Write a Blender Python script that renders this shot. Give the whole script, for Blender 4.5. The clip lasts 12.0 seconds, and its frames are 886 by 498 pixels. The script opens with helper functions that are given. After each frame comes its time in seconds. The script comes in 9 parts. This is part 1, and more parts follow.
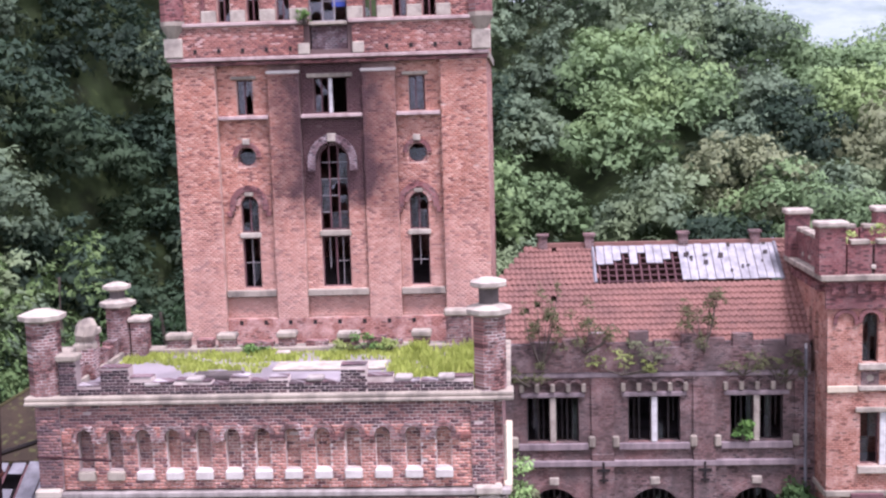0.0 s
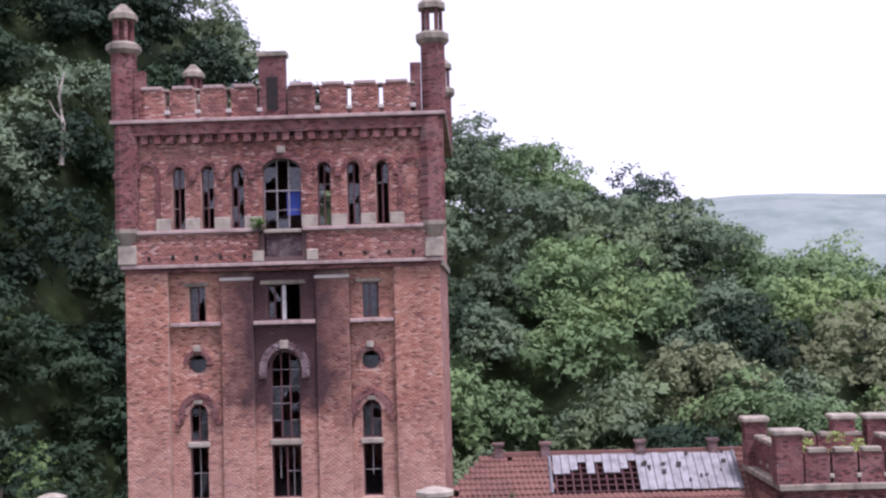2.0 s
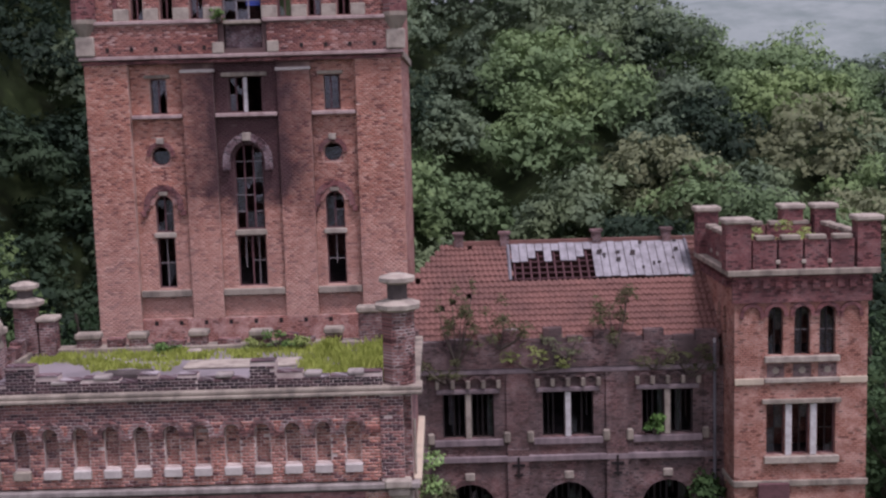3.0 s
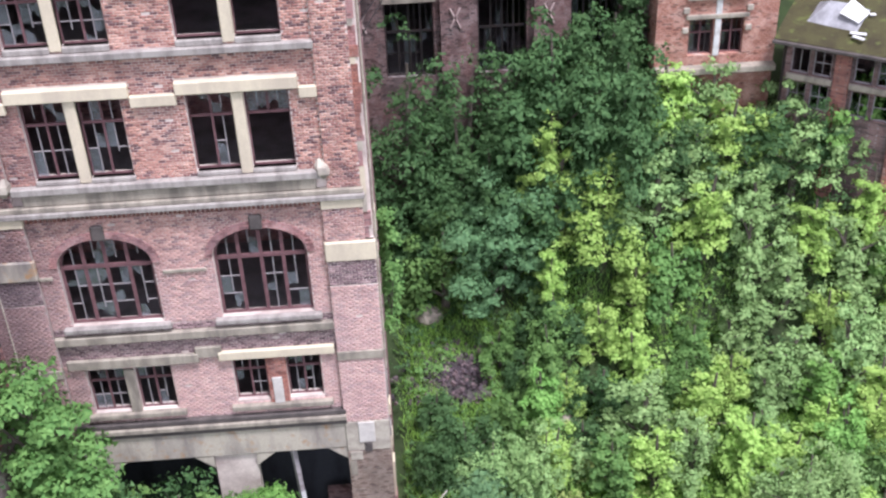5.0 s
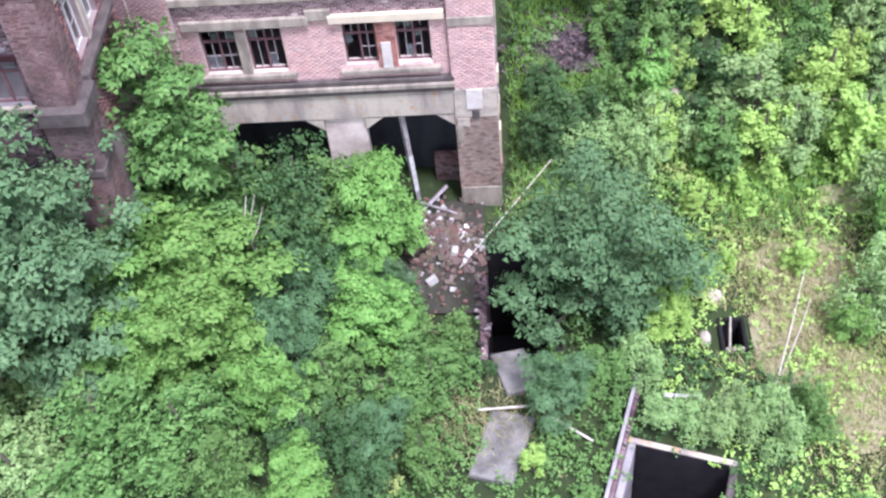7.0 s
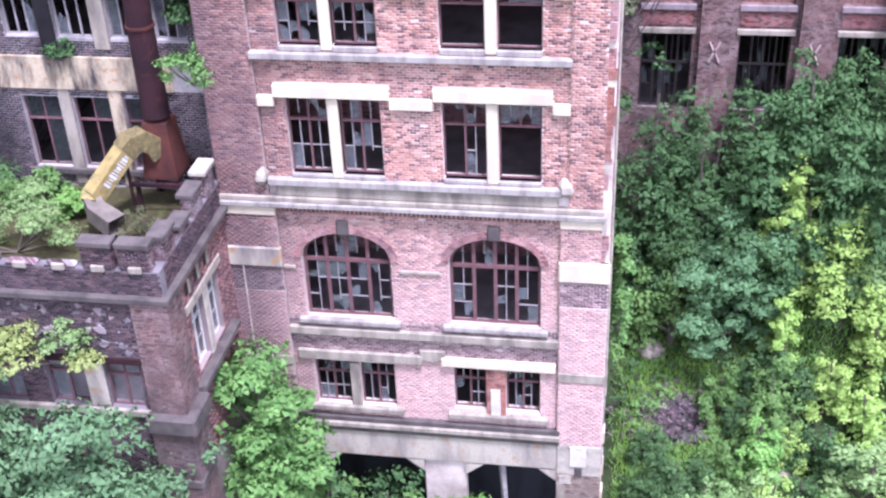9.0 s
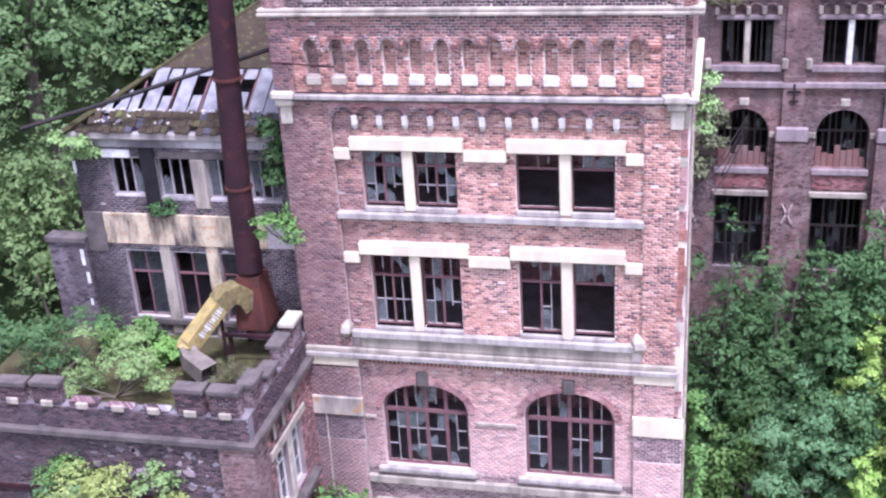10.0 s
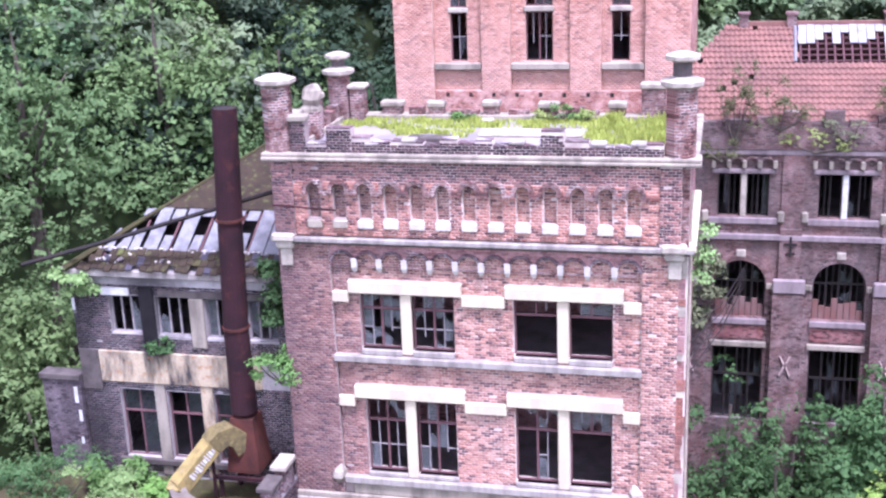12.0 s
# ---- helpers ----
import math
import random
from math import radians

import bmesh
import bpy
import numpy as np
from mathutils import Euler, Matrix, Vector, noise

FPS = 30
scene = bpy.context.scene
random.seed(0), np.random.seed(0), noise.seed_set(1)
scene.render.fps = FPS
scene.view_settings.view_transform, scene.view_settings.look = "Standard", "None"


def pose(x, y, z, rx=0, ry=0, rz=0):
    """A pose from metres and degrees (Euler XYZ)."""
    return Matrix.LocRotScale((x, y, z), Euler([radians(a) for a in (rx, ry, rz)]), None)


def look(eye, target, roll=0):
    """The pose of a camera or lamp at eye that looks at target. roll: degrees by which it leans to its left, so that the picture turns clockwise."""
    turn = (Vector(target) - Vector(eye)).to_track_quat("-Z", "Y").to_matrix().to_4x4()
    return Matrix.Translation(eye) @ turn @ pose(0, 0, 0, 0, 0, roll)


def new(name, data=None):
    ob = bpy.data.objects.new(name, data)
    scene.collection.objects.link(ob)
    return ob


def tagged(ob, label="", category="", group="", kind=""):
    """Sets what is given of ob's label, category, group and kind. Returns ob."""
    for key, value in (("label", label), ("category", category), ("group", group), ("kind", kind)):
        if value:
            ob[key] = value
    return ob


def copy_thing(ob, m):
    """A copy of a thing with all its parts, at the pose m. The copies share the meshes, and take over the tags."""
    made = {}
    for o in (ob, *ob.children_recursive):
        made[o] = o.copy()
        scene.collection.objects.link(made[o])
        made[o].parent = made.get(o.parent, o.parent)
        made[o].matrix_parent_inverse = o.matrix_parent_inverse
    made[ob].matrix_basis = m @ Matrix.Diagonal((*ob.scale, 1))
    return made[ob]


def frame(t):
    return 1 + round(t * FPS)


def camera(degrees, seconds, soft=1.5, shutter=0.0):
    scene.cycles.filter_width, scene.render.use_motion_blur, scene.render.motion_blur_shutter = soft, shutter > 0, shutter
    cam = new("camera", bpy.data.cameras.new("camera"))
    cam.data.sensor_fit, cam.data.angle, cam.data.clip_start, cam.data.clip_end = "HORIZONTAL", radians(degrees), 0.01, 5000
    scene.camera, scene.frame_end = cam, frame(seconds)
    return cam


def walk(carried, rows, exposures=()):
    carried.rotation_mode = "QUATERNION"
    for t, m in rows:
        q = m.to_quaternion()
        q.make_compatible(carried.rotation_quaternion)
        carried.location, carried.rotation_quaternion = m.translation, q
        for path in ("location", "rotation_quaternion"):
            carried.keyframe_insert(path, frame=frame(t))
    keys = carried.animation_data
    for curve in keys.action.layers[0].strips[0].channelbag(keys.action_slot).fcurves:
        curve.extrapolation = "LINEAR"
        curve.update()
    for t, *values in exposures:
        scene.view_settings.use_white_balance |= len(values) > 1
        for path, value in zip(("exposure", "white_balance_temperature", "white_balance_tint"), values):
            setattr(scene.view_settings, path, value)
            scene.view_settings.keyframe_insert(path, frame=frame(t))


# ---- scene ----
import itertools

cam = camera(41.0, 12.0, soft=2.4)
EXPOSURES = [(0, 0.98, 5780, 38), (0.5, 0.88, 5860, 38), (1.5, 0.64, 5830, 36), (2.0, 0.3, 5790, 34), (2.5, 0.05, 5840, 35), (3.0, -0.28, 5980, 37), (3.2, -0.36, 6150, 36), (4.8, 0.86, 5760, 23), (5.5, 1.04, 5680, 19), (6.7, 1.14, 5560, 25), (8.4, 1.68, 5260, 33), (9.5, 1.4, 5340, 35), (12, 1.5, 5290, 38)]
PATH = [
    (0, (7.569, -34.768, 39.304), (7.446, -32.787, 39.059), -1.7),
    (0.5, (7.971, -34.237, 39.235), (7.895, -32.248, 39.04), -1.9),
    (1, (8.052, -34.132, 39.187), (7.985, -32.134, 39.123), -1.7),
    (1.5, (8.108, -34.066, 39.194), (8.042, -32.068, 39.26), -1.5),
    (2, (8.146, -34.367, 39.166), (8.089, -32.371, 39.271), -1.6),
    (2.5, (8.278, -34.491, 39.139), (8.234, -32.491, 39.132), -1.6),
    (3, (8.198, -35.114, 39.129), (8.195, -33.129, 38.885), -1.6),
    (3.2, (8.087, -35.373, 39.127), (8.112, -33.403, 38.784), -1.5),
    (4.8, (8.106, -36.060, 38.810), (8.190, -34.348, 37.779), -1.9),
    (5, (8.120, -36.120, 38.790), (8.186, -34.455, 37.683), -2.5),
    (5.5, (8.050, -36.200, 38.760), (8.065, -34.658, 37.486), -3.2),
    (6, (7.950, -36.200, 38.710), (7.913, -34.774, 37.308), -4.4),
    (6.5, (7.830, -36.150, 38.640), (7.745, -34.815, 37.153), -5.5),
    (6.7, (7.780, -36.130, 38.610), (7.678, -34.823, 37.100), -5.9),
    (8.3, (7.317, -36.034, 38.426), (7.089, -34.578, 37.074), -5.7),
    (8.5, (7.355, -36.106, 38.451), (7.111, -34.57, 37.194), -4.5),
    (9, (7.52, -36.259, 38.606), (7.22, -34.587, 37.55), -2.5),
    (9.1, (7.575, -36.393, 38.648), (7.261, -34.702, 37.627), -2.6),
    (9.5, (7.833, -37.203, 39.059), (7.451, -35.461, 38.154), -2.9),
    (10, (7.975, -37.826, 39.469), (7.529, -36.058, 38.649), -3.6),
    (10.5, (7.944, -37.774, 39.557), (7.471, -35.986, 38.795), -3.8),
    (11, (7.917, -37.768, 39.568), (7.442, -35.955, 38.87), -3.5),
    (11.5, (7.929, -37.793, 39.525), (7.462, -35.954, 38.894), -3.0),
    (12, (7.972, -37.854, 39.479), (7.521, -35.998, 38.886), -2.2),
]
walk(cam, [(t, look(eye, target, roll)) for t, eye, target, roll in PATH], EXPOSURES)

# ---- world and sun ----
def make_world():
    w = bpy.data.worlds.new("overcast_sky")
    scene.world = w
    w.use_nodes = True
    nt = w.node_tree
    bg = nt.nodes["Background"]
    sky = nt.nodes.new("ShaderNodeTexSky")
    sky.sky_type = "NISHITA"
    sky.sun_disc = False
    sky.sun_elevation, sky.sun_rotation = radians(68), radians(144)
    sky.dust_density, sky.air_density = 3.0, 1.0
    hsv = nt.nodes.new("ShaderNodeHueSaturation")
    hsv.inputs["Saturation"].default_value = 0.25
    hsv.inputs["Value"].default_value = 1.0
    mix = nt.nodes.new("ShaderNodeMix")
    mix.data_type = "RGBA"
    mix.inputs["Factor"].default_value = 0.6
    mix.inputs["B"].default_value = (9.4, 9.6, 9.9, 1)
    nt.links.new(sky.outputs[0], hsv.inputs["Color"])
    nt.links.new(hsv.outputs[0], mix.inputs["A"])
    # overcast haze: paler towards the horizon all round
    geo = nt.nodes.new("ShaderNodeTexCoord")
    sep = nt.nodes.new("ShaderNodeSeparateXYZ")
    nt.links.new(geo.outputs["Generated"], sep.inputs[0])
    grad = nt.nodes.new("ShaderNodeMapRange")
    grad.inputs["From Min"].default_value, grad.inputs["From Max"].default_value = 0.0, 0.45
    grad.inputs["To Min"].default_value, grad.inputs["To Max"].default_value = 1.45, 0.95
    nt.links.new(sep.outputs[2], grad.inputs["Value"])
    mul = nt.nodes.new("ShaderNodeVectorMath")
    mul.operation = "SCALE"
    nt.links.new(mix.outputs["Result"], mul.inputs[0])
    nt.links.new(grad.outputs[0], mul.inputs["Scale"])
    nt.links.new(mul.outputs[0], bg.inputs[0])
    bg.inputs[1].default_value = 0.105


make_world()
sun = new("sun", bpy.data.lights.new("sun", "SUN"))
sun.data.energy, sun.data.angle, sun.data.color = 2.9, radians(11), (1.0, 0.96, 0.9)
sun.matrix_world = look((26, -36, 110), (0, 0, 0))

# ---- materials ----
def nodes_of(name):
    m = bpy.data.materials.new(name)
    m.use_nodes = True
    return m, m.node_tree, m.node_tree.nodes["Principled BSDF"]


def link(nt, a, b):
    nt.links.new(a, b)


def mixc(nt, fac, a, b, mode="MIX"):
    n = nt.nodes.new("ShaderNodeMix")
    n.data_type, n.blend_type = "RGBA", mode
    for sock, v in (("Factor", fac), ("A", a), ("B", b)):
        if isinstance(v, (int, float)):
            n.inputs[sock].default_value = v
        elif isinstance(v, tuple):
            n.inputs[sock].default_value = (*v, 1) if len(v) == 3 else v
        else:
            link(nt, v, n.inputs[sock])
    return n.outputs["Result"]


def noise_tex(nt, vec, scale, detail=4.0, rough=0.6):
    n = nt.nodes.new("ShaderNodeTexNoise")
    n.inputs["Scale"].default_value, n.inputs["Detail"].default_value, n.inputs["Roughness"].default_value = scale, detail, rough
    link(nt, vec, n.inputs["Vector"])
    return n.outputs["Fac"]


def ramp(nt, fac, lo, hi, a=0.0, b=1.0):
    n = nt.nodes.new("ShaderNodeMapRange")
    n.inputs["From Min"].default_value, n.inputs["From Max"].default_value = lo, hi
    n.inputs["To Min"].default_value, n.inputs["To Max"].default_value = a, b
    link(nt, fac, n.inputs["Value"])
    return n.outputs["Result"]


def math_node(nt, op, a, b=0.0):
    n = nt.nodes.new("ShaderNodeMath")
    n.operation = op
    for i, v in ((0, a), (1, b)):
        if isinstance(v, (int, float)):
            n.inputs[i].default_value = v
        else:
            link(nt, v, n.inputs[i])
    return n.outputs[0]


def position(nt):
    return nt.nodes.new("ShaderNodeNewGeometry").outputs["Position"]


def wall_coords(nt):
    """x + y along the wall, z up it."""
    sep = nt.nodes.new("ShaderNodeSeparateXYZ")
    link(nt, position(nt), sep.inputs[0])
    com = nt.nodes.new("ShaderNodeCombineXYZ")
    link(nt, math_node(nt, "ADD", sep.outputs[0], sep.outputs[1]), com.inputs[0])
    link(nt, sep.outputs[2], com.inputs[1])
    return com.outputs[0], sep


def bumped(nt, bsdf, height, strength=0.4, distance=0.02):
    b = nt.nodes.new("ShaderNodeBump")
    b.inputs["Strength"].default_value, b.inputs["Distance"].default_value = strength, distance
    link(nt, height, b.inputs["Height"])
    link(nt, b.outputs[0], bsdf.inputs["Normal"])


def streaked(nt, vec, sx, sz, detail=5.0):
    """Noise stretched down the wall."""
    mp = nt.nodes.new("ShaderNodeMapping")
    mp.inputs["Scale"].default_value = (sx, sx, sz)
    link(nt, vec, mp.inputs["Vector"])
    return noise_tex(nt, mp.outputs[0], 1.0, detail)


def brick_mat(name, c1, c2, mortar, dirt, dirt_amount=0.5, fresh=None, mortar_size=0.012, soot=None, dark_share=0.3, pale=0.4, speckle=0.55):
    """Brickwork: most bricks between c1 and c2, some burnt dark, mortar washed out or pale, grime in streaks and patches."""
    m, nt, p = nodes_of(name)
    vec, sep = wall_coords(nt)
    pos = position(nt)
    br = nt.nodes.new("ShaderNodeTexBrick")
    # courses are never quite true
    wob = nt.nodes.new("ShaderNodeVectorMath")
    wob.operation = "MULTIPLY_ADD"
    nz = nt.nodes.new("ShaderNodeTexNoise")
    nz.inputs["Scale"].default_value = 1.3
    link(nt, vec, nz.inputs["Vector"])
    link(nt, nz.outputs["Color"], wob.inputs[0])
    wob.inputs[1].default_value = (0.06, 0.05, 0)
    link(nt, vec, wob.inputs[2])
    link(nt, wob.outputs[0], br.inputs["Vector"])
    br.inputs["Color1"].default_value, br.inputs["Color2"].default_value = (0, 0, 0, 1), (1, 1, 1, 1)
    br.inputs["Mortar"].default_value = (0.5, 0.5, 0.5, 1)
    br.inputs["Scale"].default_value = 1.0
    br.inputs["Brick Width"].default_value, br.inputs["Row Height"].default_value = 0.24, 0.098
    br.inputs["Mortar Size"].default_value, br.inputs["Mortar Smooth"].default_value = mortar_size, 0.4
    br.inputs["Bias"].default_value = 0.0
    val = br.outputs["Color"]
    col = mixc(nt, val, c2, c1)
    col = mixc(nt, ramp(nt, val, dark_share, dark_share * 0.55, 0, 0.8), col, tuple(0.32 * a for a in c2))
    if fresh:
        col = mixc(nt, ramp(nt, noise_tex(nt, pos, 0.4, 4.0), 0.42, 0.62, 0, 0.7), col, mixc(nt, 0.6, col, fresh))
    # mortar: pale where sound, dark where it has fallen out
    sound = noise_tex(nt, vec, 1.1, 4.0, 0.7)
    joint = mixc(nt, ramp(nt, sound, 0.45, 0.6), tuple(0.35 * a for a in c2), mortar)
    col = mixc(nt, br.outputs["Fac"], col, joint)
    speck = noise_tex(nt, vec, 6.0, 3.0, 0.75)
    col = mixc(nt, ramp(nt, speck, 0.5, 0.68, 0, pale), col, mixc(nt, 0.5, col, mortar))
    col = mixc(nt, ramp(nt, noise_tex(nt, vec, 4.3, 4.0, 0.75), 0.55, 0.72, 0, speckle), col, tuple(0.4 * a for a in c2))
    # grime in patches and streaks
    patch = math_node(nt, "ADD", math_node(nt, "MULTIPLY", streaked(nt, pos, 0.5, 0.14), 0.6), math_node(nt, "MULTIPLY", noise_tex(nt, pos, 0.9, 6.0, 0.7), 0.4))
    col = mixc(nt, ramp(nt, patch, 0.43, 0.6, 0, dirt_amount), col, dirt)
    if soot:
        x0, x1, z0, z1, amount = soot
        xx = math_node(nt, "ADD", sep.outputs[0], ramp(nt, noise_tex(nt, pos, 0.9, 4.0), 0, 1, -1.6, 1.6))
        gx = math_node(nt, "MULTIPLY", ramp(nt, xx, x0 - 1.2, x0 + 1.2), ramp(nt, xx, x1 + 1.2, x1 - 1.2))
        zz = math_node(nt, "ADD", sep.outputs[2], ramp(nt, noise_tex(nt, pos, 0.6, 4.0), 0, 1, -2.5, 2.5))
        g = math_node(nt, "MULTIPLY", gx, ramp(nt, zz, z0 - 0.5, z0 + 0.7))
        g = math_node(nt, "MULTIPLY", g, ramp(nt, sep.outputs[2], z1 + 1, z1 - 1))
        g = math_node(nt, "MULTIPLY", g, amount)
        col = mixc(nt, g, col, dirt)
    link(nt, col, p.inputs["Base Color"])
    p.inputs["Roughness"].default_value = 0.92
    p.inputs["Specular IOR Level"].default_value = 0.2
    bumped(nt, p, math_node(nt, "ADD", math_node(nt, "MULTIPLY", br.outputs["Fac"], -1.0), math_node(nt, "MULTIPLY", speck, 1.2)), 0.7, 0.025)
    return m


def sooted(nt, col, pos, soot, stain, dirt):
    """Soot above z0 between x0 and x1, and damp that thins out from x0 to x1, with ragged edges."""
    sep = nt.nodes.new("ShaderNodeSeparateXYZ")
    link(nt, pos, sep.inputs[0])
    if soot:
        x0, x1, z0, amount = soot
        xx = math_node(nt, "ADD", sep.outputs[0], ramp(nt, noise_tex(nt, pos, 0.9, 4.0), 0, 1, -1.6, 1.6))
        zz = math_node(nt, "ADD", sep.outputs[2], ramp(nt, noise_tex(nt, pos, 0.6, 4.0), 0, 1, -2.5, 2.5))
        g = math_node(nt, "MULTIPLY", ramp(nt, xx, x0 - 1.2, x0 + 1.2), ramp(nt, xx, x1 + 1.2, x1 - 1.2))
        g = math_node(nt, "MULTIPLY", math_node(nt, "MULTIPLY", g, ramp(nt, zz, z0 - 0.8, z0 + 0.8)), amount)
        col = mixc(nt, g, col, tuple(0.7 * a for a in dirt))
    if stain:
        x0, x1, amount = stain
        xx = math_node(nt, "ADD", sep.outputs[0], ramp(nt, noise_tex(nt, pos, 0.35, 4.0), 0.2, 0.8, -1.8, 1.8))
        col = mixc(nt, ramp(nt, xx, x1, x0, 0, amount), col, tuple(0.75 * a for a in dirt))
    return col


def rough_mat(name, c, dark, scale=1.2, amount=0.6, rough=0.9, metal=0.0, third=None, bump=0.3, streak=False, grain=14.0, soot=None, stain=None, dirt=(0.1, 0.06, 0.065)):
    m, nt, p = nodes_of(name)
    pos = position(nt)
    big = streaked(nt, pos, scale, scale * 0.3) if streak else noise_tex(nt, pos, scale, 5.0)
    fine = noise_tex(nt, pos, grain, 3.0)
    col = mixc(nt, ramp(nt, big, 0.42, 0.66, 0, amount), c, dark)
    col = mixc(nt, ramp(nt, fine, 0.35, 0.75, 0, 0.3), col, dark)
    if third:
        col = mixc(nt, ramp(nt, noise_tex(nt, pos, scale * 2.3, 4.0), 0.56, 0.68, 0, 0.8), col, third)
    if soot or stain:
        col = sooted(nt, col, pos, soot, stain, dirt)
    link(nt, col, p.inputs["Base Color"])
    p.inputs["Roughness"].default_value, p.inputs["Metallic"].default_value = rough, metal
    p.inputs["Specular IOR Level"].default_value = 0.22
    bumped(nt, p, math_node(nt, "ADD", fine, big), bump, 0.03)
    return m


def leaf_mat(name, c, light, sub=0.24, broad=0.0):
    m, nt, p = nodes_of(name)
    geo = nt.nodes.new("ShaderNodeNewGeometry")
    info = nt.nodes.new("ShaderNodeObjectInfo")
    col = mixc(nt, ramp(nt, geo.outputs["Random Per Island"], 0, 1, 0.25, 0.9), c, light)
    n = noise_tex(nt, geo.outputs["Position"], 0.7, 3.0)
    col = mixc(nt, ramp(nt, n, 0.4, 0.65, 0, 0.32), col, tuple(0.6 * a for a in c))
    if broad:
        # whole crowns differ from their neighbours
        big = noise_tex(nt, geo.outputs["Position"], 0.075, 1.0)
        col = mixc(nt, ramp(nt, big, 0.5, 0.66, 0, broad), col, tuple(min(1.0, a * b) for a, b in zip(light, (1.25, 1.15, 0.9))))
        col = mixc(nt, ramp(nt, big, 0.5, 0.36, 0, broad), col, tuple(0.5 * a for a in c))
    hsv = nt.nodes.new("ShaderNodeHueSaturation")
    link(nt, col, hsv.inputs["Color"])
    link(nt, ramp(nt, info.outputs["Random"], 0, 1, 0.497, 0.508), hsv.inputs["Hue"])
    link(nt, ramp(nt, info.outputs["Random"], 0, 1, 0.88, 1.13), hsv.inputs["Value"])
    link(nt, hsv.outputs[0], p.inputs["Base Color"])
    p.inputs["Roughness"].default_value = 0.65
    p.inputs["Specular IOR Level"].default_value = 0.12
    tr = nt.nodes.new("ShaderNodeBsdfTranslucent")
    link(nt, hsv.outputs[0], tr.inputs[0])
    mx = nt.nodes.new("ShaderNodeMixShader")
    mx.inputs[0].default_value = sub
    link(nt, p.outputs[0], mx.inputs[1])
    link(nt, tr.outputs[0], mx.inputs[2])
    link(nt, mx.outputs[0], nt.nodes["Material Output"].inputs[0])
    return m


def glass_mat(name, dust, tint=(0.36, 0.38, 0.43), gloss=0.14):
    m, nt, p = nodes_of(name)
    nt.nodes.remove(p)
    dif = nt.nodes.new("ShaderNodeBsdfDiffuse")
    dif.inputs[0].default_value = (*tint, 1)
    tra = nt.nodes.new("ShaderNodeBsdfTransparent")
    glo = nt.nodes.new("ShaderNodeBsdfGlossy")
    glo.inputs["Roughness"].default_value = 0.12
    glo.inputs["Color"].default_value = (0.8, 0.82, 0.88, 1)
    a, b = nt.nodes.new("ShaderNodeMixShader"), nt.nodes.new("ShaderNodeMixShader")
    link(nt, ramp(nt, noise_tex(nt, position(nt), 2.5, 4.0), 0.3, 0.7, dust - 0.2, dust + 0.2), a.inputs[0])
    link(nt, tra.outputs[0], a.inputs[1])
    link(nt, dif.outputs[0], a.inputs[2])
    b.inputs[0].default_value = gloss
    link(nt, a.outputs[0], b.inputs[1])
    link(nt, glo.outputs[0], b.inputs[2])
    link(nt, b.outputs[0], nt.nodes["Material Output"].inputs[0])
    return m


BRICK_FRONT = brick_mat("weathered_pink_brick", (0.45, 0.235, 0.21), (0.32, 0.14, 0.13), (0.54, 0.43, 0.41), (0.14, 0.09, 0.10), 0.6, fresh=(0.58, 0.30, 0.27))
BRICK_FRIEZE = brick_mat("orange_red_brick", (0.42, 0.18, 0.135), (0.30, 0.105, 0.085), (0.45, 0.34, 0.30), (0.12, 0.075, 0.075), 0.65, fresh=(0.52, 0.21, 0.14))
BRICK_SOOTY = brick_mat("sooty_purple_brick", (0.20, 0.115, 0.12), (0.12, 0.065, 0.07), (0.48, 0.44, 0.44), (0.07, 0.05, 0.058), 0.6, mortar_size=0.018)
BRICK_TALL = brick_mat("red_tower_brick", (0.57, 0.285, 0.225), (0.43, 0.19, 0.15), (0.66, 0.50, 0.44), (0.10, 0.055, 0.065), 0.25, soot=(-3.9, 1.7, 34.2, 42.0, 0.85), dark_share=0.12, speckle=0.25, pale=0.3, mortar_size=0.02)
BRICK_SALMON = brick_mat("salmon_tower_brick", (0.53, 0.265, 0.195), (0.41, 0.18, 0.13), (0.62, 0.46, 0.385), (0.16, 0.09, 0.08), 0.35, dark_share=0.15, speckle=0.3, pale=0.3, mortar_size=0.018)
BRICK_TALL_TOP = brick_mat("dark_red_tower_brick", (0.32, 0.13, 0.12), (0.205, 0.08, 0.08), (0.34, 0.26, 0.24), (0.095, 0.05, 0.052), 0.6)
BRICK_BACK = brick_mat("grimy_brown_brick", (0.235, 0.148, 0.138), (0.135, 0.083, 0.078), (0.38, 0.325, 0.315), (0.075, 0.06, 0.058), 0.75, fresh=(0.32, 0.16, 0.14))
BRICK_GREY = brick_mat("grey_sooty_brick", (0.145, 0.112, 0.12), (0.08, 0.06, 0.067), (0.29, 0.265, 0.275), (0.05, 0.042, 0.048), 0.85)
BRICK_TURRET = brick_mat("dark_red_turret_brick", (0.30, 0.145, 0.125), (0.17, 0.08, 0.075), (0.52, 0.44, 0.41), (0.09, 0.06, 0.06), 0.5, mortar_size=0.022)


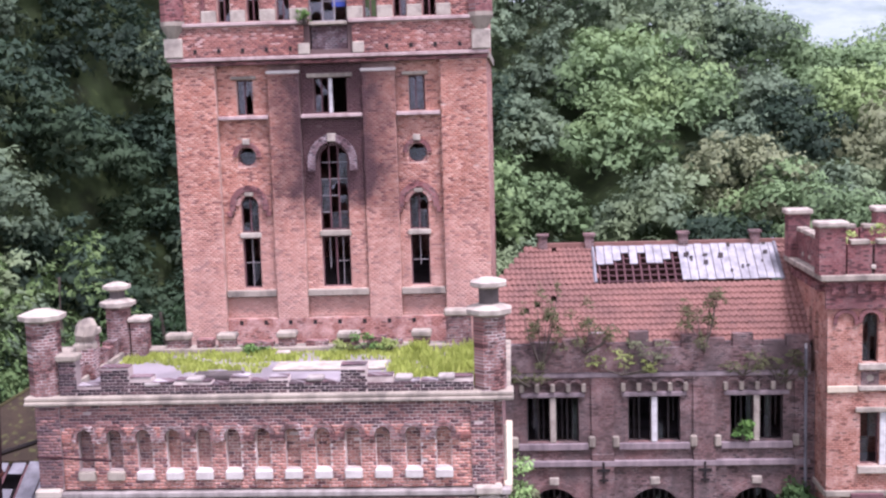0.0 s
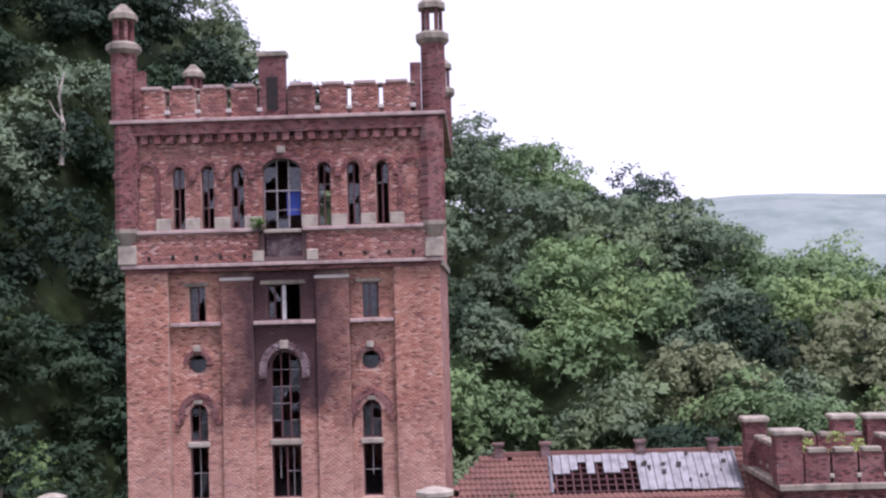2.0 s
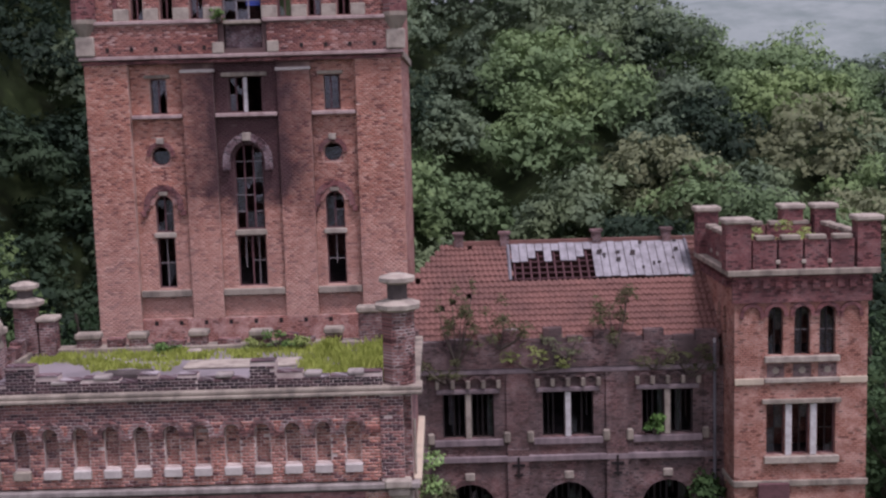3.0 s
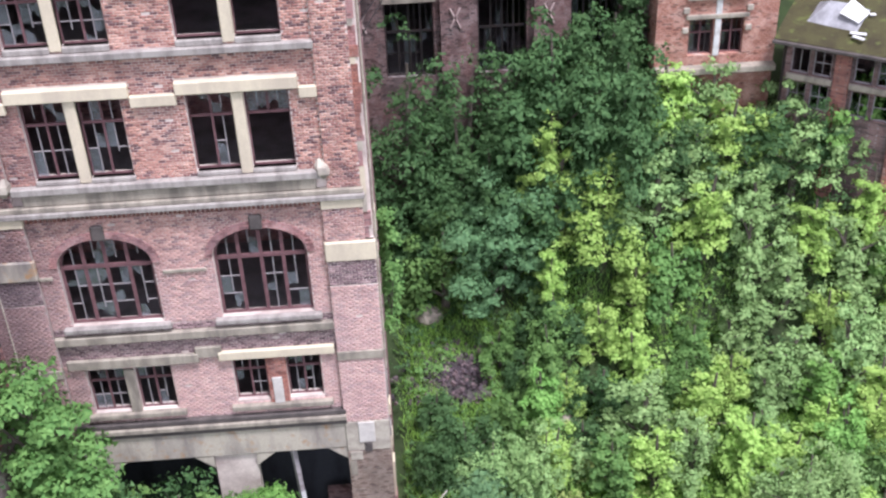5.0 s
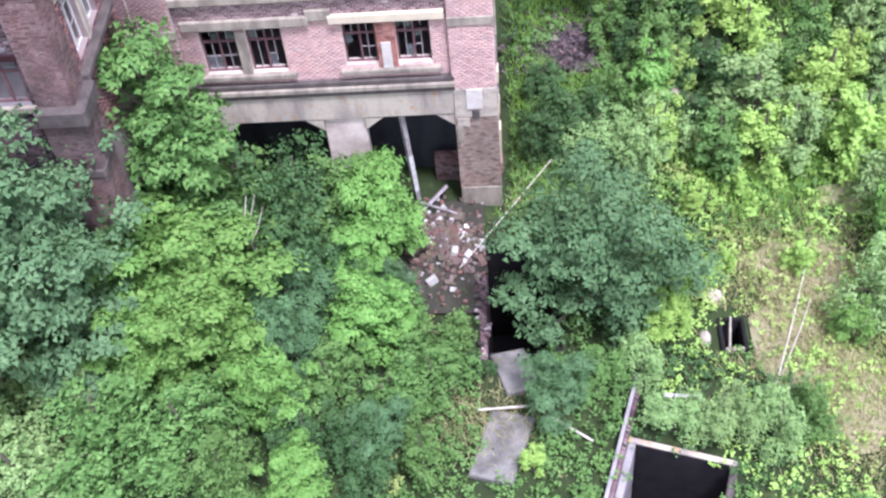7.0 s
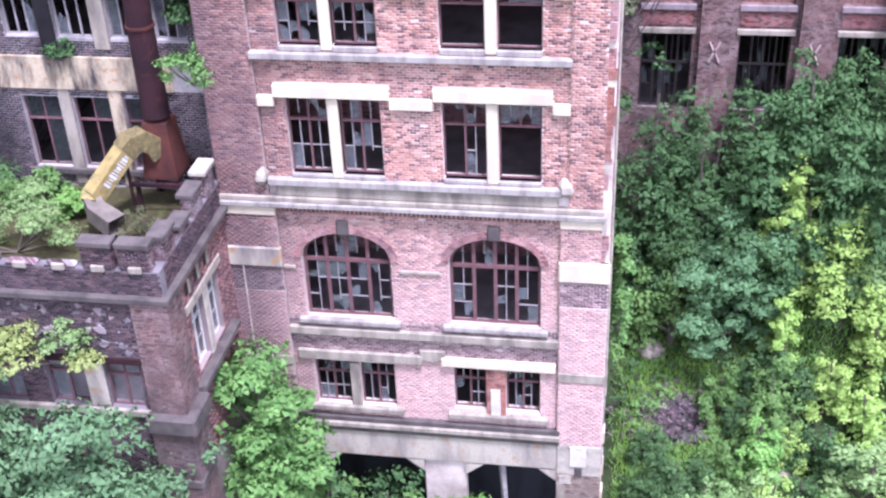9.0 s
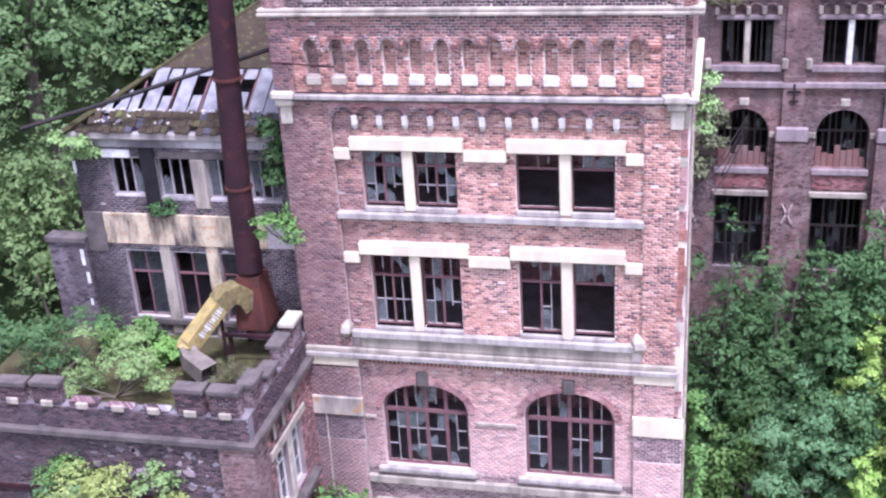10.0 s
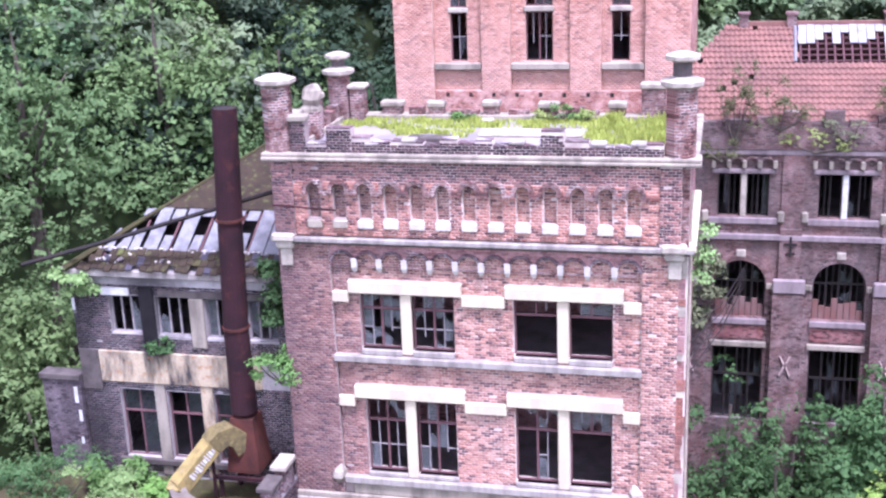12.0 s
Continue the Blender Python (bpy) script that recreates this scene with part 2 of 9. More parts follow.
def loose_brick_mat(name, tones, dirt, dirt_amount=0.5, stain=None, soot=None, pale_below=None):
    """Bricks that differ one from the next: a tone for each, and grime over all."""
    m, nt, p = nodes_of(name)
    geo = nt.nodes.new("ShaderNodeNewGeometry")
    info = nt.nodes.new("ShaderNodeObjectInfo")
    pos = geo.outputs["Position"]
    val = math_node(nt, "FRACT", math_node(nt, "ADD", geo.outputs["Random Per Island"], info.outputs["Random"]))
    cr = nt.nodes.new("ShaderNodeValToRGB")
    els = cr.color_ramp.elements
    while len(els) < len(tones):
        els.new(0.5)
    for e, (at, c) in zip(els, tones):
        e.position, e.color = at, (*c, 1)
    link(nt, val, cr.inputs[0])
    col = cr.outputs[0]
    fine = noise_tex(nt, pos, 9.0, 3.0, 0.7)
    col = mixc(nt, ramp(nt, fine, 0.45, 0.8, 0, 0.4), col, dirt)
    patch = math_node(nt, "ADD", math_node(nt, "MULTIPLY", streaked(nt, pos, 0.6, 0.16), 0.55), math_node(nt, "MULTIPLY", noise_tex(nt, pos, 0.5, 5.0, 0.7), 0.45))
    col = mixc(nt, ramp(nt, patch, 0.46, 0.64, 0, dirt_amount), col, dirt)
    if pale_below:
        # lower courses are mixed towards a paler tone, in patches
        z0, z1, amount, pale = pale_below
        sep = nt.nodes.new("ShaderNodeSeparateXYZ")
        link(nt, pos, sep.inputs[0])
        zz = math_node(nt, "ADD", sep.outputs[2], ramp(nt, noise_tex(nt, pos, 0.5, 5.0), 0.2, 0.8, -2.2, 2.2))
        col = mixc(nt, ramp(nt, zz, z1, z0, 0, amount), col, pale)
    if soot or stain:
        col = sooted(nt, col, pos, soot, stain, dirt)
    link(nt, col, p.inputs["Base Color"])
    p.inputs["Roughness"].default_value = 0.92
    p.inputs["Specular IOR Level"].default_value = 0.2
    bumped(nt, p, fine, 0.5, 0.02)
    return m


PINKS = [(0.0, (0.126, 0.067, 0.068)), (0.12, (0.182, 0.091, 0.085)), (0.17, (0.303, 0.142, 0.115)), (0.5, (0.434, 0.216, 0.166)), (0.8, (0.535, 0.288, 0.22)), (1.0, (0.636, 0.398, 0.313))]
BRICKS_PINK = loose_brick_mat("pink_bricks", PINKS, (0.13, 0.085, 0.095), 0.6, stain=(-6.4, -3.4, 0.7), pale_below=(12.5, 18.5, 0.58, (0.60, 0.42, 0.40)))
BRICKS_MAUVE = loose_brick_mat("stained_mauve_bricks", [(0.0, (0.13, 0.085, 0.09)), (0.3, (0.22, 0.14, 0.145)), (0.7, (0.33, 0.22, 0.22)), (1.0, (0.42, 0.29, 0.28))], (0.13, 0.10, 0.11), 0.6, stain=(-6.4, -3.4, 0.7))
BRICK_LIMED = brick_mat("limewashed_tan_brick", (0.40, 0.315, 0.25), (0.30, 0.21, 0.165), (0.50, 0.45, 0.38), (0.12, 0.09, 0.08), 0.5, fresh=(0.42, 0.27, 0.22))
BRICKS_ORANGE = loose_brick_mat("orange_bricks", [(0.0, (0.15, 0.07, 0.07)), (0.16, (0.20, 0.09, 0.08)), (0.2, (0.37, 0.165, 0.125)), (0.6, (0.47, 0.22, 0.165)), (1.0, (0.58, 0.31, 0.24))], (0.13, 0.08, 0.085), 0.6)
BRICKS_RED = loose_brick_mat("red_tower_bricks", [(0.0, (0.22, 0.09, 0.075)), (0.1, (0.26, 0.105, 0.085)), (0.16, (0.44, 0.185, 0.125)), (0.6, (0.53, 0.25, 0.175)), (1.0, (0.66, 0.39, 0.295))], (0.095, 0.052, 0.06), 0.3, soot=(-4.0, 1.7, 34.2, 0.95), pale_below=(29.5, 35.5, 0.45, (0.64, 0.44, 0.375)))
BRICKS_BURNT = loose_brick_mat("burnt_bricks", [(0.0, (0.075, 0.045, 0.05)), (0.35, (0.16, 0.085, 0.085)), (0.7, (0.29, 0.14, 0.12)), (1.0, (0.40, 0.21, 0.18))], (0.10, 0.07, 0.075), 0.6)
BRICKS_SOOTY = loose_brick_mat("sooty_bricks", [(0.0, (0.028, 0.022, 0.025)), (0.5, (0.07, 0.047, 0.051)), (1.0, (0.14, 0.085, 0.085))], (0.06, 0.045, 0.052), 0.6)
BRICKS_GREY = loose_brick_mat("grey_bricks", [(0.0, (0.035, 0.028, 0.032)), (0.5, (0.095, 0.072, 0.08)), (1.0, (0.18, 0.125, 0.125))], (0.03, 0.026, 0.029), 0.7, stain=(-16.6, -14.6, 0.75), soot=(-14.3, -12.3, 22.6, 0.92))
RUBBLE_BITS = loose_brick_mat("mixed_rubble_bits", [(0.0, (0.68, 0.66, 0.63)), (0.12, (0.42, 0.40, 0.37)), (0.16, (0.20, 0.10, 0.08)), (0.5, (0.12, 0.085, 0.07)), (0.75, (0.20, 0.15, 0.135)), (0.9, (0.14, 0.125, 0.075)), (1.0, (0.05, 0.045, 0.042))], (0.06, 0.05, 0.042), 0.5)
BRICKS_DARKRED = loose_brick_mat("dark_red_bricks", [(0.0, (0.14, 0.065, 0.065)), (0.25, (0.27, 0.11, 0.092)), (0.6, (0.38, 0.16, 0.125)), (0.85, (0.46, 0.215, 0.17)), (1.0, (0.60, 0.41, 0.36))], (0.10, 0.06, 0.065), 0.5, soot=(-1.9, -0.2, 47.6, 0.75))
MORTAR = rough_mat("pale_lime_mortar", (0.68, 0.585, 0.52), (0.30, 0.23, 0.205), 0.7, 0.8, stain=(-6.4, -3.4, 0.75), dirt=(0.19, 0.14, 0.145))
MORTAR_RED = rough_mat("reddish_mortar", (0.57, 0.41, 0.335), (0.28, 0.15, 0.115), 0.9, 0.7, soot=(-4.0, 1.7, 34.2, 0.9), dirt=(0.13, 0.085, 0.085))
MORTAR_SOOT = rough_mat("sooty_mortar", (0.19, 0.17, 0.178), (0.06, 0.053, 0.057), 0.7, 0.8)
MORTAR_GREY = rough_mat("grey_lime_mortar", (0.52, 0.485, 0.47), (0.17, 0.15, 0.148), 0.7, 0.75, stain=(-16.6, -14.6, 0.75), soot=(-14.3, -12.3, 22.6, 0.92), dirt=(0.05, 0.045, 0.046))
STONE_CREAM = rough_mat("cream_limestone", (0.61, 0.53, 0.385), (0.38, 0.315, 0.25), 1.3, 0.55, streak=True)
STONE_GREY = rough_mat("grey_limestone", (0.36, 0.315, 0.25), (0.14, 0.12, 0.10), 1.6, 0.85, streak=True)
STONE_PALE = rough_mat("pale_stone", (0.45, 0.40, 0.325), (0.20, 0.17, 0.145), 1.9, 0.75)
STONE_PINK = rough_mat("pinkish_stone", (0.47, 0.365, 0.335), (0.24, 0.165, 0.155), 1.8, 0.7, streak=True)
STONE_WHITE = rough_mat("whitewashed_stone", (0.57, 0.53, 0.48), (0.33, 0.285, 0.265), 2.2, 0.5)
ZINC_PALE = rough_mat("pale_zinc_sheet", (0.34, 0.335, 0.345), (0.16, 0.155, 0.16), 2.2, 0.75, 0.6, 0.1, streak=True)
STONE_WORN = rough_mat("worn_grey_band_stone", (0.36, 0.325, 0.29), (0.15, 0.128, 0.12), 2.1, 0.8, streak=True)
STONE_MAUVE = rough_mat("mauve_stained_stone", (0.29, 0.235, 0.235), (0.14, 0.11, 0.115), 1.7, 0.75, streak=True)
STONE_DARK = rough_mat("blackened_stone", (0.11, 0.093, 0.085), (0.047, 0.04, 0.039), 1.6, 0.8)
CONCRETE = rough_mat("stained_concrete", (0.45, 0.40, 0.32), (0.15, 0.13, 0.125), 0.8, 0.85, streak=True, third=(0.36, 0.20, 0.09))
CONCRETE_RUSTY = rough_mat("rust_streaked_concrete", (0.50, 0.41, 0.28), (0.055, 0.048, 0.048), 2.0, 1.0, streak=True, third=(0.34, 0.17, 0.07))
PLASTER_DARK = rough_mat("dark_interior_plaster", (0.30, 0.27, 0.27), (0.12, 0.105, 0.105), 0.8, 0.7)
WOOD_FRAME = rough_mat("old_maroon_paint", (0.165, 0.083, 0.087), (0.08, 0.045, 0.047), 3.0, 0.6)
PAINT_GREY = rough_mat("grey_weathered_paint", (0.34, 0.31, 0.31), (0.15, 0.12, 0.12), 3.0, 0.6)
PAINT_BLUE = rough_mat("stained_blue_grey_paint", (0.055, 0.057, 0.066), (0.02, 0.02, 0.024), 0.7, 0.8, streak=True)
PAINT_WHITE = rough_mat("flaking_white_paint", (0.62, 0.62, 0.60), (0.30, 0.27, 0.25), 3.0, 0.5)
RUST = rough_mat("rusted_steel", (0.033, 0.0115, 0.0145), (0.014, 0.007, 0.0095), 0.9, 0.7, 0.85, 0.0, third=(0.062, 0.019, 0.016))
RUST_BRIGHT = rough_mat("orange_rust", (0.088, 0.028, 0.02), (0.032, 0.014, 0.013), 1.6, 0.7, 0.85)
DUCT_YELLOW = rough_mat("mossy_yellow_paint", (0.31, 0.235, 0.08), (0.13, 0.105, 0.05), 2.4, 0.8, third=(0.22, 0.19, 0.12))
DUCT_MOSS = rough_mat("moss_browned_paint", (0.17, 0.135, 0.055), (0.07, 0.058, 0.03), 3.0, 0.85, third=(0.24, 0.19, 0.075))
DUCT_GREY = rough_mat("grey_brown_duct_metal", (0.17, 0.145, 0.12), (0.085, 0.07, 0.06), 1.8, 0.7, 0.6)
ZINC = rough_mat("weathered_zinc_sheet", (0.22, 0.22, 0.235), (0.09, 0.085, 0.09), 1.8, 0.75, 0.6, 0.1, streak=True)
MOSS = rough_mat("moss_and_dirt", (0.06, 0.055, 0.022), (0.03, 0.022, 0.014), 0.9, 0.7, third=(0.09, 0.105, 0.03), bump=0.8)
MOSS_BROWN = rough_mat("brown_moss", (0.045, 0.032, 0.02), (0.022, 0.016, 0.012), 1.6, 0.7, third=(0.085, 0.09, 0.03), bump=0.8)
TILE = rough_mat("faded_clay_tile", (0.235, 0.12, 0.096), (0.115, 0.067, 0.058), 0.5, 0.6, grain=5.0)
SLAB_GREY = rough_mat("dirty_grey_slab", (0.20, 0.19, 0.18), (0.08, 0.075, 0.068), 1.4, 0.85, third=(0.10, 0.11, 0.05))
PATH_GREY = rough_mat("grey_cracked_concrete", (0.30, 0.28, 0.29), (0.17, 0.155, 0.155), 1.4, 0.7)
SLATE = rough_mat("dark_slate", (0.06, 0.055, 0.07), (0.03, 0.028, 0.034), 1.2, 0.6)
ROOF_FELT = rough_mat("wet_roof_felt", (0.30, 0.27, 0.28), (0.14, 0.125, 0.13), 0.6, 0.6, 0.5)
SOIL = rough_mat("leaf_litter_soil", (0.032, 0.052, 0.016), (0.02, 0.024, 0.012), 0.4, 0.7, third=(0.06, 0.085, 0.028), bump=0.8)
RUBBLE = rough_mat("brick_dust_and_dirt", (0.05, 0.047, 0.036), (0.024, 0.022, 0.017), 1.0, 0.7, third=(0.055, 0.075, 0.03), bump=0.8)
EARTH = rough_mat("black_ash_earth", (0.06, 0.054, 0.05), (0.03, 0.027, 0.025), 0.9, 0.7, third=(0.14, 0.125, 0.11), bump=0.9)
BARK = rough_mat("grey_brown_bark", (0.12, 0.10, 0.08), (0.06, 0.05, 0.04), 3.0, 0.6)
DEADWOOD = rough_mat("bleached_dead_wood", (0.58, 0.53, 0.46), (0.24, 0.2, 0.16), 3.0, 0.5)
IRON = rough_mat("dark_iron_and_hole_shade", (0.03, 0.028, 0.03), (0.06, 0.04, 0.03), 3.0, 0.5, 0.6, 0.5)
BOARD = rough_mat("reddish_boards", (0.17, 0.08, 0.068), (0.22, 0.17, 0.155), 1.5, 0.6, streak=True)
BLUE = rough_mat("blue_tarpaulin", (0.06, 0.10, 0.42), (0.05, 0.07, 0.28), 1.0, 0.4, 0.6)
GLASS = glass_mat("dusty_glass", 0.42, (0.21, 0.22, 0.245), 0.10)
GLASS_CLEAR = glass_mat("grimy_clear_glass", 0.45, (0.055, 0.058, 0.068), 0.07)
LEAF_DEEP = leaf_mat("deep_green_leaf", (0.04, 0.094, 0.034), (0.108, 0.19, 0.068))
LEAF_TEAL = leaf_mat("blue_green_leaf", (0.068, 0.15, 0.066), (0.165, 0.28, 0.12))
# shade of the slope is put into this leaf colour
LEAF_SHADE = leaf_mat("slope_shade_leaf", (0.042, 0.092, 0.042), (0.105, 0.18, 0.08), broad=0.5)
LEAF_MID = leaf_mat("mid_green_leaf", (0.072, 0.162, 0.044), (0.19, 0.315, 0.09))
LEAF_SLOPE = leaf_mat("fresh_slope_leaf", (0.082, 0.155, 0.058), (0.185, 0.27, 0.105), broad=0.2)
LEAF_BRIGHT = leaf_mat("bright_green_leaf", (0.118, 0.265, 0.054), (0.26, 0.43, 0.115), 0.3)
LEAF_YELLOW = leaf_mat("yellow_green_leaf", (0.235, 0.40, 0.08), (0.46, 0.62, 0.17), 0.34)
LEAF_GREY = leaf_mat("grey_green_leaf", (0.15, 0.265, 0.09), (0.34, 0.48, 0.18))
LEAF_WILLOW = leaf_mat("dusky_willow_leaf", (0.066, 0.138, 0.06), (0.165, 0.26, 0.12))
# leaf colour darkened to carry the steep slope's shade
LEAF_DARKWOOD = leaf_mat("shade_dark_woodland_leaf", (0.022, 0.042, 0.027), (0.046, 0.078, 0.044), broad=0.5)
# the next two greens are paled and dulled to carry the valley's haze
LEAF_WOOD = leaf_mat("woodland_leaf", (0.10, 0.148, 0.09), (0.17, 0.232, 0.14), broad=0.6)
LEAF_MIDWOOD = leaf_mat("hazed_light_woodland_leaf", (0.12, 0.185, 0.088), (0.195, 0.28, 0.125), broad=0.5)
LEAF_OLIVE = leaf_mat("olive_woodland_leaf", (0.15, 0.175, 0.10), (0.22, 0.24, 0.125))
GRASS = leaf_mat("long_grass", (0.15, 0.31, 0.05), (0.32, 0.50, 0.10))
ROOF_GRASS = leaf_mat("sunlit_roof_grass", (0.27, 0.34, 0.06), (0.50, 0.55, 0.14))
DRY_GRASS = leaf_mat("dry_grass", (0.29, 0.27, 0.13), (0.50, 0.45, 0.24))
LEAF_WISP = leaf_mat("dull_parapet_weed", (0.075, 0.085, 0.042), (0.16, 0.165, 0.075))
LEAF_WEED = leaf_mat("dull_yellow_weed", (0.22, 0.28, 0.08), (0.41, 0.48, 0.16))
DRY_EARTH = rough_mat("dry_trodden_earth", (0.29, 0.25, 0.165), (0.15, 0.155, 0.07), 0.9, 0.85, third=(0.24, 0.28, 0.09), bump=0.8)
# soot of the annex post, and painted shade inside the sunken openings
SOOT_AND_PIT_SHADE = rough_mat("black_soot_and_pit_shade", (0.016, 0.014, 0.016), (0.007, 0.006, 0.007), 1.5, 0.7)
# distant haze is painted into this pale, greyed hill colour
FAR_WOOD_HAZED = rough_mat("hazed_distant_wooded_hill", (0.25, 0.295, 0.275), (0.15, 0.195, 0.18), 0.035, 0.9, grain=0.12)

# ---- mesh helpers ----
def box(bm, x0, x1, y0, y1, z0, z1):
    v = [bm.verts.new((x, y, z)) for x in (x0, x1) for y in (y0, y1) for z in (z0, z1)]
    for f in ((0, 1, 3, 2), (4, 6, 7, 5), (0, 4, 5, 1), (2, 3, 7, 6), (0, 2, 6, 4), (1, 5, 7, 3)):
        bm.faces.new([v[i] for i in f])
    return v


def soft_box(bm, x0, x1, y0, y1, z0, z1, r=0.03):
    """A box with worn, chamfered edges."""
    tmp = bmesh.new()
    box(tmp, x0, x1, y0, y1, z0, z1)
    bmesh.ops.bevel(tmp, geom=list(tmp.edges), offset=min(r, (x1 - x0) / 3, (y1 - y0) / 3, (z1 - z0) / 3), segments=1, affect="EDGES")
    me = bpy.data.meshes.new("tmp")
    tmp.to_mesh(me)
    tmp.free()
    bm.from_mesh(me)
    bpy.data.meshes.remove(me)


def part(name, bm, material, parent=None, label="", smooth=False):
    if isinstance(bm, bmesh.types.BMesh):
        bmesh.ops.recalc_face_normals(bm, faces=bm.faces)
        me = bpy.data.meshes.new(name)
        bm.to_mesh(me)
        bm.free()
    else:
        me = bm
    me.materials.append(material)
    if smooth:
        for poly in me.polygons:
            poly.use_smooth = True
    ob = new(name, me)
    if parent is not None:
        ob.parent = parent
    return tagged(ob, label=label)


def thing(name, label, category, at=(0, 0, 0), group="", kind=""):
    ob = new(name)
    ob.location = at
    ob.empty_display_size = 0.5
    return tagged(ob, label, category, group, kind)


class Wall:
    """A wall's own coordinates: u along it, d into it, z up."""

    def __init__(self, side, at):
        self.side, self.at = side, at

    def __call__(self, u, d, z):
        if self.side == "front":
            return (u, self.at + d, z)
        if self.side == "back":
            return (u, self.at - d, z)
        if self.side == "right":
            return (self.at - d, u, z)
        return (self.at + d, u, z)

    def box(self, bm, u0, u1, d0, d1, z0, z1, r=0.0):
        a, b = self(u0, d0, z0), self(u1, d1, z1)
        lo, hi = [min(p, q) for p, q in zip(a, b)], [max(p, q) for p, q in zip(a, b)]
        args = (lo[0], hi[0], lo[1], hi[1], lo[2], hi[2])
        soft_box(bm, *args, r) if r else box(bm, *args)


def arc_points(u0, u1, spring, rise, n=10, pointed=False):
    """An arch from its left springing to its right one."""
    c, a = (u0 + u1) / 2, (u1 - u0) / 2
    pts = []
    for i in range(n + 1):
        s = -1 + 2 * i / n
        if pointed:
            h = 1 - abs(s) ** 1.7
        else:
            s = -math.cos(math.pi * i / n)
            h = math.sqrt(max(0.0, 1 - s * s))
        pts.append((c + a * s, spring + rise * h))
    return pts


def wall_sheet(bm, W, u0, u1, z0, z1, holes=(), d0=0.0, d1=0.4):
    """A wall with openings right through it. A hole is (u0, u1, z0, z1, rise): rise > 0 gives it a round head."""
    us = sorted({u0, u1, *[h[0] for h in holes], *[h[1] for h in holes]})
    zs = sorted({z0, z1, *[h[2] for h in holes], *[h[3] for h in holes]})
    us, zs = [u for u in us if u0 <= u <= u1], [z for z in zs if z0 <= z <= z1]

    def quad(*pts):
        bm.faces.new([bm.verts.new(W(*p)) for p in pts])

    def open_at(u, z):
        return any(h[0] < u < h[1] and h[2] < z < h[3] for h in holes)

    for d in (d0, d1):
        for a, b in zip(us, us[1:]):
            run = None
            for c, e in zip(zs, zs[1:]):
                if open_at((a + b) / 2, (c + e) / 2):
                    if run is not None:
                        quad((a, d, run), (b, d, run), (b, d, c), (a, d, c))
                        run = None
                elif run is None:
                    run = c
            if run is not None:
                quad((a, d, run), (b, d, run), (b, d, zs[-1]), (a, d, zs[-1]))
    for (a, b, c, e, *rest) in holes:
        rise = rest[0] if rest else 0
        quad((a, d0, c), (b, d0, c), (b, d1, c), (a, d1, c))
        top = e - rise
        quad((a, d0, c), (a, d1, c), (a, d1, top), (a, d0, top))
        quad((b, d0, c), (b, d1, c), (b, d1, top), (b, d0, top))
        pts = arc_points(a, b, top, rise) if rise else [(a, e), (b, e)]
        for p, q in zip(pts, pts[1:]):
            quad((p[0], d0, p[1]), (q[0], d0, q[1]), (q[0], d1, q[1]), (p[0], d1, p[1]))
            if rise:
                for d in (d0, d1):
                    quad((p[0], d, p[1]), (q[0], d, q[1]), (q[0], d, e), (p[0], d, e))
    for a, b in ((u0, u1),):
        quad((a, d0, z0), (a, d1, z0), (a, d1, z1), (a, d0, z1))
        quad((b, d0, z0), (b, d1, z0), (b, d1, z1), (b, d0, z1))
        quad((a, d0, z1), (b, d0, z1), (b, d1, z1), (a, d1, z1))
        quad((a, d0, z0), (b, d0, z0), (b, d1, z0), (a, d1, z0))


def arch_band(bm, W, u0, u1, spring, rise, width, d0, d1, n=10, legs=0.0):
    """A raised band of masonry round an arch."""
    inner = arc_points(u0, u1, spring, rise, n)
    outer = arc_points(u0 - width, u1 + width, spring, rise + width, n)
    if legs:
        inner = [(u0, spring - legs)] + inner + [(u1, spring - legs)]
        outer = [(u0 - width, spring - legs)] + outer + [(u1 + width, spring - legs)]
    for (a, b), (c, e) in zip(zip(inner, inner[1:]), zip(outer, outer[1:])):
        for quad in (((a, d0), (b, d0), (e, d0), (c, d0)), ((c, d0), (e, d0), (e, d1), (c, d1)), ((a, d0), (b, d0), (b, d1), (a, d1))):
            bm.faces.new([bm.verts.new(W(p[0], d, p[1])) for p, d in quad])
    for p, q in ((inner[0], outer[0]), (inner[-1], outer[-1])):
        bm.faces.new([bm.verts.new(W(s[0], d, s[1])) for s, d in ((p, d0), (q, d0), (q, d1), (p, d1))])


def prism(bm, rings, n=8, turn=22.5, caps=True):
    """A many-sided solid from rings of (x, y, z, radius)."""
    loops = []
    for x, y, z, r in rings:
        loops.append([bm.verts.new((x + r * math.cos(radians(turn + 360 * i / n)), y + r * math.sin(radians(turn + 360 * i / n)), z)) for i in range(n)])
    for a, b in zip(loops, loops[1:]):
        for i in range(n):
            bm.faces.new((a[i], a[(i + 1) % n], b[(i + 1) % n], b[i]))
    if caps:
        bm.faces.new(loops[0][::-1])
        bm.faces.new(loops[-1])


def tube(bm, pts, radii, n=6):
    """A round bar through points."""
    loops = []
    for i, p in enumerate(pts):
        p = Vector(p)
        a, b = Vector(pts[max(i - 1, 0)]), Vector(pts[min(i + 1, len(pts) - 1)])
        q = (b - a).to_track_quat("Z", "Y")
        loops.append([bm.verts.new(p + q @ Vector((radii[i] * math.cos(2 * math.pi * k / n), radii[i] * math.sin(2 * math.pi * k / n), 0))) for k in range(n)])
    for a, b in zip(loops, loops[1:]):
        for i in range(n):
            bm.faces.new((a[i], a[(i + 1) % n], b[(i + 1) % n], b[i]))
    bm.faces.new(loops[0][::-1])
    bm.faces.new(loops[-1])


